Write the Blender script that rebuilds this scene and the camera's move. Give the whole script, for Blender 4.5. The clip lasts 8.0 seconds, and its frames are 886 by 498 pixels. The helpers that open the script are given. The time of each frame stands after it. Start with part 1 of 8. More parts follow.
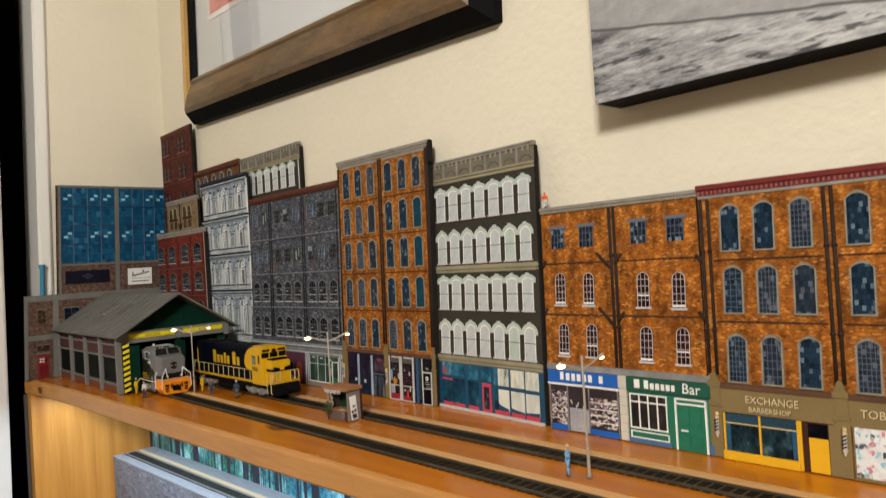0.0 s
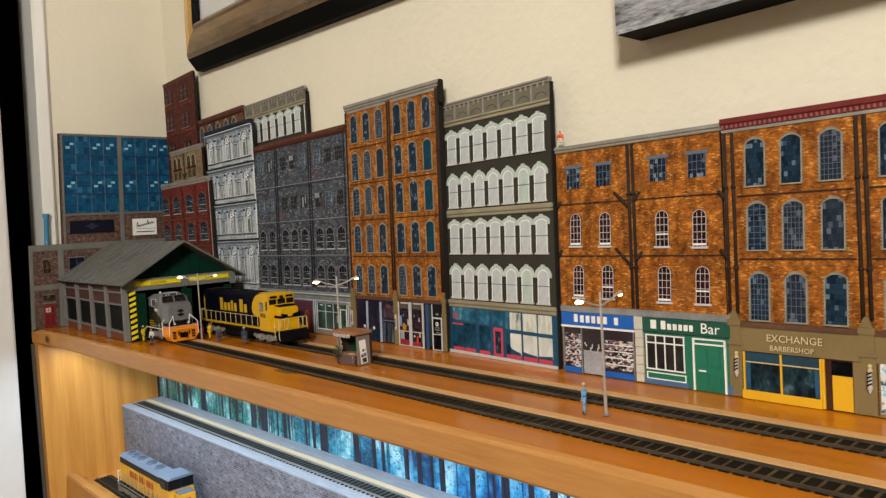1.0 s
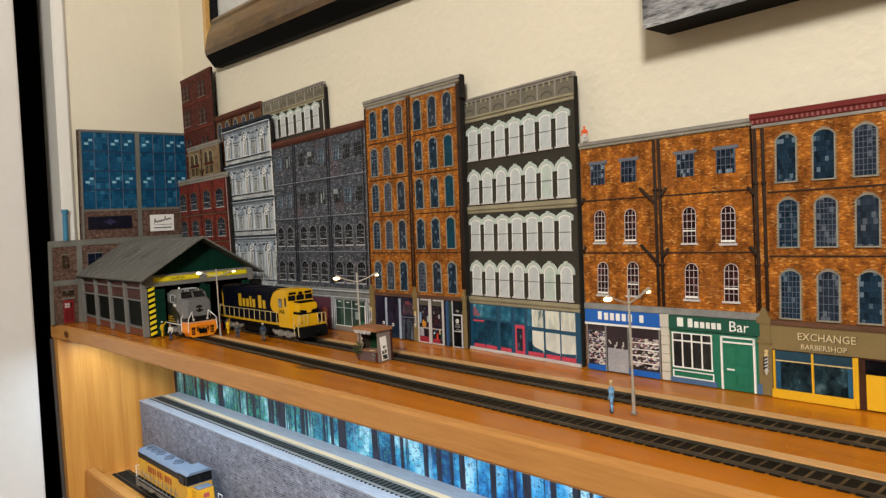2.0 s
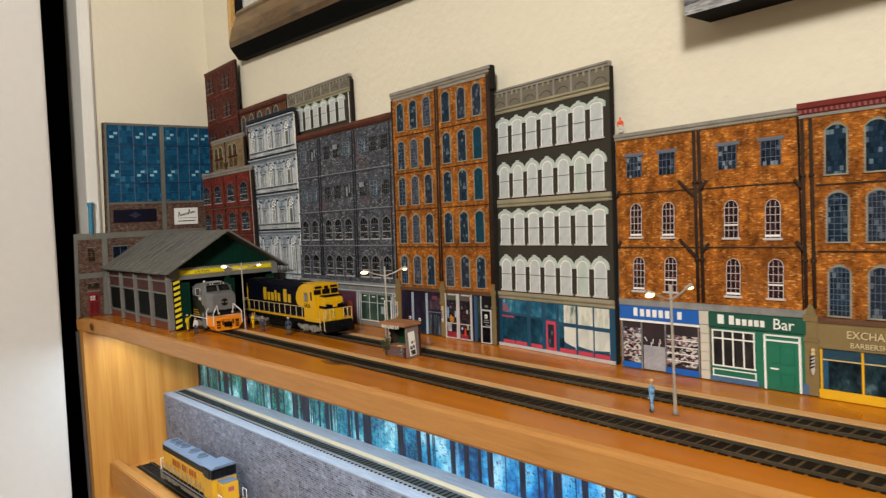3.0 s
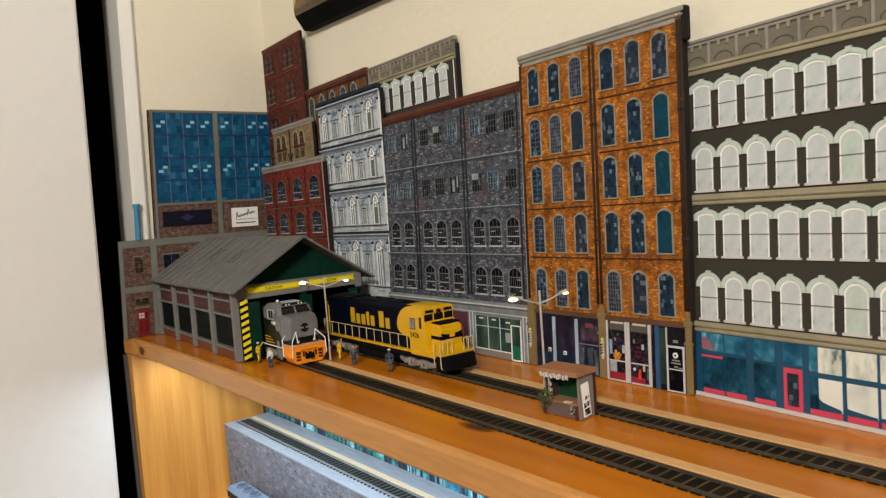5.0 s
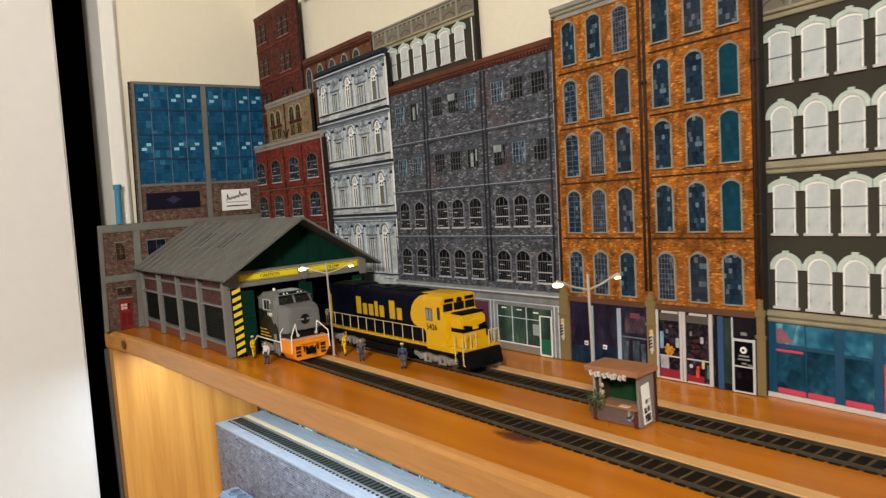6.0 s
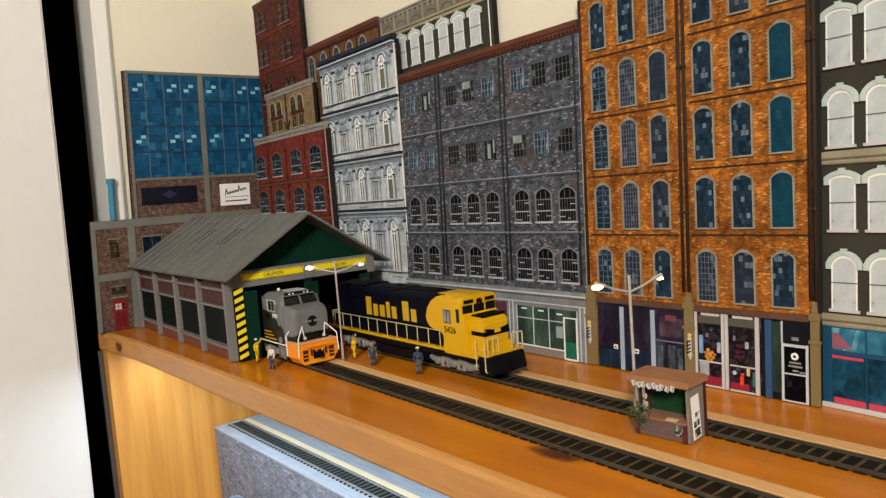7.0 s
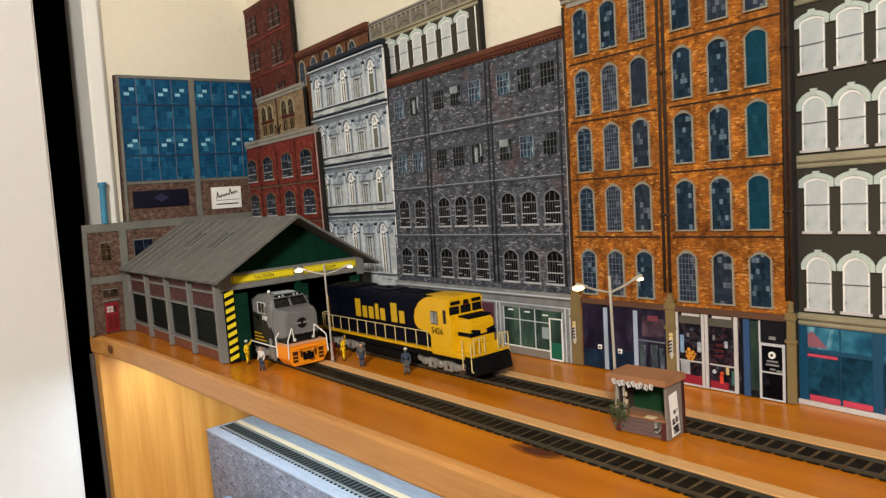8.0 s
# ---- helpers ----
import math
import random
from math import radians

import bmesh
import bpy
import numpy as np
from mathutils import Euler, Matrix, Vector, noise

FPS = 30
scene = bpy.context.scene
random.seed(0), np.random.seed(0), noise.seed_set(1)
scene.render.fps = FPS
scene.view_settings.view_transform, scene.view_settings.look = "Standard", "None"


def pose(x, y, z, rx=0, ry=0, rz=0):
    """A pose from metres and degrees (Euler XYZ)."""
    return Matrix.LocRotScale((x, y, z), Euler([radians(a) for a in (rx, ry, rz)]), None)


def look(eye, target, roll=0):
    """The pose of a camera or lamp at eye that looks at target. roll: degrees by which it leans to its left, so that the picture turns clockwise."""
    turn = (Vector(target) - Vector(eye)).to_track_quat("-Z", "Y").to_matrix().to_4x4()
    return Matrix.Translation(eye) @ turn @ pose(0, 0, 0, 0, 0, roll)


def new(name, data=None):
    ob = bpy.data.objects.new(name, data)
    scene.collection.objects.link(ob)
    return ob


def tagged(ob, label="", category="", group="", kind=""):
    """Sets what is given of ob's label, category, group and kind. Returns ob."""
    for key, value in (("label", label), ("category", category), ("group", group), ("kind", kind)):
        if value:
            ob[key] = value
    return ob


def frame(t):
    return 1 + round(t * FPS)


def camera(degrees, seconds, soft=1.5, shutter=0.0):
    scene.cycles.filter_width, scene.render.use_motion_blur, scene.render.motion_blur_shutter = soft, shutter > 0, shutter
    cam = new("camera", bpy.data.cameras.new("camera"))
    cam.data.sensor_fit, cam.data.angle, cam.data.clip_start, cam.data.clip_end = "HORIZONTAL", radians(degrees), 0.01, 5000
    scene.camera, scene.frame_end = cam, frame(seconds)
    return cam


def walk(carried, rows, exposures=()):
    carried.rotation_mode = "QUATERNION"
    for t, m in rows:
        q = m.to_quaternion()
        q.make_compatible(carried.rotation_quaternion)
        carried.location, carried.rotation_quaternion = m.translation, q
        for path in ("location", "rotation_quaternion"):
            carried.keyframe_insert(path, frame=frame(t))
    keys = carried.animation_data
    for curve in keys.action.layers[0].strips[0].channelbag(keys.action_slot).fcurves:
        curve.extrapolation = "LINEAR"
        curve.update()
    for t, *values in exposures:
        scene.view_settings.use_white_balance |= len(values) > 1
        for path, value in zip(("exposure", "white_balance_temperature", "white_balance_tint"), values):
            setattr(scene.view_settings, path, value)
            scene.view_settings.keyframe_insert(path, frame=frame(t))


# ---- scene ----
cam = camera(64.8, 8.0, soft=1.3, shutter=0.4)
PATH = [
    (0, (-0.011, 0.011, 0.139), (-1.488, 1.359, 0.171), -3.6),
    (0.5, (-0.022, 0.018, 0.123), (-1.498, 1.367, 0.078), -3.6),
    (1, (-0.026, 0.014, 0.122), (-1.513, 1.349, 0.047), -3.4),
    (1.5, (-0.032, 0.011, 0.122), (-1.53, 1.334, 0.045), -3.3),
    (3, (-0.05, 0.009, 0.121), (-1.591, 1.281, 0.028), -3.1),
    (3.5, (-0.08, 0.012, 0.134), (-1.651, 1.248, 0.05), -2.9),
    (4, (-0.143, 0.016, 0.141), (-1.734, 1.225, 0.054), -3.0),
    (4.5, (-0.207, 0.029, 0.134), (-1.812, 1.219, 0.038), -3.4),
    (4.7, (-0.221, 0.037, 0.139), (-1.829, 1.222, 0.034), -3.9),
    (6, (-0.311, 0.073, 0.127), (-1.898, 1.281, -0.02), -4.3),
    (6.5, (-0.337, 0.072, 0.128), (-1.918, 1.287, -0.031), -4.4),
    (7, (-0.348, 0.08, 0.128), (-1.924, 1.3, -0.036), -4.4),
    (7.5, (-0.348, 0.081, 0.127), (-1.917, 1.311, -0.032), -4.3),
    (8, (-0.339, 0.079, 0.128), (-1.905, 1.314, -0.03), -4.5),
]
walk(cam, [(t, look(eye, target, roll)) for t, eye, target, roll in PATH],
     [(0, -0.22), (3, -0.2), (4.5, -0.15), (6.2, 0.07), (8, 0.11)])

# ---- light ----
world = bpy.data.worlds.new("world")
scene.world = world
world.use_nodes = True
world.node_tree.nodes["Background"].inputs[0].default_value = (1.0, 0.93, 0.82, 1)
world.node_tree.nodes["Background"].inputs[1].default_value = 0.015
scene.view_settings.exposure = 0.0


def area_lamp(name, m, watts, sx, sy, colour, shape="RECTANGLE"):
    data = bpy.data.lights.new(name, "AREA")
    data.energy, data.shape, data.size, data.size_y, data.color = watts, shape, sx, sy, colour
    ob = new(name, data)
    ob.matrix_world = m
    return ob


LAMP = (0.8, -1.2, 1.05)
area_lamp("ceiling_lamp_light", look(LAMP, (-0.5, 0.4, 0.05)), 53, 0.36, 0.36, (1.0, 0.955, 0.88), "DISK")
UNIT_TURN = 2.06
UNIT = Matrix.Translation((-1.2, 0.2545, 0)) @ pose(0, 0, 0, 0, 0, UNIT_TURN)
area_lamp("shelf_strip_light", UNIT @ pose(0.66, 0.035, -0.0245, 0, 0, 0), 2.9, 1.24, 0.008, (0.66, 0.84, 1.0))
area_lamp("lower_strip_light", UNIT @ pose(0.3, 0.03, -0.262, 0, 0, 0), 0.4, 0.5, 0.008, (0.95, 0.95, 1.0))

# ---- materials ----
MATS = {}


def shader(name):
    m = bpy.data.materials.new(name)
    m.use_nodes = True
    nt = m.node_tree
    return m, nt, nt.nodes["Principled BSDF"]


def node(nt, kind, **sets):
    n = nt.nodes.new(kind)
    for k, v in sets.items():
        n.inputs[k].default_value = v
    return n


def rgba(c):
    return (c[0], c[1], c[2], 1)


def ramp(nt, fac, stops):
    r = nt.nodes.new("ShaderNodeValToRGB")
    nt.links.new(fac, r.inputs[0])
    while len(r.color_ramp.elements) < len(stops):
        r.color_ramp.elements.new(0.5)
    for e, (p, c) in zip(r.color_ramp.elements, stops):
        e.position, e.color = p, rgba(c)
    return r.outputs[0]


def mixed(nt, fac, a, b, mode="MIX"):
    m = nt.nodes.new("ShaderNodeMix")
    m.data_type, m.blend_type = "RGBA", mode
    for sock, v in ((m.inputs[0], fac), (m.inputs[6], a), (m.inputs[7], b)):
        if isinstance(v, bpy.types.NodeSocket):
            nt.links.new(v, sock)
        else:
            sock.default_value = v if isinstance(v, float) else rgba(v)
    return m.outputs[2]


def coords(nt, sx=1.0, sy=1.0, sz=1.0):
    tc = nt.nodes.new("ShaderNodeTexCoord")
    mp = nt.nodes.new("ShaderNodeMapping")
    mp.inputs["Scale"].default_value = (sx, sy, sz)
    nt.links.new(tc.outputs["Object"], mp.inputs[0])
    return mp.outputs[0]


def noise_of(nt, vec, scale, detail=3.0, rough=0.55, distort=0.0):
    n = node(nt, "ShaderNodeTexNoise", Scale=scale, Detail=detail, Roughness=rough, Distortion=distort)
    nt.links.new(vec, n.inputs["Vector"])
    return n.outputs["Fac"]


def bumped(nt, bsdf, height, dist, strength=0.5):
    b = node(nt, "ShaderNodeBump", Strength=strength, Distance=dist)
    nt.links.new(height, b.inputs["Height"])
    nt.links.new(b.outputs[0], bsdf.inputs["Normal"])


def plain(name, base, rough=0.5, metal=0.0, var=0.16, scale=120.0, bump=0.00015, coat=0.0, rand=0.0):
    """Paint, plastic, card: a base colour with blotches and grain."""
    if name in MATS:
        return MATS[name]
    m, nt, b = shader(name)
    v = coords(nt)
    big, fine = noise_of(nt, v, scale * 0.22), noise_of(nt, v, scale * 6, 2)
    lo = tuple(c * (1 - var) for c in base)
    hi = tuple(min(1, c * (1 + var)) for c in base)
    col = ramp(nt, big, [(0.3, lo), (0.7, hi)])
    col = mixed(nt, 0.35, col, ramp(nt, fine, [(0.3, lo), (0.7, hi)]))
    if rand:
        oi = nt.nodes.new("ShaderNodeObjectInfo")
        col = mixed(nt, rand, col, ramp(nt, oi.outputs["Random"], [(0.0, (0.35, 0.35, 0.35)), (1.0, (1, 1, 1))]), "MULTIPLY")
    nt.links.new(col, b.inputs["Base Color"])
    b.inputs["Metallic"].default_value = metal
    r = nt.nodes.new("ShaderNodeMapRange")
    r.inputs[3].default_value, r.inputs[4].default_value = max(0.03, rough - 0.09), min(1, rough + 0.09)
    nt.links.new(fine, r.inputs[0])
    nt.links.new(r.outputs[0], b.inputs["Roughness"])
    b.inputs["Coat Weight"].default_value = coat
    b.inputs["Coat Roughness"].default_value = 0.12
    b.inputs["Specular IOR Level"].default_value = (0.05 if max(base) < 0.05 else 0.15) if rough >= 0.5 else (0.25 if max(base) < 0.05 else 0.4)
    if bump:
        bumped(nt, b, fine, bump, 0.4)
    MATS[name] = m
    return m


def bricks(name, dark, mid, light, mortar, w=0.0022, h=0.0008, blotch=150.0, rough=0.6, fleck=None, fleck_at=0.7, patch=None, joint=0.5, gap=0.11, stain=0.0):
    """Printed brickwork: courses, mortar, blotches of burnt and bright bricks."""
    m, nt, b = shader(name)
    tc = nt.nodes.new("ShaderNodeTexCoord")
    sep, com = nt.nodes.new("ShaderNodeSeparateXYZ"), nt.nodes.new("ShaderNodeCombineXYZ")
    nt.links.new(tc.outputs["Object"], sep.inputs[0])
    nt.links.new(sep.outputs["X"], com.inputs[0])
    nt.links.new(sep.outputs["Z"], com.inputs[1])
    v = com.outputs[0]
    br = nt.nodes.new("ShaderNodeTexBrick")
    nt.links.new(v, br.inputs["Vector"])
    br.inputs["Scale"].default_value = 1.0
    br.inputs["Brick Width"].default_value, br.inputs["Row Height"].default_value = w, h
    br.inputs["Mortar Size"].default_value, br.inputs["Bias"].default_value = h * gap, 0.0
    br.inputs["Color1"].default_value, br.inputs["Color2"].default_value = (0, 0, 0, 1), (1, 1, 1, 1)
    br.inputs["Mortar"].default_value = (0.5, 0.5, 0.5, 1)
    big = noise_of(nt, v, blotch, 5, 0.75)
    pick = mixed(nt, 0.8, br.outputs["Color"], big)
    col = ramp(nt, pick, [(0.36, dark), (0.47, mid), (0.54, mid), (0.66, light)])
    odd = nt.nodes.new("ShaderNodeTexBrick")
    nt.links.new(v, odd.inputs["Vector"])
    odd.inputs["Scale"].default_value = 1.0
    odd.inputs["Brick Width"].default_value, odd.inputs["Row Height"].default_value = w * 1.15, h * 1.4
    odd.inputs["Mortar Size"].default_value = h * 0.2
    odd.inputs["Color1"].default_value, odd.inputs["Color2"].default_value = (0, 0, 0, 1), (1, 1, 1, 1)
    odd.inputs["Mortar"].default_value = (0, 0, 0, 1)
    chips = ramp(nt, mixed(nt, 0.4, odd.outputs["Color"], noise_of(nt, v, blotch * 0.7, 3)), [(fleck_at, (0, 0, 0)), (fleck_at + 0.05, (0.65, 0.65, 0.65))])
    col = mixed(nt, chips, col, fleck or light)
    soot = noise_of(nt, v, blotch * 0.25, 4, 0.6)
    col = mixed(nt, 0.5, col, ramp(nt, soot, [(0.35, (0.45, 0.42, 0.4)), (0.62, (1, 1, 1))]), "MULTIPLY")
    if stain:
        run = nt.nodes.new("ShaderNodeMapping")
        run.inputs["Scale"].default_value = (1.0, 0.3, 1.0)
        nt.links.new(v, run.inputs[0])
        col = mixed(nt, stain, col, ramp(nt, noise_of(nt, run.outputs[0], 95.0, 4, 0.65), [(0.36, (0.3, 0.24, 0.2)), (0.5, (0.95, 0.95, 0.95)), (0.64, (1.25, 1.2, 1.1))]), "MULTIPLY")
    if patch:
        where = ramp(nt, noise_of(nt, v, 22.0, 3), [(0.58, (0, 0, 0)), (0.7, (0.55, 0.55, 0.55))])
        col = mixed(nt, where, col, patch)
    seam = nt.nodes.new("ShaderNodeMath")
    seam.operation = "MULTIPLY"
    seam.inputs[1].default_value = joint
    nt.links.new(br.outputs["Fac"], seam.inputs[0])
    col = mixed(nt, seam.outputs[0], col, mortar)
    nt.links.new(col, b.inputs["Base Color"])
    b.inputs["Roughness"].default_value = rough
    b.inputs["Specular IOR Level"].default_value = 0.08
    bumped(nt, b, br.outputs["Fac"], -0.0001, 0.3)
    MATS[name] = m
    return m


def woodgrain(name, dark, light, rough, coat, along=(1, 1, 1), scale=28.0, bump=0.0002, pores=0.25):
    """Varnished pine: long rings, fine pores, knots of colour."""
    m, nt, b = shader(name)
    v = coords(nt, *along)
    rings = noise_of(nt, v, scale, 3, 0.6, 0.6)
    wv = node(nt, "ShaderNodeTexWave", Scale=scale * 0.35, Distortion=5.0, Detail=3.0)
    wv.bands_direction = "Y"
    nt.links.new(v, wv.inputs["Vector"])
    fine = noise_of(nt, v, scale * 9, 2)
    f = mixed(nt, 0.16, rings, wv.outputs["Fac"])
    f = mixed(nt, pores, f, fine)
    col = ramp(nt, f, [(0.25, dark), (0.7, light)])
    broad = noise_of(nt, coords(nt), 5.0, 2)
    col = mixed(nt, 0.5, col, ramp(nt, broad, [(0.3, (0.78, 0.74, 0.7)), (0.7, (1, 1, 1))]), "MULTIPLY")
    nt.links.new(col, b.inputs["Base Color"])
    r = nt.nodes.new("ShaderNodeMapRange")
    r.inputs[3].default_value, r.inputs[4].default_value = rough - 0.05, rough + 0.06
    nt.links.new(broad if pores < 0.1 else fine, r.inputs[0])
    nt.links.new(r.outputs[0], b.inputs["Roughness"])
    b.inputs["Coat Weight"].default_value = coat
    b.inputs["Coat Roughness"].default_value = 0.16
    b.inputs["Specular IOR Level"].default_value = 0.36
    if bump:
        bumped(nt, b, fine, bump, 0.25)
    MATS[name] = m
    return m


def printed_glass(name, dark, mid, light, cell=0.0032, share=0.8, rough=0.35, joint=0.45):
    """Printed window glass: rows of small panes of changing blue, some of them pale, with dark joints."""
    m, nt, b = shader(name)
    tc = nt.nodes.new("ShaderNodeTexCoord")
    oi = nt.nodes.new("ShaderNodeObjectInfo")
    sep, com = nt.nodes.new("ShaderNodeSeparateXYZ"), nt.nodes.new("ShaderNodeCombineXYZ")
    nt.links.new(tc.outputs["Object"], sep.inputs[0])
    shift = []
    for size in (cell * 40, cell * 135):
        mul = nt.nodes.new("ShaderNodeMath")
        mul.operation = "MULTIPLY_ADD"
        mul.inputs[1].default_value = size
        nt.links.new(oi.outputs["Random"], mul.inputs[0])
        shift.append(mul)
    nt.links.new(sep.outputs["X"], shift[0].inputs[2])
    nt.links.new(sep.outputs["Z"], shift[1].inputs[2])
    nt.links.new(shift[0].outputs[0], com.inputs[0])
    nt.links.new(shift[1].outputs[0], com.inputs[1])
    br = nt.nodes.new("ShaderNodeTexBrick")
    nt.links.new(com.outputs[0], br.inputs["Vector"])
    br.offset, br.squash = 0.35, 1.0
    br.inputs["Scale"].default_value, br.inputs["Bias"].default_value = 1.0, 0.0
    br.inputs["Brick Width"].default_value, br.inputs["Row Height"].default_value = cell, cell * 1.35
    br.inputs["Mortar Size"].default_value, br.inputs["Mortar Smooth"].default_value = cell * 0.05, 0.3
    br.inputs["Color1"].default_value, br.inputs["Color2"].default_value = (0, 0, 0, 1), (1, 1, 1, 1)
    br.inputs["Mortar"].default_value = (0.3, 0.3, 0.3, 1)
    col = ramp(nt, br.outputs["Color"], [(0.0, dark), (0.6, mid), (share, mid), (min(0.995, share + 0.08), light)])
    soft = noise_of(nt, com.outputs[0], 160.0, 3)
    col = mixed(nt, 0.6, col, ramp(nt, soft, [(0.3, (0.5, 0.5, 0.55)), (0.7, (1, 1, 1))]), "MULTIPLY")
    seam = nt.nodes.new("ShaderNodeMath")
    seam.operation = "MULTIPLY"
    seam.inputs[1].default_value = joint
    nt.links.new(br.outputs["Fac"], seam.inputs[0])
    col = mixed(nt, seam.outputs[0], col, tuple(c * 0.5 for c in dark))
    nt.links.new(col, b.inputs["Base Color"])
    b.inputs["Roughness"].default_value = rough
    b.inputs["Specular IOR Level"].default_value = 0.08
    MATS[name] = m
    return m


def display_print(name, stops, scale=260.0, stretch=(1, 1, 1), rough=0.4, cells=0.45):
    """A printed shop window or poster: a crowd of small coloured shapes."""
    m, nt, b = shader(name)
    v = coords(nt, *stretch)
    vo = node(nt, "ShaderNodeTexVoronoi", Scale=scale)
    nt.links.new(v, vo.inputs["Vector"])
    big = noise_of(nt, v, scale * 0.4, 3, 0.7)
    sep = nt.nodes.new("ShaderNodeSeparateColor")
    nt.links.new(vo.outputs["Color"], sep.inputs[0])
    f = mixed(nt, 1.0 - cells, sep.outputs[0], big)
    nt.links.new(ramp(nt, f, stops), b.inputs["Base Color"])
    b.inputs["Specular IOR Level"].default_value = 0.12
    b.inputs["Roughness"].default_value = rough
    MATS[name] = m
    return m


def glow(name, colour, strength):
    m, nt, b = shader(name)
    b.inputs["Base Color"].default_value = rgba(colour)
    b.inputs["Emission Color"].default_value = rgba(colour)
    b.inputs["Emission Strength"].default_value = strength
    MATS[name] = m
    return m


# room
WALL = plain("cream_wall_paint", (0.72, 0.66, 0.53), 0.7, var=0.03, scale=21, bump=0.0018)
TRIM = plain("white_trim_paint", (0.74, 0.72, 0.68), 0.4, var=0.03, scale=30)
DOORP = plain("white_door_paint", (0.69, 0.668, 0.645), 0.5, var=0.04, scale=12)
# near-black colour that stands in for the hallway's lack of light
BLACK = plain("unlit_hallway_black", (0.012, 0.010, 0.008), 0.9, var=0.2)
CARPET = plain("grey_carpet", (0.2, 0.18, 0.16), 0.95, var=0.2, scale=60)
CEIL = plain("white_ceiling_paint", (0.78, 0.76, 0.72), 0.9, var=0.03, scale=20)
# furniture
TOPWOOD = woodgrain("orange_varnished_pine", (0.455, 0.137, 0.0045), (0.615, 0.2, 0.0075), 0.26, 0.17, (0.5, 5, 5), 8, 0, 0.05)
EDGEWOOD = woodgrain("pale_pine_edge", (0.4, 0.172, 0.04), (0.55, 0.262, 0.075), 0.42, 0.15, (1.2, 10, 14), 22)
SIDEWOOD = woodgrain("golden_pine_panel", (0.4, 0.15, 0.024), (0.66, 0.325, 0.075), 0.33, 0.22, (7, 7, 0.35), 5)
STRIPWOOD = woodgrain("light_wood_strip", (0.56, 0.3, 0.11), (0.74, 0.45, 0.2), 0.5, 0.0, (2, 30, 30), 40)
CREAMSTRIP = plain("cream_strip_paint", (0.62, 0.5, 0.33), 0.6, var=0.08)
# building prints
ORANGE = bricks("orange_brick_print", (0.13, 0.042, 0.011), (0.32, 0.102, 0.014), (0.62, 0.245, 0.036), (0.2, 0.078, 0.022), fleck=(0.78, 0.42, 0.13), fleck_at=0.72, patch=(0.19, 0.068, 0.02), stain=0.7)
REDBRICK = bricks("red_brick_print", (0.07, 0.013, 0.01), (0.185, 0.03, 0.022), (0.29, 0.062, 0.044), (0.08, 0.028, 0.024), 0.003, 0.0011)
OLDRED = bricks("dark_red_brick_print", (0.03, 0.008, 0.006), (0.085, 0.02, 0.015), (0.17, 0.05, 0.035), (0.06, 0.025, 0.02), 0.003, 0.0011)
BROWNBRICK = bricks("brown_brick_print", (0.055, 0.024, 0.012), (0.12, 0.05, 0.024), (0.2, 0.095, 0.045), (0.2, 0.1, 0.05))
RUSTBRICK = bricks("rust_brick_print", (0.045, 0.024, 0.018), (0.108, 0.058, 0.043), (0.22, 0.145, 0.115), (0.12, 0.085, 0.07), 0.003, 0.001)
TANSTONE = bricks("tan_stone_print", (0.15, 0.1, 0.055), (0.24, 0.165, 0.09), (0.33, 0.245, 0.145), (0.18, 0.12, 0.07), 0.004, 0.0016)
DARKSTONE = bricks("charcoal_stone_print", (0.02, 0.023, 0.031), (0.07, 0.078, 0.096), (0.18, 0.19, 0.22), (0.03, 0.034, 0.044), 0.0028, 0.001, 150, fleck=(0.42, 0.39, 0.41), fleck_at=0.715, patch=(0.13, 0.07, 0.062))
LIGHTSTONE = plain("pale_stone_print", (0.2, 0.203, 0.2), 0.6, var=0.4, scale=260)
WHITESTONE = bricks("white_stone_print", (0.3, 0.34, 0.39), (0.44, 0.485, 0.53), (0.6, 0.635, 0.66), (0.28, 0.315, 0.365), 0.0075, 0.0028, 260, joint=0.2, fleck_at=0.92)
SHADESTONE = plain("slate_moulding_print", (0.055, 0.065, 0.085), 0.6, var=0.45, scale=200)
DRAB = plain("olive_grey_print", (0.042, 0.038, 0.03), 0.6, var=0.12)
BUFF = plain("buff_cornice_print", (0.28, 0.25, 0.165), 0.6, var=0.25, scale=150)
BUFFDARK = plain("shaded_cornice_print", (0.06, 0.052, 0.04), 0.6, var=0.25, scale=200)
FRIEZE = plain("stone_frieze_print", (0.155, 0.138, 0.105), 0.6, var=0.25, scale=200)
MINT = plain("mint_white_hood_print", (0.45, 0.515, 0.475), 0.6, var=0.2, scale=160)

GREYCORNICE = plain("grey_cornice_print", (0.25, 0.23, 0.2), 0.6, var=0.3, scale=200)
REDCORNICE = plain("red_cornice_print", (0.15, 0.024, 0.022), 0.6, var=0.25, scale=200)
BROWNCORNICE = plain("rust_cornice_print", (0.1, 0.034, 0.02), 0.6, var=0.35, scale=250)
BLUEGLASS = printed_glass("blue_pane_print", (0.006, 0.014, 0.026), (0.015, 0.037, 0.066), (0.13, 0.19, 0.24), 0.0023, 0.87, joint=0.8)
TEALGLASS = printed_glass("teal_pane_print", (0.003, 0.035, 0.06), (0.005, 0.048, 0.078), (0.012, 0.068, 0.1), 0.0035, 0.9, joint=0.15)
GREYGLASS = printed_glass("grey_pane_print", (0.012, 0.02, 0.032), (0.026, 0.038, 0.06), (0.11, 0.13, 0.16), 0.0027, 0.8)
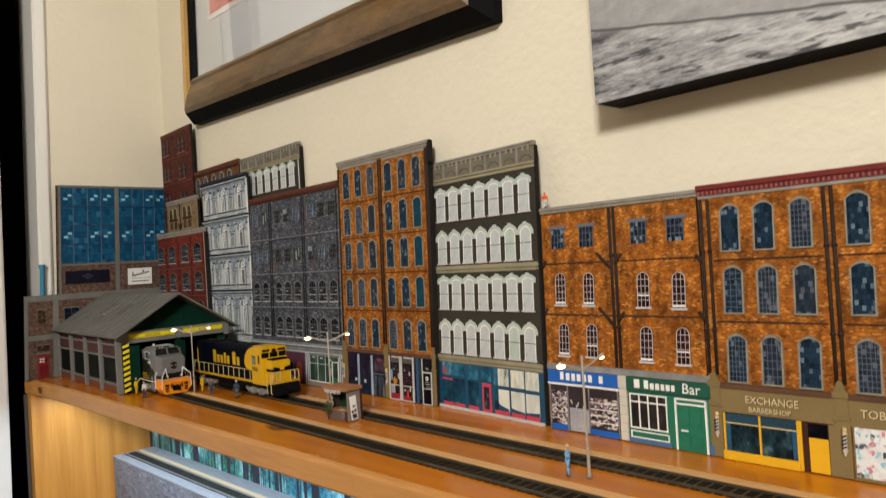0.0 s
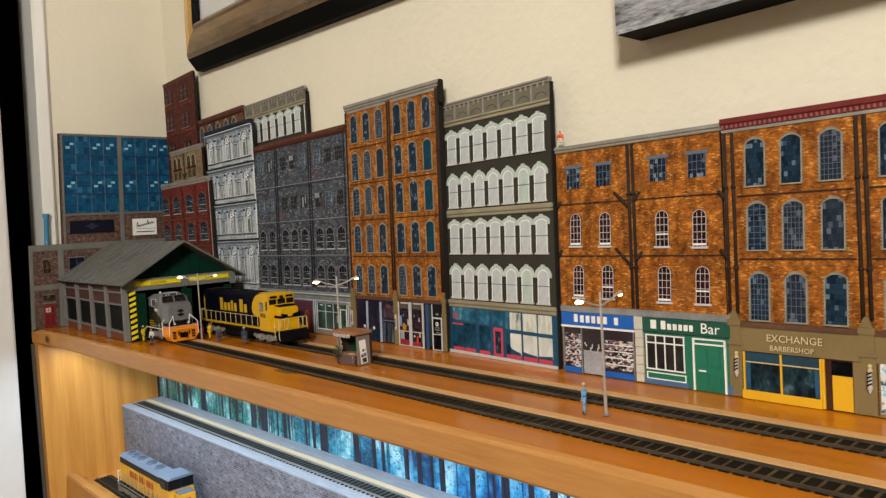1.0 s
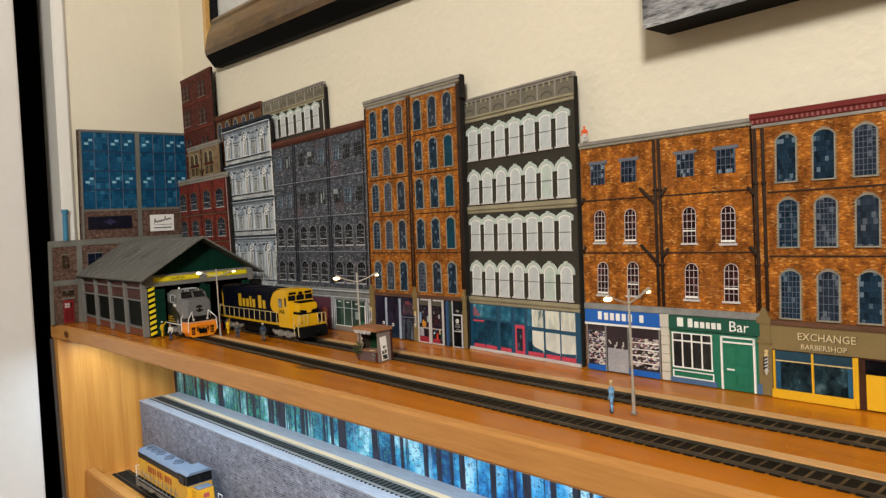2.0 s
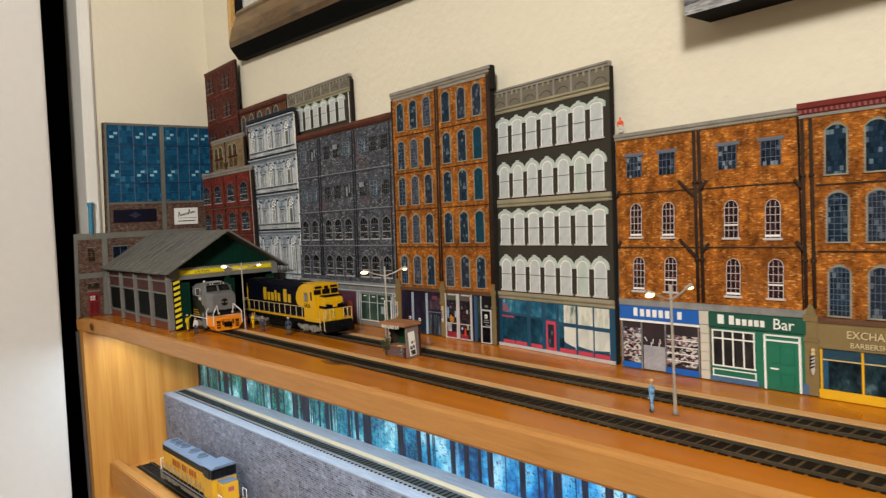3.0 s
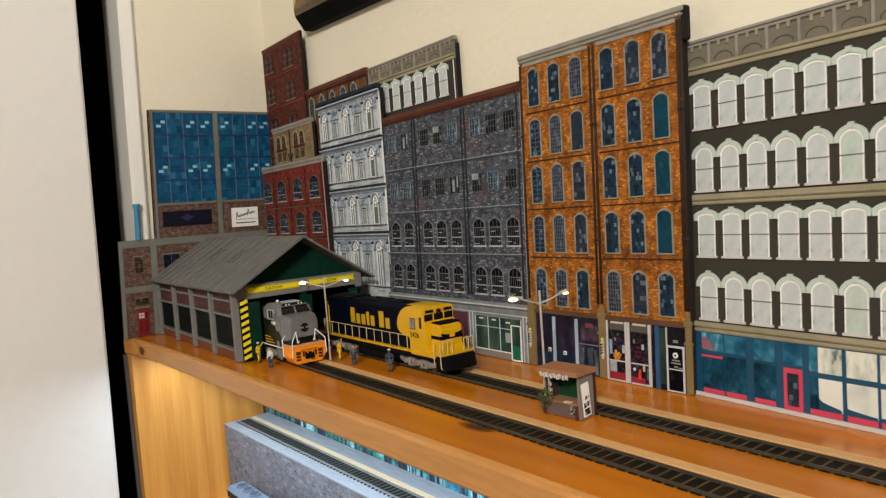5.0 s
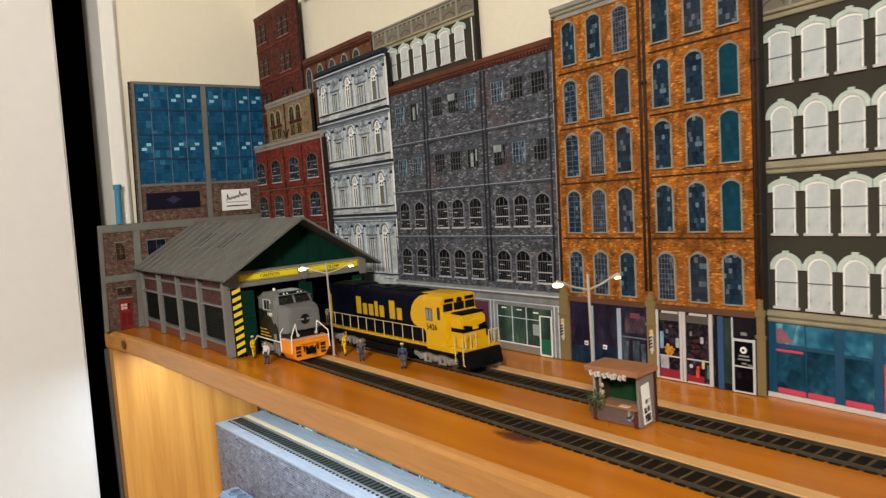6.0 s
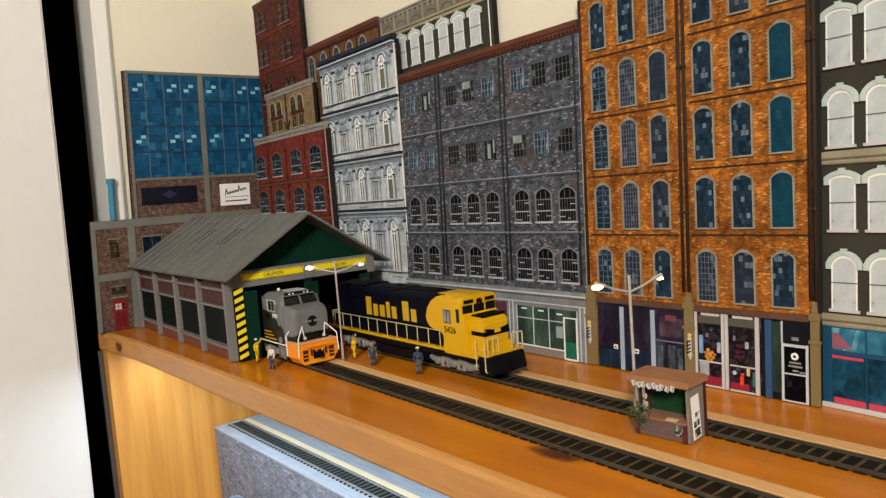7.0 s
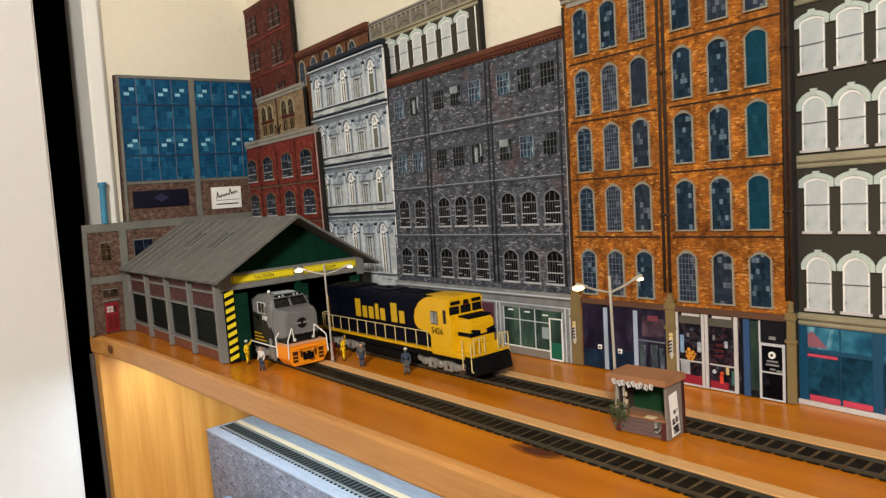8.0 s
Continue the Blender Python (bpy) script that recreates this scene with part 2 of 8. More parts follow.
SASHGLASS = printed_glass("dark_sash_print", (0.014, 0.004, 0.006), (0.034, 0.009, 0.011), (0.07, 0.022, 0.024), 0.004)
BLACKGLASS = printed_glass("black_pane_print", (0.0015, 0.0015, 0.003), (0.003, 0.003, 0.005), (0.012, 0.012, 0.018), 0.003)
SMALLGLASS = printed_glass("pale_pane_print", (0.006, 0.008, 0.016), (0.02, 0.035, 0.06), (0.2, 0.26, 0.32), 0.0024, 0.8)
TOWERGLASS = printed_glass("office_glass_print", (0.006, 0.05, 0.115), (0.011, 0.092, 0.19), (0.03, 0.15, 0.26), 0.0068, 0.86, joint=0.3)
OFFWHITE = plain("soft_white_print", (0.5, 0.47, 0.46), 0.5, var=0.12, scale=200)
MULL = plain("pale_glazing_bar", (0.5, 0.5, 0.52), 0.5, var=0.1)
MULLDARK = plain("grey_glazing_bar", (0.12, 0.135, 0.17), 0.5, var=0.1)
PALESTONE = plain("pale_column_stone_print", (0.46, 0.5, 0.54), 0.6, var=0.25, scale=300)
WHITEP = plain("white_print", (0.78, 0.77, 0.74), 0.5, var=0.06)
KEYSTONE = plain("pale_brick_surround", (0.25, 0.225, 0.17), 0.6, var=0.35, scale=600)
BOARD = plain("black_foam_board", (0.02, 0.018, 0.016), 0.8, var=0.2)
PIPE = plain("dark_drainpipe_print", (0.036, 0.024, 0.018), 0.6, var=0.3, scale=250)
NAVY = plain("navy_print", (0.008, 0.03, 0.075), 0.4, var=0.15)
TEALPAINT = plain("dark_teal_print", (0.008, 0.06, 0.12), 0.4, var=0.12)
ROSE = plain("rose_red_print", (0.5, 0.05, 0.09), 0.45, var=0.12)
GREENP = plain("bottle_green_print", (0.008, 0.075, 0.05), 0.35, var=0.15)
GREENL = plain("jade_green_print", (0.012, 0.128, 0.076), 0.35, var=0.25, scale=60)
PLINTHBLUE = plain("slate_blue_print", (0.07, 0.13, 0.24), 0.5, var=0.15)
YELLOWP = plain("amber_print", (0.66, 0.36, 0.012), 0.45, var=0.08)
OLIVE = plain("olive_stone_print", (0.19, 0.138, 0.06), 0.6, var=0.14)
GOLDP = plain("gold_letter_print", (0.56, 0.43, 0.21), 0.5, var=0.1)
SIGNBLUE = plain("royal_blue_print", (0.008, 0.1, 0.42), 0.4, var=0.08)
STONECOL = plain("pale_column_print", (0.52, 0.49, 0.42), 0.6, var=0.14)

MAUVE = plain("mauve_shopfront_print", (0.09, 0.03, 0.05), 0.4, var=0.3)
LILAC = plain("pale_lilac_bar_print", (0.33, 0.4, 0.5), 0.45, var=0.12)
PURPLE = display_print("plum_shopfront_print", [(0.3, (0.004, 0.004, 0.009)), (0.5, (0.014, 0.011, 0.026)), (0.64, (0.03, 0.027, 0.055)), (0.8, (0.07, 0.085, 0.13))], 150, (1, 1, 0.5), cells=0.15)
TOYS = display_print("toy_display_print", [(0.34, (0.003, 0.003, 0.006)), (0.53, (0.008, 0.008, 0.014)), (0.58, (0.06, 0.02, 0.022)), (0.62, (0.014, 0.014, 0.026)), (0.7, (0.035, 0.045, 0.075)), (0.8, (0.28, 0.26, 0.27))], 480, cells=0.3)
SHELVES = display_print("magazine_display_print", [(0.34, (0.01, 0.009, 0.014)), (0.44, (0.07, 0.035, 0.03)), (0.5, (0.32, 0.28, 0.27)), (0.55, (0.05, 0.09, 0.2)), (0.6, (0.3, 0.1, 0.1)), (0.66, (0.55, 0.53, 0.5))], 520, (1, 1, 1.5), cells=0.6)
BARBERWIN = display_print("barber_window_print", [(0.38, (0.003, 0.007, 0.01)), (0.5, (0.008, 0.02, 0.028)), (0.6, (0.018, 0.045, 0.06)), (0.72, (0.09, 0.15, 0.17))], 230, (1, 1, 0.7), cells=0.12)
STREETGLASS = display_print("street_reflection_print", [(0.34, (0.004, 0.03, 0.065)), (0.46, (0.012, 0.085, 0.155)), (0.56, (0.04, 0.18, 0.27)), (0.66, (0.28, 0.46, 0.54))], 95, (1, 1, 0.8), cells=0.12)
CREAMGLASS = display_print("cream_reflection_print", [(0.3, (0.06, 0.14, 0.17)), (0.36, (0.45, 0.48, 0.45)), (0.5, (0.62, 0.63, 0.57)), (0.8, (0.72, 0.72, 0.66))], 90, (1, 1, 0.5), cells=0.08)
GREENWIN = display_print("green_office_print", [(0.3, (0.01, 0.02, 0.016)), (0.5, (0.03, 0.055, 0.042)), (0.65, (0.07, 0.12, 0.08)), (0.8, (0.2, 0.26, 0.22))], 130, (1, 1, 0.35), cells=0.12)
NEWS = display_print("newspaper_poster_print", [(0.3, (0.06, 0.07, 0.09)), (0.37, (0.58, 0.6, 0.62)), (0.6, (0.72, 0.73, 0.73)), (0.64, (0.12, 0.42, 0.55)), (0.69, (0.7, 0.7, 0.7)), (0.74, (0.5, 0.18, 0.22))], 330, cells=0.45)
PHOTOS = display_print("monochrome_poster_print", [(0.36, (0.012, 0.012, 0.012)), (0.5, (0.1, 0.095, 0.09)), (0.62, (0.5, 0.49, 0.46)), (0.75, (0.75, 0.73, 0.68))], 420, cells=0.3)
PANESHINE = plain("pale_sky_pane_print", (0.24, 0.48, 0.6), 0.4, var=0.2)
BLIND = display_print("white_blind_print", [(0.335, (0.14, 0.165, 0.18)), (0.39, (0.41, 0.44, 0.45)), (0.55, (0.49, 0.52, 0.525)), (0.75, (0.6, 0.63, 0.63))], 150, (1, 1, 0.7), cells=0.1)
GREENBLIND = display_print("green_blind_print", [(0.3, (0.3, 0.36, 0.33)), (0.5, (0.43, 0.5, 0.46)), (0.75, (0.55, 0.61, 0.57))], 120, (1, 1, 0.5), cells=0.08)
DUSKGLASS = display_print("dusk_street_print", [(0.34, (0.002, 0.014, 0.03)), (0.5, (0.006, 0.04, 0.075)), (0.62, (0.012, 0.075, 0.13)), (0.8, (0.08, 0.19, 0.25))], 140, (1, 1, 0.9), cells=0.12)
TERRACE = display_print("terrace_reflection_print", [(0.34, (0.04, 0.09, 0.1)), (0.41, (0.4, 0.43, 0.38)), (0.55, (0.62, 0.63, 0.55)), (0.8, (0.72, 0.71, 0.64))], 170, (1.5, 1, 0.5), cells=0.1)
# models
NAVYLOCO = plain("navy_blue_loco_paint", (0.0026, 0.0034, 0.009), 0.5, var=0.15)
YELLOWLOCO = plain("yellow_loco_paint", (0.6, 0.34, 0.002), 0.4, var=0.06, coat=0.08)
BLACKLOCO = plain("black_underframe", (0.005, 0.005, 0.0055), 0.6, var=0.2)
TRUCKGREY = plain("grey_bogie_plastic", (0.2, 0.185, 0.165), 0.55, var=0.4, scale=500)
RAILINGC = plain("cream_yellow_railing", (0.52, 0.43, 0.2), 0.45, var=0.05)
LOCOGREY = plain("silver_grey_loco_paint", (0.135, 0.137, 0.14), 0.38, var=0.08, coat=0.15)
LOCOBLACK = plain("gloss_black_loco_paint", (0.004, 0.005, 0.005), 0.4, var=0.15, coat=0.04)
LOCOORANGE = plain("orange_loco_paint", (0.8, 0.26, 0.008), 0.4, var=0.05)
DARKGLASS = plain("tinted_cab_glass", (0.006, 0.006, 0.007), 0.22, var=0.1, bump=0)
WHITELINE = plain("white_plastic", (0.75, 0.75, 0.73), 0.45, var=0.05)
ARMOUR = plain("ochre_yellow_loco_paint", (0.62, 0.33, 0.02), 0.42, var=0.06)
ROOFBLUE = plain("blue_grey_roof_paint", (0.13, 0.165, 0.22), 0.5, var=0.1)
SHEDROOF = plain("grey_shed_roof_plastic", (0.125, 0.122, 0.112), 0.5, var=0.2, scale=100)
SHEDPOST = plain("grey_post_plastic", (0.17, 0.165, 0.155), 0.55, var=0.12)
SHEDBRICK = bricks("maroon_brick_panel", (0.035, 0.013, 0.012), (0.08, 0.03, 0.027), (0.13, 0.055, 0.05), (0.07, 0.035, 0.03), 0.0026, 0.0009)
SHEDBASE = plain("rust_red_base", (0.14, 0.045, 0.025), 0.6, var=0.2)
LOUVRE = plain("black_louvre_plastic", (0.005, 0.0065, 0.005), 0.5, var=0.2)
SHEDGREEN = plain("dark_green_door_plastic", (0.004, 0.026, 0.016), 0.5, var=0.2)
HAZARD = plain("hazard_yellow_paint", (0.75, 0.6, 0.02), 0.5, var=0.06)
STEEL = plain("blackened_nickel_rail", (0.105, 0.092, 0.068), 0.4, metal=0.6, var=0.3, scale=300)
SLEEPER = plain("black_brown_sleeper_plastic", (0.016, 0.013, 0.009), 0.5, var=0.35, scale=300, rand=0.4)
BED = plain("dusty_trackbed", (0.1, 0.064, 0.032), 0.6, var=0.45, scale=250)
NICKEL = plain("nickel_silver_rail", (0.32, 0.32, 0.31), 0.35, metal=0.6, var=0.15, scale=300)
BLACKSLEEPER = plain("black_sleeper_plastic", (0.008, 0.009, 0.009), 0.5, var=0.2, scale=300)
GREYBED = plain("grey_track_web", (0.06, 0.065, 0.062), 0.6, var=0.3, scale=300)
SOOTPIPE = plain("sooty_pipe_print", (0.026, 0.027, 0.032), 0.6, var=0.4, scale=250)
DIMBAR = plain("dim_grey_bar_print", (0.12, 0.125, 0.135), 0.5, var=0.5, scale=700)
ASHBAR = plain("ash_grey_bar_print", (0.26, 0.27, 0.29), 0.5, var=0.3, scale=500)
UMBERBAR = plain("umber_bar_print", (0.13, 0.13, 0.125), 0.5, var=0.2)
SOOTGLASS = printed_glass("sooty_pane_print", (0.003, 0.004, 0.006), (0.008, 0.01, 0.014), (0.1, 0.13, 0.16), 0.0035, 0.88)
STREAKGLASS = display_print("streaked_pane_print", [(0.36, (0.003, 0.006, 0.012)), (0.46, (0.015, 0.04, 0.07)), (0.53, (0.07, 0.14, 0.2)), (0.6, (0.4, 0.5, 0.54))], 210, (1.8, 1, 0.3), cells=0.12)
SKYPANE = plain("broken_sky_pane_print", (0.26, 0.3, 0.31), 0.5, var=0.5, scale=500)
DIMPANE = plain("dim_pink_sash_print", (0.22, 0.13, 0.11), 0.6, var=0.2)
POLE = plain("silver_lamp_post_metal", (0.55, 0.53, 0.48), 0.35, metal=0.6, var=0.06)
LAMPGLOW = glow("warm_led", (1.0, 0.6, 0.25), 11.0)
KIOSKBROWN = plain("brown_kiosk_card", (0.2, 0.13, 0.1), 0.65, var=0.2, scale=200)
KIOSKROOF = plain("tan_kiosk_roof_card", (0.31, 0.145, 0.07), 0.65, var=0.2, scale=200)
KIOSKSLAT = plain("mauve_grey_slat_card", (0.13, 0.085, 0.08), 0.65, var=0.15)
KIOSKGREEN = plain("dark_green_card", (0.012, 0.045, 0.018), 0.7, var=0.2)
LEAFY = plain("olive_leaf_foam", (0.07, 0.08, 0.035), 0.8, var=0.4, scale=800)
# tones of the small painted figures
TONES = {k: plain("figure_" + k + "_paint", c, 0.6, var=0.1, scale=400) for k, c in dict(
    yellow=(0.72, 0.45, 0.01), denim=(0.04, 0.055, 0.09), blue=(0.16, 0.33, 0.55), white=(0.6, 0.58, 0.54), red=(0.2, 0.015, 0.012),
    skin=(0.5, 0.28, 0.17), grey=(0.085, 0.088, 0.09), black=(0.02, 0.02, 0.02), orange=(0.75, 0.1, 0.02), hair=(0.55, 0.4, 0.2)).items()}


# ---- shaping ----
def box(bm, x0, x1, y0, y1, z0, z1, slot=0):
    v = [bm.verts.new((x, y, z)) for x in (x0, x1) for y in (y0, y1) for z in (z0, z1)]
    for q in ((0, 1, 3, 2), (4, 6, 7, 5), (0, 4, 5, 1), (2, 3, 7, 6), (0, 2, 6, 4), (1, 5, 7, 3)):
        bm.faces.new([v[i] for i in q]).material_index = slot
    return v


def prism(bm, pts, y0, y1, slot=0):
    """An outline in x and z, made thick from y0 to y1."""
    a = [bm.verts.new((x, y0, z)) for x, z in pts]
    b = [bm.verts.new((x, y1, z)) for x, z in pts]
    n = len(pts)
    bm.faces.new(a).material_index = slot
    bm.faces.new(b[::-1]).material_index = slot
    for i in range(n):
        bm.faces.new((a[i], b[i], b[(i + 1) % n], a[(i + 1) % n])).material_index = slot


def ribbon(bm, outer, inner, y0, y1, closed=False):
    """A band between two outlines with as many points."""
    rows = [[bm.verts.new((x, y, z)) for x, z in pts] for pts, y in ((outer, y0), (inner, y0), (inner, y1), (outer, y1))]
    n = len(outer)
    for i in range(n if closed else n - 1):
        k = (i + 1) % n
        for r in range(4):
            s = (r + 1) % 4
            bm.faces.new((rows[r][i], rows[s][i], rows[s][k], rows[r][k]))
    if not closed:
        bm.faces.new([rows[r][0] for r in range(4)])
        bm.faces.new([rows[r][n - 1] for r in range(3, -1, -1)])


def rod(bm, p, q, r0, r1=None, n=8, slot=0):
    r1 = r0 if r1 is None else r1
    p, q = Vector(p), Vector(q)
    t = (q - p).to_track_quat("Z", "Y").to_matrix()
    rings = [[bm.verts.new(c + t @ Vector((r * math.cos(2 * math.pi * i / n), r * math.sin(2 * math.pi * i / n), 0))) for i in range(n)] for c, r in ((p, r0), (q, r1))]
    for i in range(n):
        k = (i + 1) % n
        bm.faces.new((rings[0][i], rings[0][k], rings[1][k], rings[1][i])).material_index = slot
    bm.faces.new(rings[0][::-1]).material_index = slot
    bm.faces.new(rings[1]).material_index = slot


def ball(bm, c, r, sx=1, sy=1, sz=1, slot=0, n=8):
    got = bmesh.ops.create_uvsphere(bm, u_segments=n, v_segments=max(4, n - 2), radius=r, matrix=Matrix.Translation(c) @ Matrix.Diagonal((sx, sy, sz, 1)))
    for f in {f for v in got["verts"] for f in v.link_faces}:
        f.material_index = slot


def arch(w, h, rise, n=8, grow=0.0, foot=0.0):
    """The outline of an arched opening, its foot at z = 0 and its middle at x = 0."""
    w, h = w + 2 * grow, h + grow
    if rise <= 0:
        return [(-w / 2, -foot), (-w / 2, h), (w / 2, h), (w / 2, -foot)]
    rise = min(rise + grow * 0.6, w / 2)
    r = (w * w / 4 + rise * rise) / (2 * rise)
    a = math.asin(min(1, w / 2 / r))
    pts = [(-w / 2, -foot)]
    for i in range(n + 1):
        b = -a + 2 * a * i / n
        pts.append((r * math.sin(b), h - r + r * math.cos(b)))
    return pts + [(w / 2, -foot)]


def solid(bm, bevel=0.0, smooth=False):
    bmesh.ops.recalc_face_normals(bm, faces=bm.faces)
    if bevel:
        bmesh.ops.bevel(bm, geom=list(bm.edges), offset=bevel, segments=2, affect="EDGES", clamp_overlap=True)
    if smooth:
        for f in bm.faces:
            f.smooth = True
    me = bpy.data.meshes.new("mesh")
    bm.to_mesh(me)
    bm.free()
    return me


def put(name, me, parent, loc=(0, 0, 0), turn=(0, 0, 0), label=""):
    ob = new(name, me)
    ob.parent = parent
    ob.location, ob.rotation_euler = loc, [radians(a) for a in turn]
    return tagged(ob, label) if label else ob


def part(name, bm, material, parent, label="", bevel=0.0, smooth=False):
    me = solid(bm, bevel, smooth)
    for m in material if isinstance(material, (list, tuple)) else [material]:
        me.materials.append(m)
    return put(name, me, parent, label=label)


def slab(name, x0, x1, y0, y1, z0, z1, material, parent, label="", bevel=0.0):
    bm = bmesh.new()
    box(bm, x0, x1, y0, y1, z0, z1)
    return part(name, bm, material, parent, label, bevel)


def thing(name, label, category, m=None, group="", kind=""):
    ob = new(name)
    ob.empty_display_size = 0.02
    if m is not None:
        ob.matrix_basis = m
    return tagged(ob, label, category, group, kind)


def lettering(name, body, size, material, parent, loc, turn=(90, 0, 0), align="CENTER", label="", wide=1.0):
    data = bpy.data.curves.new("letters", "FONT")
    data.body, data.size, data.align_x, data.align_y, data.extrude = body, size, align, "CENTER", 0.0001
    data.resolution_u = 2
    tmp = bpy.data.objects.new("letters", data)
    me = bpy.data.meshes.new_from_object(tmp)
    bpy.data.objects.remove(tmp)
    me.materials.append(material)
    ob = put(name, me, parent, loc, turn, label)
    ob.scale = (wide, 1, 1)
    return ob


def structure(name, boxes, material, label, category, bevel=0.0):
    bm = bmesh.new()
    for b in boxes:
        box(bm, *b)
    ob = part(name, bm, material, None, bevel=bevel)
    return tagged(ob, label, category, kind="structure")


# ---- the room ----
FLOOR_Z, CEIL_Z = -1.25, 1.2
structure("wall_back", [(-1.24, 2.4, 0.47, 0.59, 0.001, CEIL_Z), (-1.24, 2.4, 0.555, 0.59, FLOOR_Z, 0.0008)], WALL, "cream painted plaster wall behind the model street", "wall")
structure("wall_end", [(-1.2815, -1.201, 0.285, 0.47, FLOOR_Z, CEIL_Z)], WALL, "cream painted plaster return wall beside a dark doorway", "wall")
structure("wall_left", [(-1.32, -1.201, -2.6, -0.36, FLOOR_Z, CEIL_Z)], WALL, "cream painted plaster wall past the doorway", "wall")
structure("wall_right", [(2.4, 2.52, -2.72, 0.59, FLOOR_Z, CEIL_Z)], WALL, "cream painted plaster wall", "wall")
structure("wall_front", [(-1.32, 2.4, -2.72, -2.6, FLOOR_Z, CEIL_Z)], WALL, "cream painted plaster wall", "wall")
structure("floor", [(-1.2, 2.52, -2.72, 0.59, FLOOR_Z - 0.1, FLOOR_Z)], CARPET, "grey carpet floor of the room", "floor")
structure("ceiling", [(-1.4, 2.52, -2.72, 0.59, CEIL_Z, CEIL_Z + 0.1)], CEIL, "white painted ceiling", "ceiling")
# Added closed box; the hallway's darkness is put into its black colour.
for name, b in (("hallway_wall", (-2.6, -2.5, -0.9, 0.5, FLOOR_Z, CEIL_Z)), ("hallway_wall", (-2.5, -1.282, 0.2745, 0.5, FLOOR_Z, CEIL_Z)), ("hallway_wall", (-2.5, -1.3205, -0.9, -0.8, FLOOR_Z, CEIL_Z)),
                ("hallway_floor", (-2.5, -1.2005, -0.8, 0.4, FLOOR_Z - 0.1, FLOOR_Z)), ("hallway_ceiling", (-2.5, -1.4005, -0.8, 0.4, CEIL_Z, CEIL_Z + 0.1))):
    structure(name, [b], BLACK, "hallway surface coloured black for the missing light beyond the doorway", "hallway")
casing = structure("door_casing", [(-1.281, -1.197, 0.2662, 0.2848, FLOOR_Z, CEIL_Z), (-1.197, -1.1945, 0.2675, 0.2825, FLOOR_Z, CEIL_Z)], TRIM,
                   "white painted door jamb and narrow casing beside a dark doorway", "door casing", 0.0012)
casing.matrix_basis = pose(0, 0.266, 0, -1.2) @ pose(0, -0.266, 0)
door = thing("door_1", "white painted door leaf standing ajar beside the shelf", "door", pose(-1.185, 0.2198, 0, -0.76) @ pose(0, 0, FLOOR_Z), kind="structure")
slab("door_leaf", -0.036, 0.0, -0.55, 0.0, 0.006, 2.03, DOORP, door, bevel=0.002)
bm = bmesh.new()
rod(bm, (0.0, -0.06, 0.98), (0.05, -0.06, 0.98), 0.009, n=12)
ball(bm, (0.06, -0.06, 0.98), 0.026, n=12)
part("door_knob", bm, POLE, door, "brushed metal knob", smooth=True)
lampbox = thing("ceiling_light", "round white ceiling light fitting, switched on", "ceiling light", look(LAMP, (-0.5, 0.4, 0.05)), kind="structure")
bm = bmesh.new()
rod(bm, (0, 0, 0.012), (0, 0, 0.03), 0.22, n=32)
part("housing", bm, TRIM, lampbox)
bm = bmesh.new()
rod(bm, (0, 0, 0.03), tuple(look(LAMP, (-0.5, 0.4, 0.05)).inverted() @ Vector((LAMP[0], LAMP[1], CEIL_Z))), 0.012, n=12)
part("stem", bm, TRIM, lampbox)

# ---- the shelf unit ----
unit = thing("shelf_unit", "varnished pine shelf unit with lit lower tiers", "shelf", UNIT)
L = 1.32


def board(name, x0, x1, y0, y1, z0, z1, top, edge, label="", line=None):
    """A pine board: varnished faces and a rounded front edge of its own, along a line of x and y."""
    line = line or [(x0, y0), (x1, y0)]
    bm = bmesh.new()
    pts = [(x, y + 0.004) for x, y in line] + [(x1, y1), (x0, y1)]
    lo, hi = [[bm.verts.new((x, y, z)) for x, y in pts] for z in (z0, z1)]
    bm.faces.new(lo[::-1])
    bm.faces.new(hi)
    for i in range(len(pts)):
        k = (i + 1) % len(pts)
        bm.faces.new((lo[i], lo[k], hi[k], hi[i]))
    b = part(name, bm, top, unit, label)
    bm = bmesh.new()
    prof = [(0.004, z0), (0.0015, z0), (0, z0 + 0.002), (0, z1 - 0.0035), (0.001, z1 - 0.0012), (0.004, z1)]
    rows = [[bm.verts.new((x, y + u, z)) for u, z in prof] for x, y in line]
    for a, c in zip(rows, rows[1:]):
        for i in range(len(prof)):
            k = (i + 1) % len(prof)
            bm.faces.new((a[i], c[i], c[k], a[k]))
    bm.faces.new(rows[0])
    bm.faces.new(rows[-1][::-1])
    part("front_edge", bm, edge, b)
    return b


board("top_shelf", -0.008, L, 0.0, 0.214, -0.0207, 0.0, TOPWOOD, EDGEWOOD, "glossy orange varnished pine top board",
      [(-0.008, -0.0095), (0.03, -0.0045), (0.1, -0.001), (0.2, 0.0), (0.5, 0.0), (0.9, 0.0), (L, 0.0)])
slab("side_panel", -0.008, 0.014, -0.008, 0.185, -1.24, -0.0209, SIDEWOOD, unit, "golden pine side panel")
slab("edge_strip", -0.0078, -0.002, -0.0122, -0.0083, -1.24, -0.0212, plain("grey_lilac_edging", (0.075, 0.066, 0.062), 0.6, var=0.1), unit, "dull grey edging strip")
slab("back_panel", 0.0142, L, 0.19, 0.196, -1.24, -0.0209, SIDEWOOD, unit)
slab("side_panel", L - 0.02, L, 0.012, 0.1895, -1.24, -0.0209, SIDEWOOD, unit)
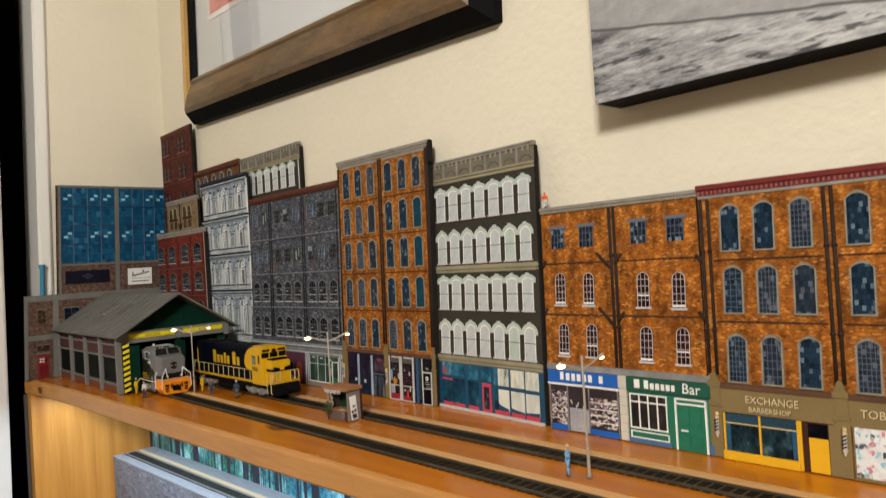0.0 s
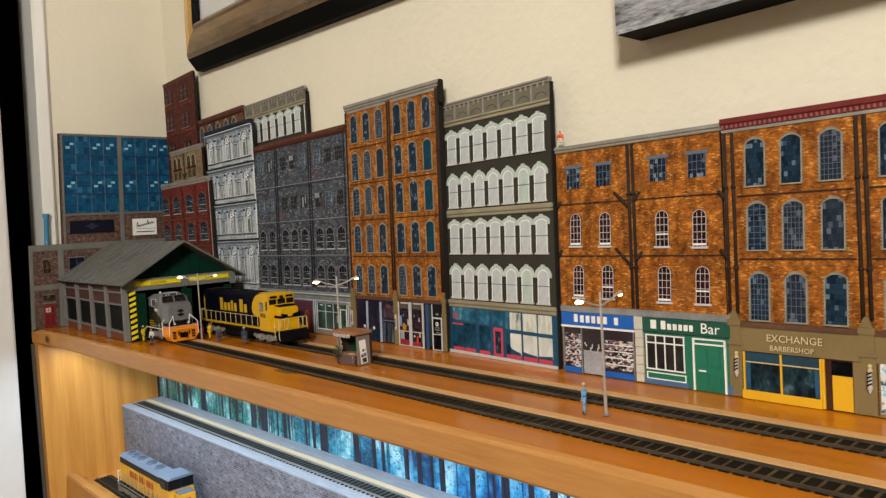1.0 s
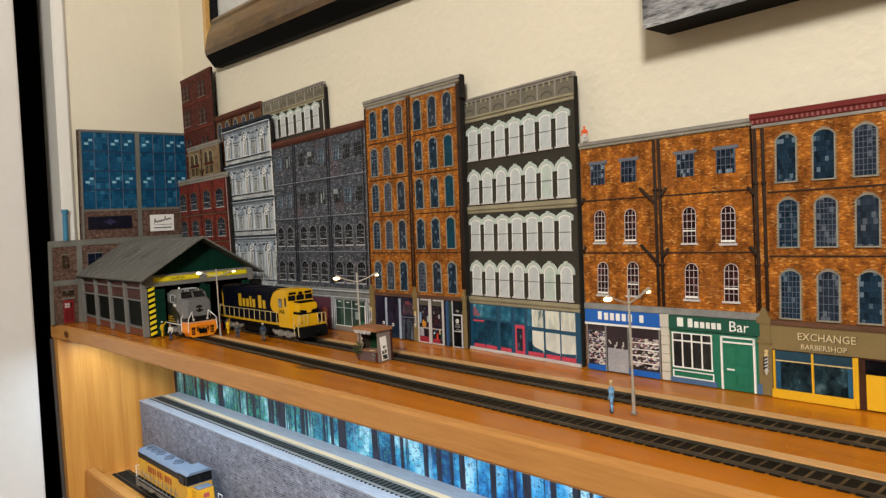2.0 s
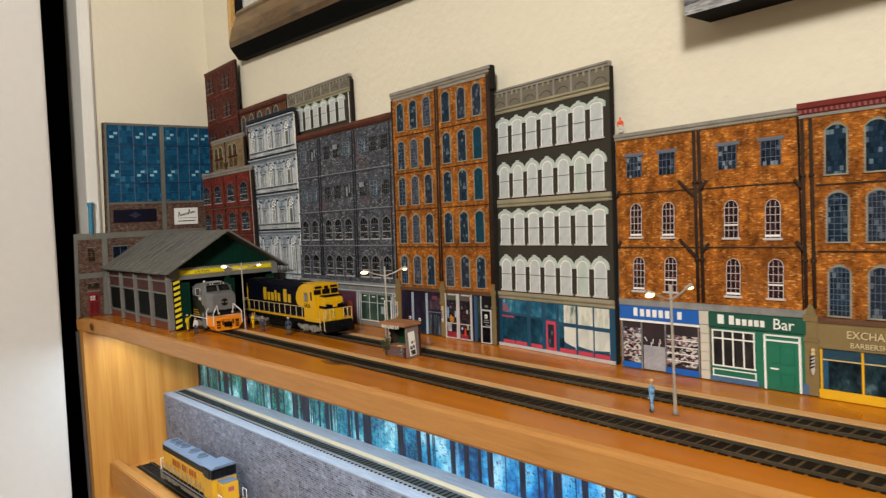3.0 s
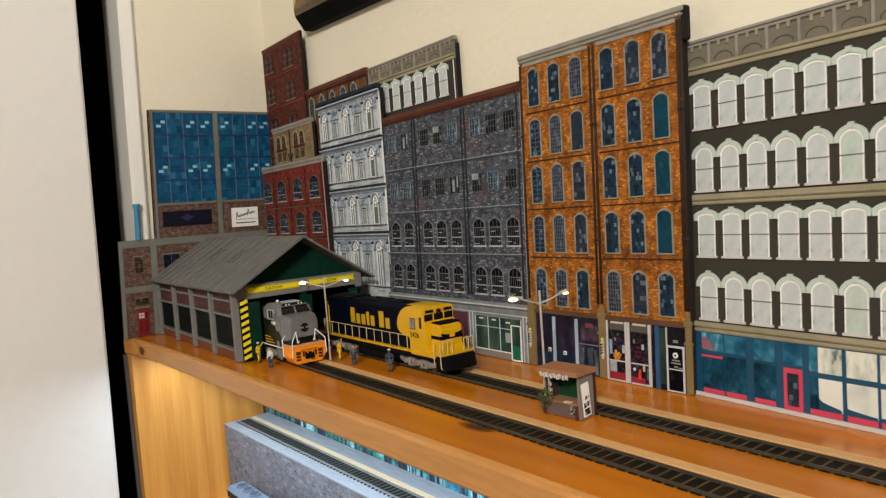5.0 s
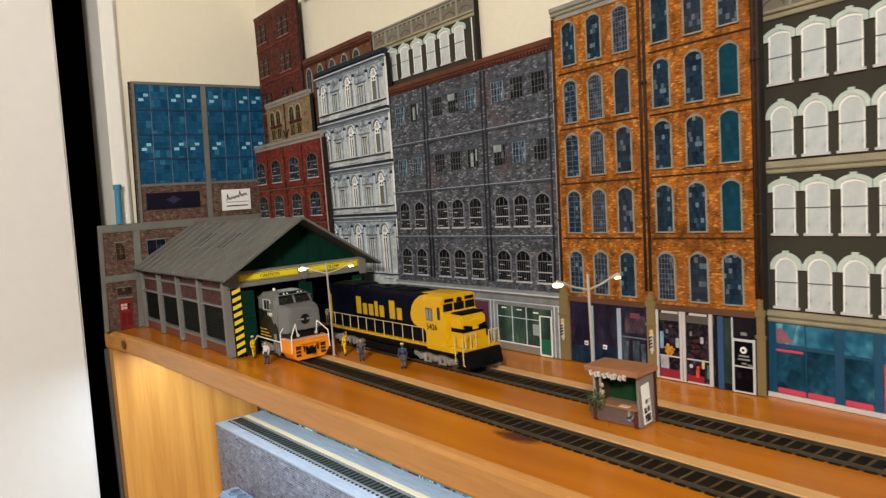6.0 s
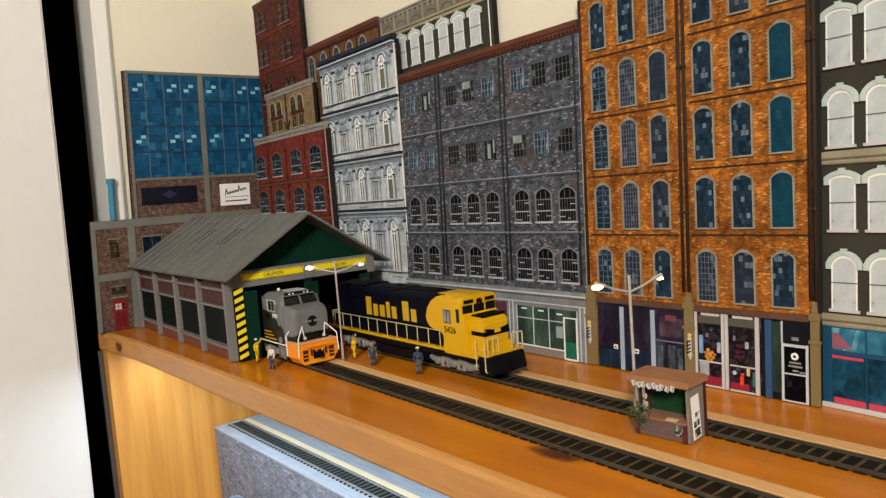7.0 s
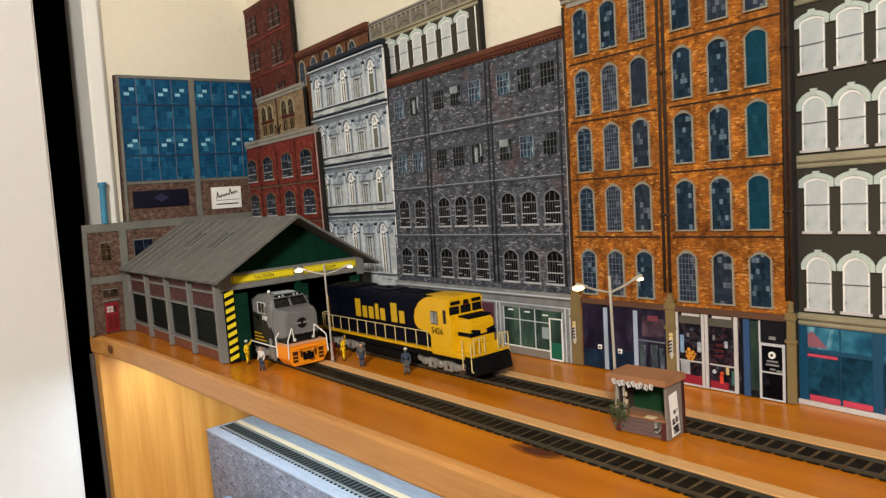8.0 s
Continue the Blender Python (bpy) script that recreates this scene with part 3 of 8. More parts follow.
board("lower_shelf", 0.0142, L - 0.0202, 0.03, 0.1895, -0.262, -0.236, SIDEWOOD, EDGEWOOD)
slab("front_lip", 0.0142, L - 0.0202, 0.016, 0.0298, -0.262, -0.222, EDGEWOOD, unit, "pale pine lip", 0.0015)
slab("bottom_shelf", 0.0142, L - 0.0202, 0.02, 0.1895, -0.62, -0.6, SIDEWOOD, unit)
bm = bmesh.new()
bmesh.ops.create_circle(bm, cap_ends=True, segments=14, radius=1.0, matrix=pose(0, 0, 0, 90, 0, 0))
knot = part("knot", bm, plain("dark_knot_wood", (0.12, 0.045, 0.015), 0.5, var=0.3, scale=300), unit, "dark knot in the front edge")
knot.scale, knot.location = (0.008, 1, 0.005), (0.05, -0.0047, -0.011)
SCORCH, nt, b = shader("burnt_varnish")
v = coords(nt)
dist = nt.nodes.new("ShaderNodeVectorMath")
dist.operation = "LENGTH"
nt.links.new(v, dist.inputs[0])
ragged = nt.nodes.new("ShaderNodeMath")
ragged.operation = "MULTIPLY_ADD"
ragged.inputs[1].default_value = 0.55
nt.links.new(noise_of(nt, v, 2.6, 4, 0.65), ragged.inputs[0])
nt.links.new(dist.outputs["Value"], ragged.inputs[2])
nt.links.new(ramp(nt, ragged.outputs[0], [(0.55, (0.085, 0.022, 0.006)), (0.8, (0.24, 0.06, 0.006)), (1.0, (0.4, 0.11, 0.008))]), b.inputs["Base Color"])
nt.links.new(ramp(nt, ragged.outputs[0], [(0.5, (0.9, 0.9, 0.9)), (0.78, (0.5, 0.5, 0.5)), (1.05, (0, 0, 0))]), b.inputs["Alpha"])
b.inputs["Roughness"].default_value = 0.3
b.inputs["Coat Weight"].default_value = 0.2
bm = bmesh.new()
bmesh.ops.create_circle(bm, cap_ends=True, segments=24, radius=1.2)
scorch = part("scorch_mark", bm, SCORCH, unit, "dark burnt mark in the varnish")
scorch.matrix_basis = UNIT.inverted() @ pose(-0.574, 0.3128, 0.0003, 0, 0, 3) @ Matrix.Diagonal((0.026, 0.0095, 1, 1))


# ---- tracks ----
def railway(name, label, m, length, gauge, pitch, sleep_w, strip=None, stripmat=None, wide=0.0011, bedmat=BED, bed_out=0.0018, tie=SLEEPER, railmat=STEEL):
    tr = thing(name, label, "railway track", m, "model railway tracks")
    g = gauge / 2
    slab("trackbed", 0, length, -g - bed_out, g + bed_out, 0.0002, 0.0004, bedmat, tr)
    for s in (-1, 1):
        bm = bmesh.new()
        y = s * g
        box(bm, 0, length, y - 0.0007, y + 0.0007, 0.0007, 0.001)
        box(bm, 0, length, y - 0.00035, y + 0.00035, 0.001, 0.0016)
        box(bm, 0, length, y - 0.00045, y + 0.00045, 0.0016, 0.0022)
        part("rail", bm, railmat, tr)
    bm = bmesh.new()
    box(bm, -wide / 2, wide / 2, -sleep_w / 2, sleep_w / 2, 0.0002, 0.0008)
    me = solid(bm)
    me.materials.append(tie)
    for i in range(int(length / pitch)):
        put("sleeper", me, tr, (pitch * (i + 0.5), 0, 0))
    if strip:
        slab("edging_strip", 0, length, strip[0], strip[1], 0.0002, 0.0014, stripmat, tr, "pale wooden edging strip", 0.0004)
    return tr


TRACK_A, TRACK_B = 0.3255, 0.3865
railway("railway_track", "dark model railway track with a pale wooden edging strip", pose(-1.17, TRACK_A, 0), 1.25, 0.0152, 0.007, 0.0186, (0.0112, 0.0195), STRIPWOOD, 0.0050, bed_out=0.0009)
railway("railway_track", "dark model railway track along the shopfronts", pose(-1.17, TRACK_B, 0), 1.25, 0.0150, 0.007, 0.0182, (0.0117, 0.0207), STRIPWOOD, 0.0050, bed_out=0.0008)


# ---- facades ----
CACHE = {}


def shared(key, build, material):
    if key not in CACHE:
        bm = bmesh.new()
        build(bm)
        me = solid(bm)
        me.materials.append(material)
        CACHE[key] = me
    return CACHE[key]


def window(parent, x, z, w, h, rise, glass, bars=None, barmat=None, surround=None, grow=0.0012, sill=None, label="", ring=True):
    """A printed window in shallow relief: glass, its glazing bars, surround and sill."""
    key = (w, h, rise, glass.name)
    ob = put("window", shared(("g",) + key, lambda bm: prism(bm, arch(w, h, rise), -0.0004, 0.0), glass), parent, (x, 0, z), label=label)
    if bars:
        nx, nz, t = bars

        def lattice(bm):
            top = h - rise * 0.35
            for i in range(1, nx):
                u = -w / 2 + w * i / nx
                box(bm, u - t * 0.3, u + t * 0.3, -0.0007, -0.0004, 0, top)
            for i in range(1, nz):
                s = h * i / nz
                if s < h - rise * 0.8:
                    box(bm, -w / 2, w / 2, -0.00072, -0.0004, s - t / 2, s + t / 2)
            if ring:
                ribbon(bm, arch(w, h, rise), arch(w, h, rise, grow=-t), -0.0007, -0.0004)
        put("glazing_grid", shared(("b", bars, barmat.name, ring) + key, lattice, barmat), ob)
    if surround:
        def hood(bm):
            if rise > 0:
                ribbon(bm, arch(w, h, rise, grow=grow), arch(w, h, rise, grow=0.0), -0.0009, 0.0)
                if surround is KEYSTONE:
                    n = int((h - rise) / 0.0019)
                    for i in range(n):
                        zz = (h - rise) * (i + 0.25) / n
                        for s in (-1, 1):
                            box(bm, s * (w / 2 + grow + 0.0003) - 0.0003, s * (w / 2 + grow + 0.0003) + 0.0003, -0.0009, 0.0, zz, zz + 0.0009)
                    for i in range(11):
                        u = (i - 5) / 5.0
                        x, zz = u * w * 0.5, h - rise + (rise + grow) * (1 - u * u) + 0.0002
                        box(bm, x - 0.0003, x + 0.0003, -0.0009, 0.0, zz - 0.0002, zz + 0.0009)
            else:
                box(bm, -w / 2 - grow, w / 2 + grow, -0.0009, 0.0, h, h + grow)
        put("surround", shared(("s", surround.name, grow) + key, hood, surround), ob)
    if sill:
        deep = 0.0007 if sill is KEYSTONE else 0.0012
        put("sill", shared(("l", sill.name, w), lambda bm: box(bm, -w / 2 - 0.0011, w / 2 + 0.0011, -0.0014, 0.0, -deep, 0.0002), sill), ob)
    return ob


def facade(name, label, x0, x1, h, yf, wall, m=None, thick=0.0055, group="flat model buildings"):
    """A flat printed building: face print on a black foam board."""
    f = thing(name, label, "model building", m if m is not None else pose(x0, yf, 0.0006), group)
    w = x1 - x0
    slab("foam_board", 0, w, 0.0004, thick, 0, h, BOARD, f, "black foam board backing")
    slab("wall_face", 0, w - 0.0006, 0.0, 0.0004, 0, h - 0.0004, wall, f)
    return f


def cornice(f, w, z0, z1, mat, proud=0.0016, teeth=0, toothmat=None, tz=None):
    bm = bmesh.new()
    h = z1 - z0
    prof = [(0, z0), (-proud * 0.5, z0), (-proud * 0.5, z0 + h * 0.4), (-proud, z0 + h * 0.55), (-proud, z1), (0.003, z1), (0.003, z0)]
    rows = [[bm.verts.new((x, y, z)) for y, z in prof] for x in (-0.0004, w)]
    for i in range(len(prof)):
        k = (i + 1) % len(prof)
        bm.faces.new((rows[0][i], rows[0][k], rows[1][k], rows[1][i]))
    bm.faces.new(rows[0][::-1])
    bm.faces.new(rows[1])
    c = part("cornice", bm, mat, f)
    if teeth:
        me = shared(("tooth", toothmat.name, tz), lambda b: box(b, -0.0006, 0.0006, -0.0011, 0, 0, tz), toothmat)
        for i in range(teeth):
            put("dentil", me, c, (w * (i + 0.5) / teeth, -proud * 0.5, z0 + h * 0.08))
    return c


def drainpipe(f, x, z0, z1, r=0.0011, mat=None):
    bm = bmesh.new()
    rod(bm, (x, -0.0006, z0), (x, -0.0006, z1), r, n=8)
    for z in (z0 + 0.25 * (z1 - z0), z0 + 0.7 * (z1 - z0)):
        rod(bm, (x, -0.0006, z - 0.0008), (x, -0.0006, z + 0.0008), r * 1.5, n=8)
    part("drainpipe", bm, mat or PIPE, f, smooth=True)


def brick_bay(f, columns, rows, floors_z, styles, span):
    """One bay of the orange brick block: three tall arched windows a floor."""
    for z, row in zip(rows, styles):
        for x, (g, bars) in zip(columns, row):
            window(f, x, z, 0.0114, 0.0292, 0.0028, g, bars, MULLDARK, KEYSTONE, 0.0007, KEYSTONE)
    for z in floors_z:
        slab("string_course", span[0], span[1], -0.0006, 0.0, z - 0.0007, z + 0.0002, PIPE, f)


LATTICE, COARSE = (5, 9, 0.0003), (3, 8, 0.0003)
STY = [[(BLUEGLASS, None), (BLUEGLASS, None), (GREYGLASS, LATTICE)], [(BLUEGLASS, COARSE), (GREYGLASS, LATTICE), (GREYGLASS, None)], [(BLUEGLASS, LATTICE), (GREYGLASS, (4, 6, 0.0003)), (BLUEGLASS, None)]]
STY_B = [[(BLUEGLASS, None), (GREYGLASS, None), (GREYGLASS, None)], [(BLUEGLASS, None), (BLUEGLASS, None), (TEALGLASS, None)], [(GREYGLASS, LATTICE), (GREYGLASS, None), (BLUEGLASS, None)]]
STY_T = [[(BLUEGLASS, None), (BLUEGLASS, None), (GREYGLASS, LATTICE)]] + [[(BLUEGLASS, (2, 8, 0.0003)), (GREYGLASS, (6, 10, 0.0003)), (GREYGLASS, None)]] * 3 + [[(BLUEGLASS, (3, 8, 0.0003)), (GREYGLASS, (4, 7, 0.0003)), (BLUEGLASS, None)]]
STY_R = [[(BLUEGLASS, None), (GREYGLASS, None), (GREYGLASS, None)]] + [[(BLUEGLASS, None), (BLUEGLASS, None), (TEALGLASS, None)]] * 3 + [[(GREYGLASS, LATTICE), (GREYGLASS, None), (BLUEGLASS, None)]]


def barber_pole(f, x, z):
    p = put("barber_pole", shared("polebody", lambda b: rod(b, (0, 0, 0.0035), (0, 0, 0.0125), 0.0011, n=10), OFFWHITE), f, (x, -0.0022, z))
    put("cap", shared("polecap", lambda b: (ball(b, (0, 0, 0.0152), 0.0013), rod(b, (0, 0, 0.0125), (0, 0, 0.0142), 0.0015, 0.0009, n=10)), GOLDP), p)
    put("finial", shared("polefinial", lambda b: rod(b, (0, 0, 0.0002), (0, 0, 0.0035), 0.0004, 0.0016, n=10), STONECOL), p)

    def twist(b):
        for k in range(4):
            zz = 0.004 + 0.0021 * k
            b1 = [(-0.00125, zz), (0.00125, zz + 0.0013), (0.00125, zz + 0.0022), (-0.00125, zz + 0.0009)]
            prism(b, b1, -0.0014, -0.0009)
    put("stripe", shared("polestripe", twist, BLACKLOCO), p)
    return p


def pilaster(f, x0, x1, z1, mat=OLIVE):
    w = x1 - x0
    bm = bmesh.new()
    box(bm, x0, x1, -0.0012, 0, 0, z1 - 0.016)
    box(bm, x0 - 0.0006, x1 + 0.0006, -0.002, 0, z1 - 0.0165, z1 - 0.0145)
    box(bm, x0 + 0.0003, x1 - 0.0003, -0.0016, 0, z1 - 0.0145, z1 - 0.004)
    box(bm, x0 - 0.0003, x1 + 0.0003, -0.0022, 0, z1 - 0.004, z1)
    prism(bm, [(x0 + 0.001, z1), (x0 + w * 0.3, z1 + 0.005), (x0 + w * 0.5, z1 + 0.0065), (x0 + w * 0.7, z1 + 0.005), (x1 - 0.001, z1)], -0.0018, 0)
    part("pilaster", bm, mat, f, bevel=0.0002)


# barber shop block
LETTERGOLD = plain("pale_gold_letter_print", (0.62, 0.5, 0.29), 0.5, var=0.1)
f = facade("brick_shop_building", "flat orange brick model building with a barbershop and newsagent", -0.237, -0.075, 0.171, 0.4445, ORANGE, pose(-0.237, 0.4445, 0.0006) @ pose(0, 0, 0, -3.5))
cornice(f, 0.162, 0.1705, 0.1775, REDCORNICE, 0.0022, 54, plain("dusty_rose_print", (0.26, 0.09, 0.085), 0.6, var=0.3, scale=300), 0.0022)
slab("cornice_base", 0, 0.162, -0.0008, 0, 0.1685, 0.1704, GREYCORNICE, f)
for b, xs, span in ((0, (0.0205, 0.0422, 0.0643), (0.009, 0.076)), (1, (0.0953, 0.1175, 0.1397), (0.084, 0.152))):
    u = 0.0755 * b
    brick_bay(f, xs, (0.1331, 0.0930, 0.0492), (0.1275, 0.0876), STY if b == 0 else STY_B, span)
    for x in (0.0018 + 0.0765 * b, 0.0068 + 0.0757 * b):
        drainpipe(f, x, 0.053, 0.168)
    slab("fascia", u + 0.008, u + 0.0765, -0.0012, 0, 0.0295, 0.0445, OLIVE, f)
    slab("fascia_moulding", u + 0.0085, u + 0.0755, -0.002, 0, 0.0446, 0.0478, plain("umber_moulding_print", (0.1, 0.05, 0.03), 0.6, var=0.3), f)
    pilaster(f, u + 0.0002, u + 0.0085, 0.049)
    barber_pole(f, u + 0.0052, 0.0125)
wn = slab("shop_window", 0.0095, 0.0552, -0.0006, 0, 0.005, 0.029, BARBERWIN, f, "dark blue barbershop window with a yellow frame")
for x in (0.0092, 0.0318, 0.0544):
    slab("window_bar", x, x + 0.0012, -0.0014, -0.0006, 0.005, 0.029, YELLOWP, wn)
slab("window_bar", 0.0092, 0.0556, -0.0012, -0.0006, 0.0225, 0.0232, GOLDP, wn)
slab("stall_riser", 0.0085, 0.0555, -0.0022, 0, -0.0004, 0.0052, YELLOWP, f, "amber yellow panel", 0.0003)
for x0, x1 in ((0.0105, 0.0135), (0.0515, 0.0543)):
    slab("curtain_print", x0, x1, -0.0008, -0.0006, 0.0055, 0.0224, plain("blue_curtain_print", (0.012, 0.07, 0.14), 0.4, var=0.5, scale=200), wn)
slab("upper_pane", 0.0105, 0.0543, -0.0008, -0.0006, 0.0233, 0.0288, plain("slate_blue_pane_print", (0.012, 0.045, 0.075), 0.35, var=0.5, scale=120), wn)
slab("door_post", 0.0557, 0.0572, -0.0014, 0, 0.0, 0.029, YELLOWP, f)
slab("door_jamb", 0.0722, 0.0815, -0.0011, 0, 0.0, 0.029, OLIVE, f)
slab("doorway", 0.0573, 0.0721, -0.0006, 0, 0.0, 0.029, plain("brown_doorway_print", (0.045, 0.019, 0.012), 0.5, var=0.4), f)
slab("transom", 0.0608, 0.0715, -0.0009, -0.00061, 0.0205, 0.0285, BLACKGLASS, f)
slab("shop_door", 0.0612, 0.0718, -0.0014, -0.0006, 0.0004, 0.0202, YELLOWP, f, "amber yellow door")
for word, size, x, z, wide in (("EXCHANGE", 0.0063, 0.0405, 0.0385, 0.97), ("BARBERSHOP", 0.0045, 0.0390, 0.0325, 0.95)):
    lettering("letter_shade", word, size, BUFFDARK, f, (x + 0.0004, -0.0013, z - 0.0003), wide=wide)
    lettering("sign_letters", word, size, LETTERGOLD, f, (x, -0.0016, z), wide=wide)
wn = slab("shop_window", 0.0858, 0.15, -0.0013, 0, 0.002, 0.0295, NEWS, f, "shop window papered with notices")
slab("window_bar", 0.0850, 0.0858, -0.0016, -0.0006, 0.002, 0.0295, OLIVE, wn)
slab("window_sill", 0.0845, 0.15, -0.0014, 0, 0.0, 0.0019, OLIVE, f)
lettering("letter_shade", "TOB", 0.0066, BUFFDARK, f, (0.0899, -0.0013, 0.0369), align="LEFT")
lettering("sign_letters", "TOB", 0.0066, LETTERGOLD, f, (0.0895, -0.0016, 0.0372), align="LEFT")

# bar and shop block
f = facade("brick_bar_building", "orange brick model building with green bar and blue shop", -0.3722, -0.2372, 0.172, 0.4448, ORANGE, pose(-0.3722, 0.4448, 0.0006) @ pose(0, 0, 0, -3.6))
cornice(f, 0.1378, 0.1705, 0.1755, GREYCORNICE, 0.0018, 56, BUFF, 0.0008)
for x in (0.016, 0.0435, 0.089, 0.118):
    window(f, x, 0.142, 0.0130, 0.0158, 0, SMALLGLASS, (4, 3, 0.00035), MULLDARK, MULLDARK, 0.002)
for x, z, sash in ((0.0165, 0.0975, 0), (0.0435, 0.0972, 0), (0.0905, 0.0962, 1), (0.118, 0.0955, 0), (0.0177, 0.0578, 0), (0.0442, 0.0582, 1), (0.0907, 0.0576, 0), (0.1187, 0.0576, 1)):
    w = window(f, x, z, 0.0098, 0.0250, 0.0046, SASHGLASS, (3, 5, 0.0004), OFFWHITE, None, 0.0003, OFFWHITE)
    put("sash_rail", shared(("sash", sash), lambda b: box(b, -0.0046, 0.0046, -0.0011, -0.0004, 0.001 + 0.007 * sash, 0.0024 + 0.0065 * sash), WHITEP), w)
for z in (0.130, 0.0898):
    slab("string_course", 0.002, 0.136, -0.0006, 0, z - 0.0005, z + 0.0004, PIPE, f)
for x in (0.0655, 0.0692):
    drainpipe(f, x, 0.052, 0.17, 0.0012)
for x0, z0, x1, z1 in ((0.0530, 0.1365, 0.0655, 0.1245), (0.0740, 0.1355, 0.0692, 0.1285), (0.1325, 0.1315, 0.1376, 0.1255), (0.0525, 0.0955, 0.0655, 0.0825), (0.0745, 0.0925, 0.0692, 0.0855), (0.1325, 0.0935, 0.1376, 0.0865), (0.003, 0.1325, 0.0002, 0.1275), (0.003, 0.0945, 0.0002, 0.0895)):
    bm = bmesh.new()
    rod(bm, (x0, -0.0008, z0), (x1, -0.0008, z1), 0.0011, n=6)
    part("branch_pipe", bm, PIPE, f, smooth=True)
slab("stone_band", 0, 0.1374, -0.0016, 0, 0.0465, 0.0512, LIGHTSTONE, f, bevel=0.0003)
slab("shop_sign", 0.0005, 0.0662, -0.0012, 0, 0.0365, 0.0463, SIGNBLUE, f, "royal blue shop sign with pale lettering")
for i, (x, h) in enumerate(((0.0128, 0.0062), (0.0185, 0.0055), (0.0238, 0.0055), (0.0290, 0.0055), (0.0342, 0.0055), (0.0395, 0.0055), (0.0492, 0.0055))):
    slab("sign_bar", x, x + 0.0036, -0.0015, -0.0012, 0.0389, 0.0389 + h, WHITEP, f, bevel=0.0003)
slab("sign_rail", 0.0005, 0.0662, -0.0018, 0, 0.0348, 0.0363, WHITEP, f)
wn = slab("shop_window", 0.0015, 0.0655, -0.0005, 0, 0.0, 0.0346, plain("dim_shop_print", (0.03, 0.02, 0.025), 0.4, var=0.5), f, "newsagent window packed with magazines")
slab("display", 0.003, 0.018, -0.0008, -0.0005, 0.0045, 0.030, SHELVES, wn)
slab("display", 0.04, 0.064, -0.0008, -0.0005, 0.006, 0.0275, SHELVES, wn)
slab("white_door", 0.0205, 0.0385, -0.0009, -0.0005, 0.0005, 0.0180, plain("pale_lilac_door_print", (0.34, 0.34, 0.37), 0.5, var=0.35, scale=110), wn)
for x, z, q in ((0.0225, 0.0225, -35), (0.0285, 0.0212, 10), (0.0345, 0.0215, -8), (0.0270, 0.0188, 0), (0.0335, 0.0188, 0)):
    p = slab("hanging_ticket", -0.0004, 0.0004, -0.0009, -0.0005, -0.0018, 0.0018, OFFWHITE, wn)
    p.location, p.rotation_euler = (x, 0, z), (0, radians(q), 0)
for x in (0.0016, 0.0186, 0.0386, 0.0645):
    slab("window_post", x, x + 0.0009, -0.0012, -0.0005, 0.0, 0.0346, LIGHTSTONE, wn)
for i in range(4):
    slab("display_shelf", 0.003, 0.018, -0.0011, -0.0008, 0.0085 + 0.0052 * i, 0.0089 + 0.0052 * i, OFFWHITE, wn)
for i in range(4):
    slab("display_shelf", 0.04, 0.064, -0.0012, -0.0008, 0.0095 + 0.0048 * i, 0.0101 + 0.0048 * i, WHITEP, wn)
for x0, x1 in ((0.002, 0.0185), (0.039, 0.065)):
    slab("stall_riser", x0, x1, -0.0012, -0.0005, 0.0, 0.0043, SIGNBLUE, f)
col = slab("stone_column", 0.0662, 0.0732, -0.0021, 0, 0.0374, 0.0464, STONECOL, f, bevel=0.0002)
for i in range(6):
    slab("stone_block", 0.0666, 0.0728, -0.0016, 0, 0.0062 * i + 0.0002, 0.0062 * (i + 1) - 0.0001, STONECOL, col, bevel=0.0002)
slab("bar_front", 0.0735, 0.1374, -0.0007, 0, 0.0, 0.0358, GREENL, f, "jade green bar front")
slab("bar_sign", 0.0732, 0.1374, -0.0022, 0, 0.0364, 0.0462, GREENP, f, "bottle green bar sign", 0.0003)
for x, w, h in ((0.0800, 0.0046, 0.0062), (0.0880, 0.0036, 0.006), (0.0928, 0.0031, 0.0042), (0.0970, 0.0031, 0.0042), (0.1012, 0.0028, 0.0042), (0.1050, 0.0031, 0.0042), (0.1090, 0.0028, 0.0042)):
    slab("sign_bar", x, x + w, -0.0025, -0.0022, 0.0388, 0.0388 + h, WHITEP, f, bevel=0.0006)
lettering("sign_letters", "Bar", 0.0098, WHITEP, f, (0.1168, -0.0024, 0.0412), align="LEFT", wide=1.0)
wn = slab("bar_window", 0.0755, 0.1045, -0.0011, -0.0007, 0.0105, 0.0345, display_print("smoky_bar_print", [(0.3, (0.008, 0.008, 0.009)), (0.5, (0.025, 0.023, 0.022)), (0.66, (0.06, 0.055, 0.05)), (0.8, (0.1, 0.09, 0.085))], 150, (1, 1, 0.4), cells=0.15), f, "dark bar window with white frame")
for x in (0.0752, 0.0825, 0.0895, 0.0968, 0.1038):
    slab("window_bar", x, x + 0.0008, -0.0018, -0.0011, 0.0105, 0.0345, WHITEP, wn)
for z in (0.0102, 0.0285, 0.0338):
    slab("window_bar", 0.0752, 0.1049, -0.0019, -0.0011, z, z + 0.0009, WHITEP, wn)
slab("stall_riser", 0.0735, 0.107, -0.0016, -0.0007, 0.0, 0.0035, PLINTHBLUE, f)
bm = bmesh.new()
ribbon(bm, [(0.075, 0.0035), (0.105, 0.0035), (0.105, 0.0085), (0.075, 0.0085)], [(0.0757, 0.0042), (0.1043, 0.0042), (0.1043, 0.0078), (0.0757, 0.0078)], -0.0014, -0.0007, True)
part("panel_moulding", bm, WHITEP, f)
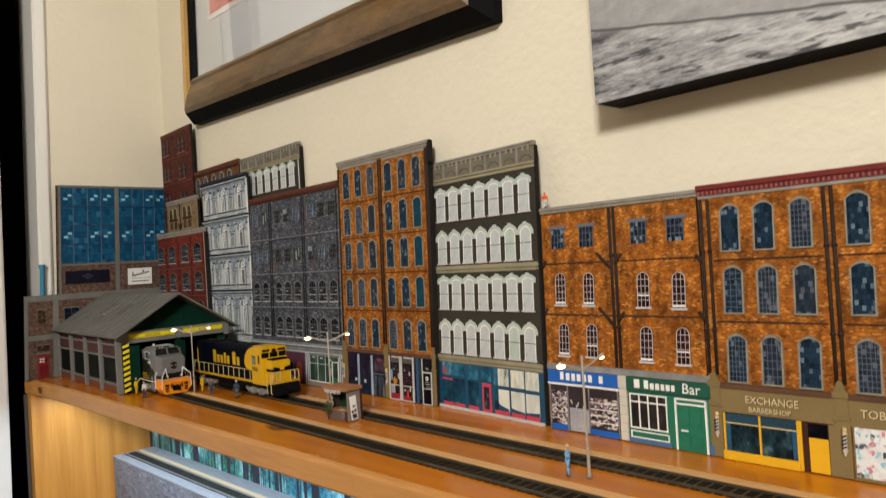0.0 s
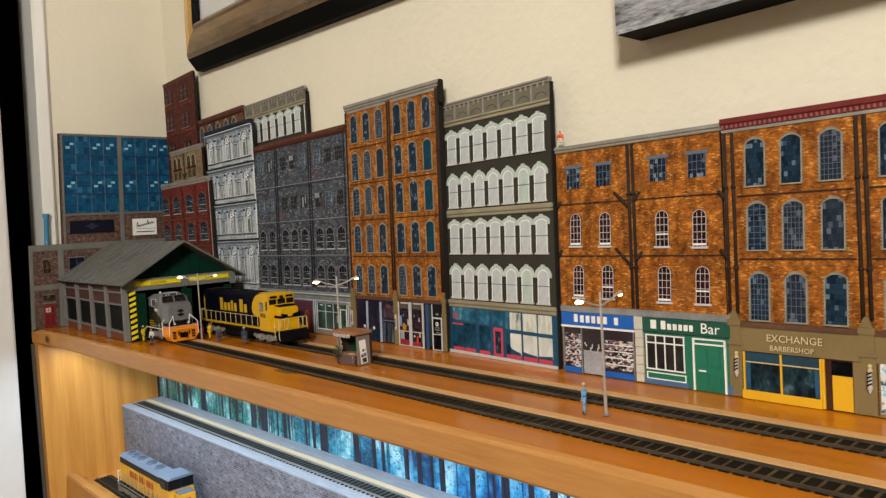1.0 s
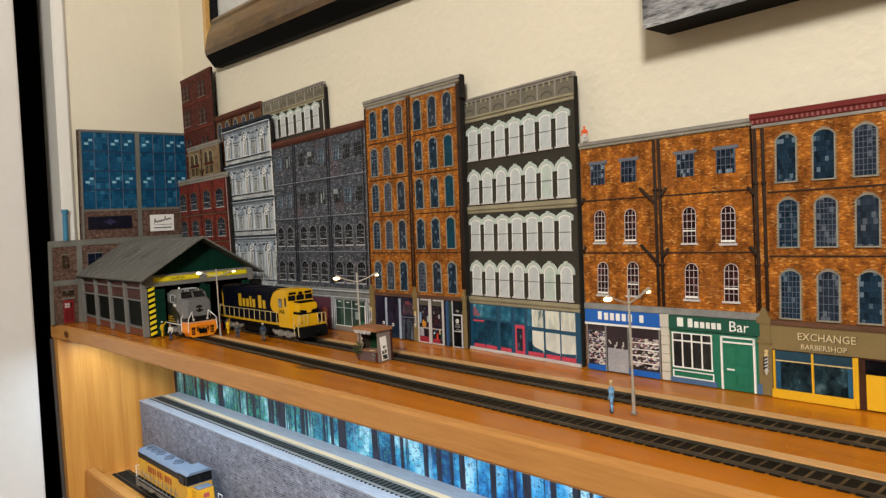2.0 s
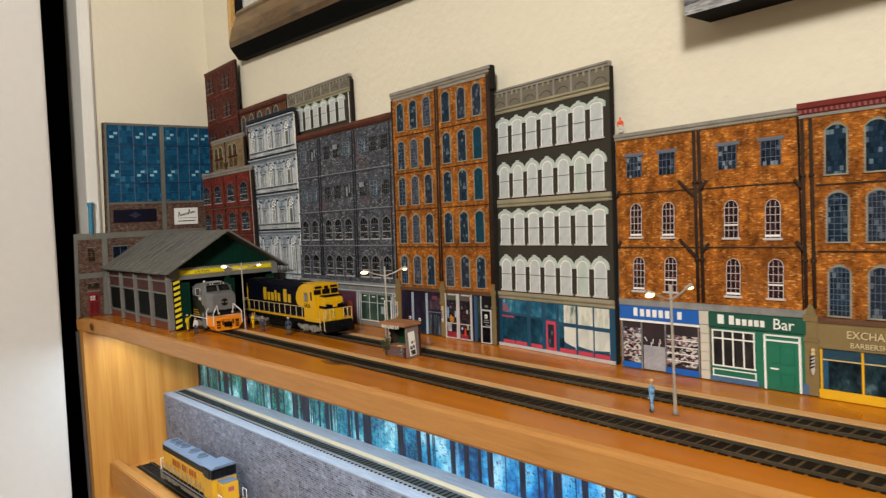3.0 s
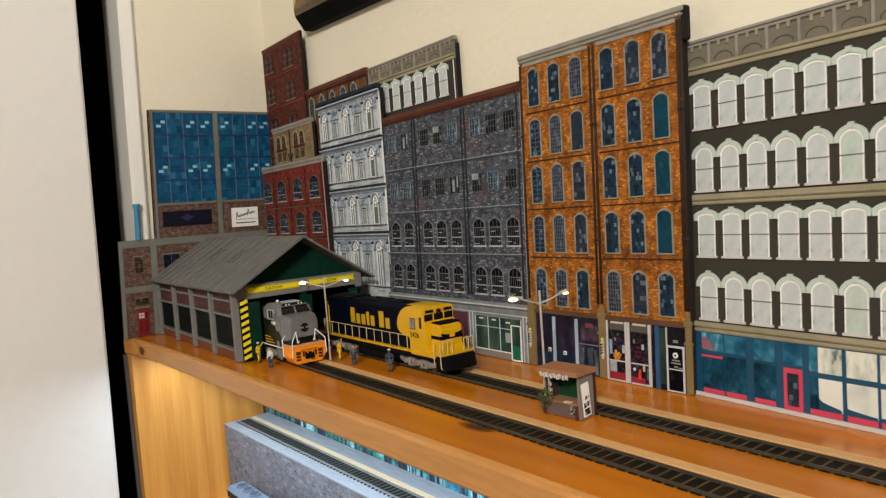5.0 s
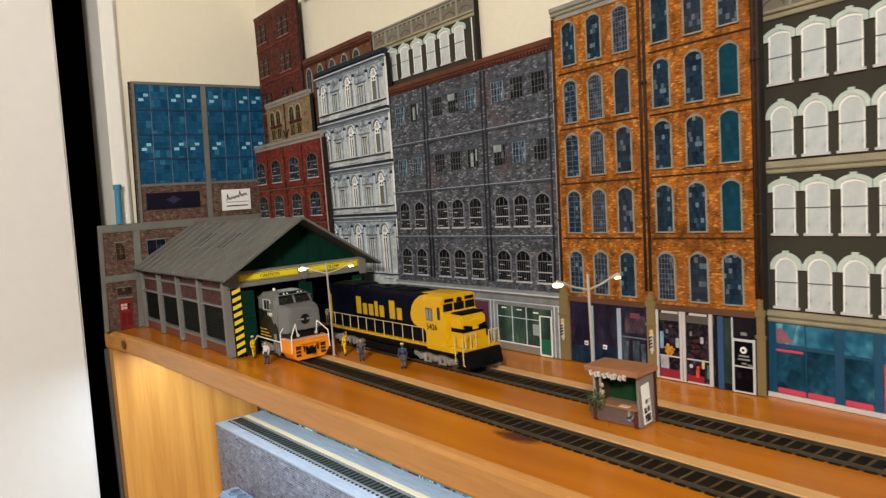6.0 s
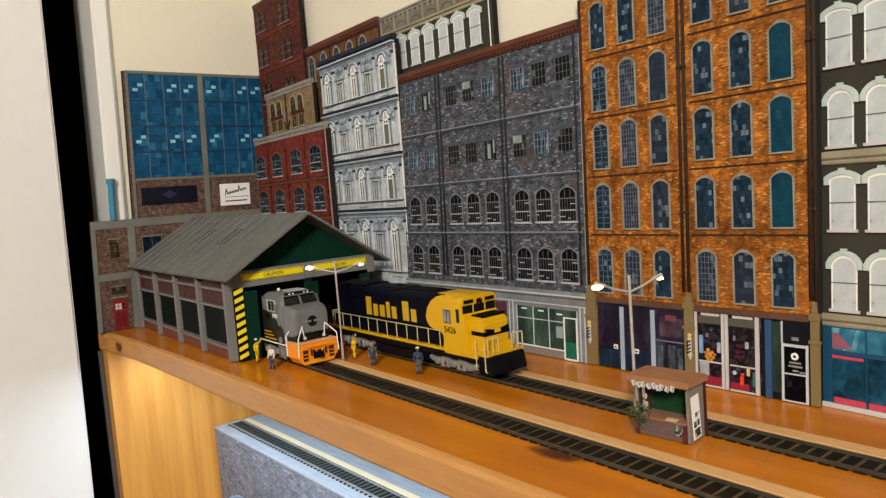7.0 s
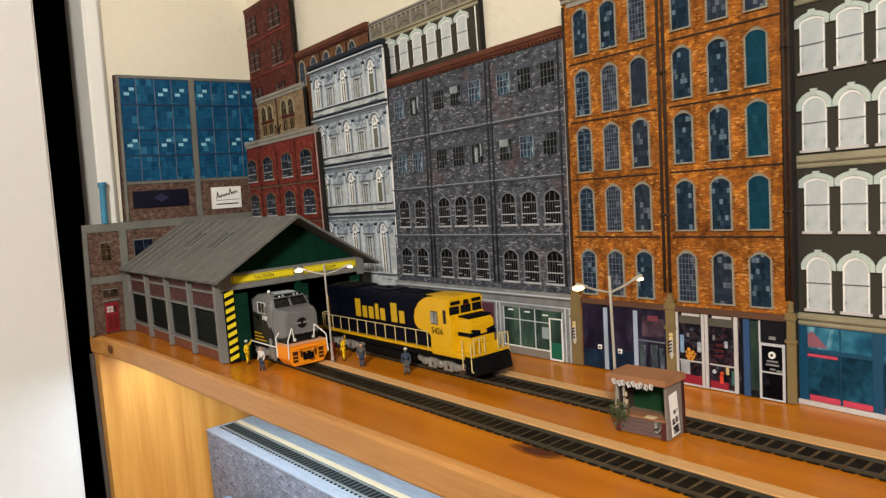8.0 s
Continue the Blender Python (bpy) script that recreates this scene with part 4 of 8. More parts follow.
slab("stall_riser", 0.1342, 0.1374, -0.0016, -0.0007, 0.0, 0.0065, PLINTHBLUE, f)
dr = slab("bar_door", 0.1118, 0.1318, -0.0012, -0.0007, 0.0, 0.0305, GREENL, f, "jade green panelled door")
for x in (0.1105, 0.1322):
    slab("door_post", x, x + 0.0012, -0.0019, -0.0007, 0.0, 0.0345, WHITEP, dr)
for z in (0.0305, 0.0337):
    slab("door_head", 0.1105, 0.1334, -0.0019, -0.0007, z, z + 0.001, WHITEP, dr)
for x in (0.114, 0.1225):
    for z0, z1 in ((0.003, 0.0105), (0.0165, 0.0285)):
        slab("door_panel", x, x + 0.0068, -0.0016, -0.0012, z0, z1, GREENL, dr, bevel=0.0002)
slab("letterbox", 0.1145, 0.1195, -0.0018, -0.0012, 0.0128, 0.0138, WHITEP, dr)


SASHLINE = plain("grey_sash_line_print", (0.13, 0.14, 0.15), 0.6)


def hooded(f, x, z, round_top, green=False):
    """A white sash with a pale green hood mould, keystone and sill."""
    w, h = 0.0127, 0.0279
    rise = 0.005 if round_top else 0.0018
    ob = window(f, x, z, w, h, rise, GREENBLIND if green else BLIND, (1, 2, 0.0006), SASHLINE, None, 0, OFFWHITE, ring=False)

    def hood(b):
        o = arch(w, h, rise, grow=0.0026)
        i = arch(w, h, rise, grow=0.0001)
        o[0], o[-1] = (o[0][0], h - rise - (0.002 if round_top else 0.003)), (o[-1][0], h - rise - (0.002 if round_top else 0.003))
        i[0], i[-1] = (i[0][0], o[0][1]), (i[-1][0], o[0][1])
        ribbon(b, o, i, -0.0012, 0)
        prism(b, [(-0.0012, h + 0.0008), (-0.0016, h + 0.0036), (0.0016, h + 0.0036), (0.0012, h + 0.0008)], -0.0016, 0)
    put("hood", shared(("hood", round_top), hood, MINT), ob)
    put("sash_frame", shared(("hood_frame", round_top), lambda b: ribbon(b, arch(w, h, rise), arch(w, h - 0.0006, rise, grow=-0.0007), -0.0007, -0.0004), WHITEP), ob)
    return ob


def lattice_cornice(f, w, z0, z1, n):
    """A deep buff cornice: framed panels with brackets between two mouldings."""
    slab("frieze", 0, w, -0.0008, 0, z0 + 0.0053, z1 - 0.0035, FRIEZE, f)
    cornice(f, w, z1 - 0.0035, z1, GREYCORNICE, 0.0022)
    slab("lower_moulding", 0, w, -0.0012, 0, z0, z0 + 0.003, BUFF, f, bevel=0.0004)
    slab("lower_moulding", 0, w, -0.0022, 0, z0 + 0.0031, z0 + 0.0052, BUFF, f, bevel=0.0004)
    for i in range(n):
        a, b = w * i / n, w * (i + 1) / n
        slab("bracket", a + 0.0001, a + 0.0018, -0.0019, -0.0008, z0 + 0.0054, z1 - 0.0036, GREYCORNICE, f)
        bm = bmesh.new()
        mid, pw, ph = (a + b) / 2 + 0.0007, (b - a) * 0.3, (z1 - z0) * 0.12
        zc = z0 + 0.0045 + (z1 - z0) * 0.2
        ring = [(math.cos(k * math.pi / 6), math.sin(k * math.pi / 6)) for k in range(12)]
        pts = arch((b - a) * 0.64, ph * 1.75, ph * 1.1, 10)
        low = zc - ph * 0.85
        ribbon(bm, [(mid + x, low + z) for x, z in pts], [(mid + x * 0.93, low + z * 0.86) for x, z in pts], -0.0010, -0.0008)
        box(bm, a + 0.0022, b - 0.0008, -0.0010, -0.0008, zc - ph * 1.75, zc - ph * 1.35)
        box(bm, a + 0.0020, b - 0.0002, -0.0010, -0.0008, z1 - 0.0046, z1 - 0.0036)
        part("frieze_panel", bm, BUFFDARK, f)
        for k in (0.36, 0.68):
            slab("dentil", a + (b - a) * k, a + (b - a) * k + 0.0018, -0.0015, -0.0008, z1 - 0.0068, z1 - 0.0036, BUFF, f)


# olive grey block with white arched windows
f = facade("grey_hotel_building", "flat dark olive model building with rows of white hooded windows", -0.5150, -0.3770, 0.229, 0.4545, DRAB, pose(-0.5150, 0.4545, 0.0006, 0, 0, -3.7) @ pose(0, 0, 0, -2.4), 0.0045)
lattice_cornice(f, 0.138, 0.2105, 0.2325, 7)
for c in range(7):
    for r, z in enumerate((0.1754, 0.1350, 0.0924, 0.0514)):
        hooded(f, 0.0132 + 0.0185 * c, z, r % 2 == 1, (r, c) in ((1, 5), (3, 5)))
slab("string_course", 0, 0.138, -0.0012, 0, 0.1258, 0.1284, BUFF, f, bevel=0.0005)
slab("string_course", 0, 0.138, -0.002, 0, 0.1285, 0.1326, BUFF, f, bevel=0.0006)
slab("fascia", 0, 0.138, -0.0014, 0, 0.0425, 0.0455, BUFF, f, bevel=0.0006)
slab("fascia", 0, 0.138, -0.0024, 0, 0.0456, 0.0492, BUFF, f, bevel=0.0006)
slab("edge_pilaster", 0.1345, 0.1376, -0.0008, 0, 0.0494, 0.21, DRAB, f)
slab("shopfront", 0.0016, 0.1376, -0.0005, 0, 0.0, 0.0424, TEALPAINT, f, "dark teal shopfront with red panels")
slab("white_plinth", 0.0, 0.1376, -0.0016, -0.0004, -0.0004, 0.0022, OFFWHITE, f)
for x0, x1, z0, z1, m2 in ((0.0067, 0.0229, 0.0304, 0.0418, STREETGLASS), (0.0067, 0.0229, 0.0050, 0.0281, DUSKGLASS), (0.0239, 0.0385, 0.0304, 0.0418, STREETGLASS), (0.0239, 0.0385, 0.0050, 0.0281, DUSKGLASS),
                           (0.0438, 0.0580, 0.0291, 0.0418, STREETGLASS), (0.0438, 0.0580, 0.0050, 0.0275, DUSKGLASS), (0.0630, 0.0746, 0.0293, 0.0418, STREETGLASS),
                           (0.0788, 0.0836, 0.0061, 0.0243, DUSKGLASS), (0.0788, 0.0836, 0.0275, 0.0418, STREETGLASS), (0.0840, 0.0970, 0.0061, 0.0240, CREAMGLASS), (0.0840, 0.0970, 0.0272, 0.0418, TERRACE),
                           (0.0996, 0.1154, 0.0061, 0.0238, CREAMGLASS), (0.0996, 0.1154, 0.0270, 0.0418, TERRACE), (0.1172, 0.1323, 0.0061, 0.0236, CREAMGLASS), (0.1172, 0.1323, 0.0268, 0.0418, TERRACE)):
    slab("shop_pane", x0, x1, -0.0009, -0.0005, z0, z1, m2, f)
for x0, x1 in ((0.0072, 0.0229), (0.0242, 0.0385), (0.0441, 0.0577), (0.0788, 0.0970), (0.0996, 0.1154), (0.1172, 0.1323)):
    slab("red_panel", x0, x1, -0.0011, -0.0005, 0.0024, 0.0058, ROSE, f, bevel=0.0002)
slab("red_strip", 0.0067, 0.0221, -0.0013, -0.0009, 0.0261, 0.0276, ROSE, f)
bm = bmesh.new()
prism(bm, [(0.0070, 0.0311), (0.0070, 0.0382), (0.0093, 0.0396), (0.0124, 0.0368), (0.0170, 0.0315)], -0.0011, -0.0009)
part("parasol_print", bm, plain("faded_pink_print", (0.24, 0.09, 0.12), 0.5, var=0.3), f)
bm = bmesh.new()
prism(bm, [(0.0840, 0.0062), (0.0840, 0.0125), (0.0860, 0.0107), (0.0894, 0.0097), (0.0963, 0.0079), (0.0968, 0.0062)], -0.0011, -0.0009)
prism(bm, [(0.0996, 0.0062), (0.0996, 0.0097), (0.1030, 0.0090), (0.1092, 0.0082), (0.1154, 0.0075), (0.1154, 0.0062)], -0.0011, -0.0009)
prism(bm, [(0.1172, 0.0062), (0.1172, 0.0079), (0.1246, 0.0084), (0.1323, 0.0090), (0.1323, 0.0062)], -0.0011, -0.0009)
part("street_silhouette", bm, TEALPAINT, f)
dr = slab("shop_door", 0.0631, 0.0746, -0.0011, -0.0005, 0.0000, 0.0272, ROSE, f, "rose red door with a long pane")
slab("door_pane", 0.0655, 0.0723, -0.0014, -0.0011, 0.0050, 0.0243, GREYGLASS, dr)

# tall orange brick block
f = facade("tall_brick_building", "tall flat orange brick model building with two shops below", -0.6665, -0.5137, 0.249, 0.4495, ORANGE, pose(-0.6665, 0.4495, 0.0006) @ pose(0, 0, 0, -1.3))
cornice(f, 0.1555, 0.2485, 0.2548, GREYCORNICE, 0.0024, 62, BUFF, 0.001)
slab("cornice_end", 0.1528, 0.1568, -0.002, 0.004, 0.233, 0.2549, BOARD, f, bevel=0.0008)
for b, xs, span in ((0, (0.0155, 0.0379, 0.0603), (0.004, 0.072)), (1, (0.0903, 0.1131, 0.1353), (0.081, 0.148))):
    brick_bay(f, xs, (0.2125, 0.1724, 0.1344, 0.0944, 0.0514), (0.2075, 0.1685, 0.1295, 0.0905), STY_T if b == 0 else STY_R, span)
    slab("cornice_base", span[0], span[1], -0.0008, 0, 0.2455, 0.2484, GREYCORNICE, f)
for x in (0.0008, 0.0746, 0.0782, 0.1496, 0.1521):
    drainpipe(f, x, 0.056, 0.247, 0.0010)
for x0, x1 in ((-0.0028, 0.0065), (0.0742, 0.0815), (0.1488, 0.1538)):
    pilaster(f, x0, x1, 0.0495)
barber_pole(f, 0.0012, 0.0145)
barber_pole(f, 0.0787, 0.0145)
slab("fascia_moulding", 0.0068, 0.0738, -0.0015, 0, 0.0445, 0.048, plain("umber_moulding_print", (0.1, 0.05, 0.03)), f)
slab("fascia_moulding", 0.0818, 0.1484, -0.0015, 0, 0.0445, 0.048, plain("umber_moulding_print", (0.1, 0.05, 0.03)), f)
wn = slab("shop_window", 0.0074, 0.0737, -0.0005, 0, 0.0004, 0.0443, PURPLE, f, "dark plum shop window with pale bars")
for x in (0.0262, 0.0502):
    slab("window_bar", x, x + 0.0030, -0.0012, -0.0005, 0.0004, 0.0425, LILAC, wn)
DEEPBLUE = display_print("deep_blue_display_print", [(0.3, (0.003, 0.008, 0.02)), (0.5, (0.009, 0.022, 0.045)), (0.66, (0.014, 0.042, 0.09)), (0.8, (0.09, 0.13, 0.18))], 300, (1, 1, 0.5), cells=0.2)
for x, w, h in ((0.0076, 0.0186, 0.012), (0.0293, 0.0208, 0.014)):
    slab("display", x, x + w, -0.00065, -0.0005, 0.0006, 0.0006 + h, DEEPBLUE, wn)
slab("window_glow", 0.0565, 0.0728, -0.0007, -0.0005, 0.0265, 0.0385, display_print("dim_mauve_print", [(0.3, (0.012, 0.008, 0.014)), (0.5, (0.05, 0.03, 0.045)), (0.66, (0.11, 0.07, 0.09)), (0.8, (0.2, 0.16, 0.19))], 200, (1, 1, 0.6), cells=0.2), wn)
slab("sign_bar", 0.0610, 0.0685, -0.0009, -0.0005, 0.0368, 0.0402, plain("dull_pink_sign_print", (0.16, 0.04, 0.06), 0.5), wn)
slab("window_shelf", 0.0534, 0.0735, -0.0009, -0.0005, 0.0232, 0.0241, MULLDARK, wn)
for x, w, h in ((0.0545, 0.0042, 0.0205), (0.0625, 0.0052, 0.0215), (0.0690, 0.0036, 0.0200)):
    slab("display_stand", x, x + w, -0.0008, -0.0005, 0.001, h, display_print("grey_display_print", [(0.3, (0.01, 0.014, 0.02)), (0.5, (0.06, 0.08, 0.1)), (0.66, (0.16, 0.19, 0.21)), (0.8, (0.3, 0.33, 0.34))], 260, (1, 1, 0.4), cells=0.2), wn)
for x, z in ((0.0205, 0.0137), (0.0372, 0.0127)):
    nb = slab("notice", x, x + 0.0032, -0.0009, -0.0005, z, z + 0.0030, WHITEP, wn)
    slab("notice_print", x + 0.0007, x + 0.0024, -0.0011, -0.0009, z + 0.0008, z + 0.0018, BLACKLOCO, nb)
wn = slab("shop_window", 0.0818, 0.1225, -0.0005, 0, 0.0004, 0.0443, TOYS, f, "toy shop window crowded with goods behind white frames")
slab("blind_print", 0.0838, 0.1222, -0.0007, -0.0005, 0.0378, 0.0424, plain("stone_blind_print", (0.085, 0.078, 0.062), 0.6, var=0.2), wn)
for x, w in ((0.0817, 0.0013), (0.0987, 0.0017), (0.1010, 0.0017), (0.1190, 0.0022)):
    slab("window_bar", x, x + w, -0.0014, -0.0005, 0.0, 0.0443, OFFWHITE, wn)
for x0, x1 in ((0.0838, 0.0984), (0.1037, 0.1185)):
    slab("window_bar", x0, x1, -0.0012, -0.0005, 0.0146, 0.0154, OFFWHITE, wn)
    slab("window_bar", x0 + 0.002, x1 - 0.001, -0.0012, -0.0005, 0.0426, 0.0440, OFFWHITE, wn)
    slab("window_bar", x0, x1, -0.0012, -0.0005, 0.0, 0.0010, OFFWHITE, wn)
CRIMSON = plain("crimson_print", (0.25, 0.012, 0.03), 0.45)
slab("red_panel", 0.0838, 0.0984, -0.0009, -0.0005, 0.0011, 0.0064, CRIMSON, wn)
slab("red_panel", 0.1037, 0.1150, -0.0009, -0.0005, 0.0011, 0.0052, CRIMSON, wn)
for x, z, w, h, m2 in ((0.0840, 0.0066, 0.0064, 0.0078, plain("pale_goods_print", (0.36, 0.37, 0.4), 0.5, var=0.4, scale=500)), (0.0840, 0.0195, 0.0028, 0.011, plain("sky_goods_print", (0.2, 0.32, 0.48), 0.5, var=0.4, scale=500)),
                       (0.0955, 0.021, 0.0026, 0.0062, WHITESTONE), (0.1128, 0.0255, 0.0022, 0.0042, WHITESTONE), (0.1170, 0.0045, 0.0014, 0.0085, plain("teal_goods_print", (0.05, 0.16, 0.14), 0.5, var=0.4, scale=500)),
                       (0.1056, 0.0295, 0.0016, 0.0030, LIGHTSTONE), (0.0885, 0.0295, 0.0018, 0.0026, LIGHTSTONE), (0.1135, 0.0100, 0.0020, 0.0055, GOLDP)):
    slab("shop_item", x, x + w, -0.0010, -0.0005, z, z + h, m2, wn, bevel=0.0003)
for i in range(3):
    slab("red_item", 0.1062 + 0.0006 * i, 0.1118 + 0.0008 * i, -0.0008, -0.0005, 0.0195 + 0.0032 * i, 0.0211 + 0.0032 * i, plain("dark_red_goods_print", (0.065, 0.012, 0.016), 0.5, var=0.4, scale=600), wn)
bm = bmesh.new()
for x, z, r in ((0.0905, 0.0190, 0.0019), (0.0898, 0.0218, 0.0013), (0.0924, 0.0206, 0.0012), (0.0886, 0.0180, 0.0011), (0.0930, 0.0178, 0.0011), (0.0896, 0.0164, 0.0011), (0.0918, 0.0160, 0.0010), (0.0880, 0.0202, 0.0008), (0.0941, 0.0196, 0.0008)):
    ball(bm, (x, -0.0008, z), r, 1, 0.3, 1)
part("orange_toy", bm, plain("orange_toy_print", (0.5, 0.21, 0.025), 0.5, var=0.4, scale=900), wn)
bm = bmesh.new()
for x, z, r in ((0.1062, 0.0108, 0.0013),):
    ball(bm, (x, -0.0008, z), r, 1, 0.3, 1)
part("round_item", bm, WHITESTONE, wn)
bm = bmesh.new()
box(bm, 0.1098, 0.1118, -0.0012, -0.0006, 0.0042, 0.0092)
ball(bm, (0.1110, -0.0009, 0.0104), 0.0011, 1, 0.3, 1)
part("red_toy", bm, plain("scarlet_toy_print", (0.6, 0.06, 0.03), 0.5, var=0.3, scale=600), wn)
slab("doorway", 0.1226, 0.1487, -0.0005, 0, 0.0, 0.0443, plain("dark_doorway_print", (0.009, 0.009, 0.012), 0.5, var=0.4), f)
slab("blue_post", 0.1246, 0.1282, -0.0012, -0.0005, 0.0, 0.0438, plain("slate_blue_post_print", (0.03, 0.07, 0.16), 0.5), f)
slab("side_pane", 0.1286, 0.1335, -0.0008, -0.0005, 0.004, 0.043, GREENWIN, f)
dr = slab("shop_door", 0.1350, 0.1470, -0.0009, -0.0005, 0.0, 0.0312, BLACKGLASS, f, "dark glazed door in a pale frame")
for x in (0.1338, 0.1466):
    slab("door_post", x, x + 0.0012, -0.0014, -0.0005, 0.0, 0.0318, MULL, dr)
slab("door_post", 0.1336, 0.1343, -0.0013, -0.0005, 0.0319, 0.0438, MULL, dr)
for z in (0.0302, 0.0150, 0.0):
    slab("door_rail", 0.1351, 0.1465, -0.0013, -0.0005, z, z + (0.0014 if z > 0.02 else 0.0008), MULL, dr)
bm = bmesh.new()
rod(bm, (0.1408, -0.0013, 0.0252), (0.1408, -0.0009, 0.0252), 0.0020, n=16)
bd = part("door_badge", bm, WHITEP, dr)
bm = bmesh.new()
rod(bm, (0.1408, -0.0015, 0.0252), (0.1408, -0.0013, 0.0252), 0.0008, n=10)
part("badge_centre", bm, BLACKLOCO, bd)
for x, w, z in ((0.1378, 0.0062, 0.0212), (0.1372, 0.0074, 0.0192), (0.1395, 0.0030, 0.0168), (0.1432, 0.0030, 0.0162)):
    slab("door_notice", x, x + w, -0.0011, -0.0009, z, z + 0.0010, LIGHTSTONE, dr)
slab("notice", 0.1392, 0.1428, -0.0011, -0.0005, 0.0338, 0.0356, LIGHTSTONE, f)

# charcoal stone block
f = facade("charcoal_stone_building", "flat charcoal stone model building with arched and square windows", -0.8835, -0.668, 0.2285, 0.4495, DARKSTONE, pose(-0.8835, 0.4495, 0.0006) @ pose(0, 0, 0, -1.3))
X0 = -0.886
cornice(f, 0.2155, 0.2275, 0.2355, BROWNCORNICE, 0.002, 60, OLDRED, 0.0016)
BARLINE = plain("bright_bar_print", (0.38, 0.385, 0.4), 0.5, var=0.4, scale=600)
DEADGLASS = printed_glass("broken_black_pane_print", (0.001, 0.001, 0.002), (0.002, 0.002, 0.003), (0.02, 0.016, 0.018), 0.0028, 0.93, joint=0.2)
DIMRING = plain("grey_stone_ring_print", (0.14, 0.145, 0.16), 0.6, var=0.4, scale=400)


def barred(f, x, z, w, h=0.0238, rise=0.0044, glass=DEADGLASS, ring=DIMRING, sill=BARLINE, kind=0, grow=0.0008):
    """A black arched window: thin grey uprights, a transom, one bright rail and short broken rails."""
    ob = window(f, x, z, w, h, rise, glass, None, None, ring, grow, sill)

    def uprights(b):
        for i in range(1, 6):
            u = -w / 2 + w * i / 6
            box(b, u - 0.0001, u + 0.0001, -0.0006, -0.0004, 0.0, h * 0.66)
        for i in (1, 2):
            u = -w / 2 + w * i / 3
            box(b, u - 0.00015, u + 0.00015, -0.0006, -0.0004, h * 0.7, h - rise * 0.35)
        for q in (-1, 1):
            box(b, q * (w / 2 - 0.0002) - 0.0002, q * (w / 2 - 0.0002) + 0.0002, -0.0007, -0.0004, 0.0, h * 0.8)
        box(b, -w / 2, w / 2, -0.0008, -0.0004, h * 0.665, h * 0.70)

    def rails(b):
        box(b, -w / 2, w / 2, -0.0009, -0.0004, h * 0.315, h * 0.345)
        bits = (((0, 2, 0.13), (4, 6, 0.50), (3, 4, 0.08)), ((1, 3, 0.52), (4, 6, 0.16), (0, 1, 0.2)), ((0, 3, 0.06), (4, 6, 0.58), (5, 6, 0.19)))[kind]
        for a, c, s in bits:
            box(b, -w / 2 + w * a / 6, -w / 2 + w * c / 6, -0.0008, -0.0004, h * s, h * (s + 0.025))
    put("glazing_grid", shared(("barred", w, h), uprights, DIMBAR), ob)
    put("glazing_rail", shared(("rails", w, h, kind), rails, BARLINE), ob)
    put("keystone", shared(("key", w, h), lambda b: prism(b, [(-0.0009, h + 0.0002), (-0.0012, h + 0.002), (0.0012, h + 0.002), (0.0009, h + 0.0002)], -0.0013, 0), ring), ob)
    return ob


BROKEN = (("streak", "torn", "dark", "lit", "streak", "streak", "dark", "dark"), ("streak", "streak", "dark", "dark", "torn", "lit", "streak", "dark"))
for c, x in enumerate((-0.8675, -0.8433, -0.8090, -0.7866, -0.7632, -0.7303, -0.7082, -0.6850)):
    for r, z in enumerate((0.1985, 0.1492)):
        look_of = BROKEN[r][c]
        w = window(f, x - X0, z, 0.0140, 0.0158, 0, STREAKGLASS if look_of == "streak" else SOOTGLASS, (4, 3, 0.00028), ASHBAR if look_of == "streak" else UMBERBAR, None)
        put("lintel", shared("stone_lintel", lambda b: box(b, -0.0085, 0.0085, -0.0009, 0, 0.0160, 0.0185), SHADESTONE), w)
        if look_of == "lit":
            slab("lit_pane", -0.0068, 0.0022, -0.0006, -0.0003, 0.0100, 0.0156, SKYPANE, w)
        elif look_of == "torn":
            slab("lit_pane", -0.0030, 0.0004, -0.0006, -0.0003, 0.0010, 0.0125, SKYPANE, w)
            slab("lit_pane", 0.0032, 0.0050, -0.0006, -0.0003, 0.0055, 0.0152, SKYPANE, w)
    for z in (0.0998, 0.0563):
        barred(f, x - X0, z, 0.0150, kind=(c * 2 + (z > 0.08)) % 3)
for x in (-0.8298, -0.8250, -0.7497, -0.7450, -0.6750):
    drainpipe(f, x - X0, 0.055, 0.226, 0.0008, SOOTPIPE)
for z in (0.1785, 0.1338, 0.0915):
    slab("string_course", 0.001, 0.213, -0.0009, 0, z - 0.001, z + 0.0003, SHADESTONE, f)
    slab("string_course", 0.001, 0.213, -0.0012, 0, z + 0.0004, z + 0.0010, ASHBAR, f)
slab("edge_strip", 0.2157, 0.2165, -0.0010, 0.002, 0.0, 0.2265, plain("dusty_edge_print", (0.24, 0.22, 0.22), 0.6, var=0.3), f, "pale dusty edge of the print")
cornice(f, 0.2155, 0.0405, 0.0495, LIGHTSTONE, 0.0024)
slab("shop_surround", 0.001, 0.2145, -0.0008, 0, 0.0, 0.0404, LIGHTSTONE, f, "pale stone shop surround")
slab("ledge", -0.0003, 0.2158, -0.0032, -0.0012, 0.0462, 0.0472, PALESTONE, f)
slab("ledge", 0.0005, 0.215, -0.0016, -0.0008, 0.0388, 0.0396, PALESTONE, f)
for x in (0.001, 0.0665, 0.1365, 0.2085):
    for q in (0.0, 0.0042):
        slab("pilaster_edge", x + q, x + q + 0.0008, -0.0013, -0.0008, 0.0, 0.0387, PALESTONE, f)
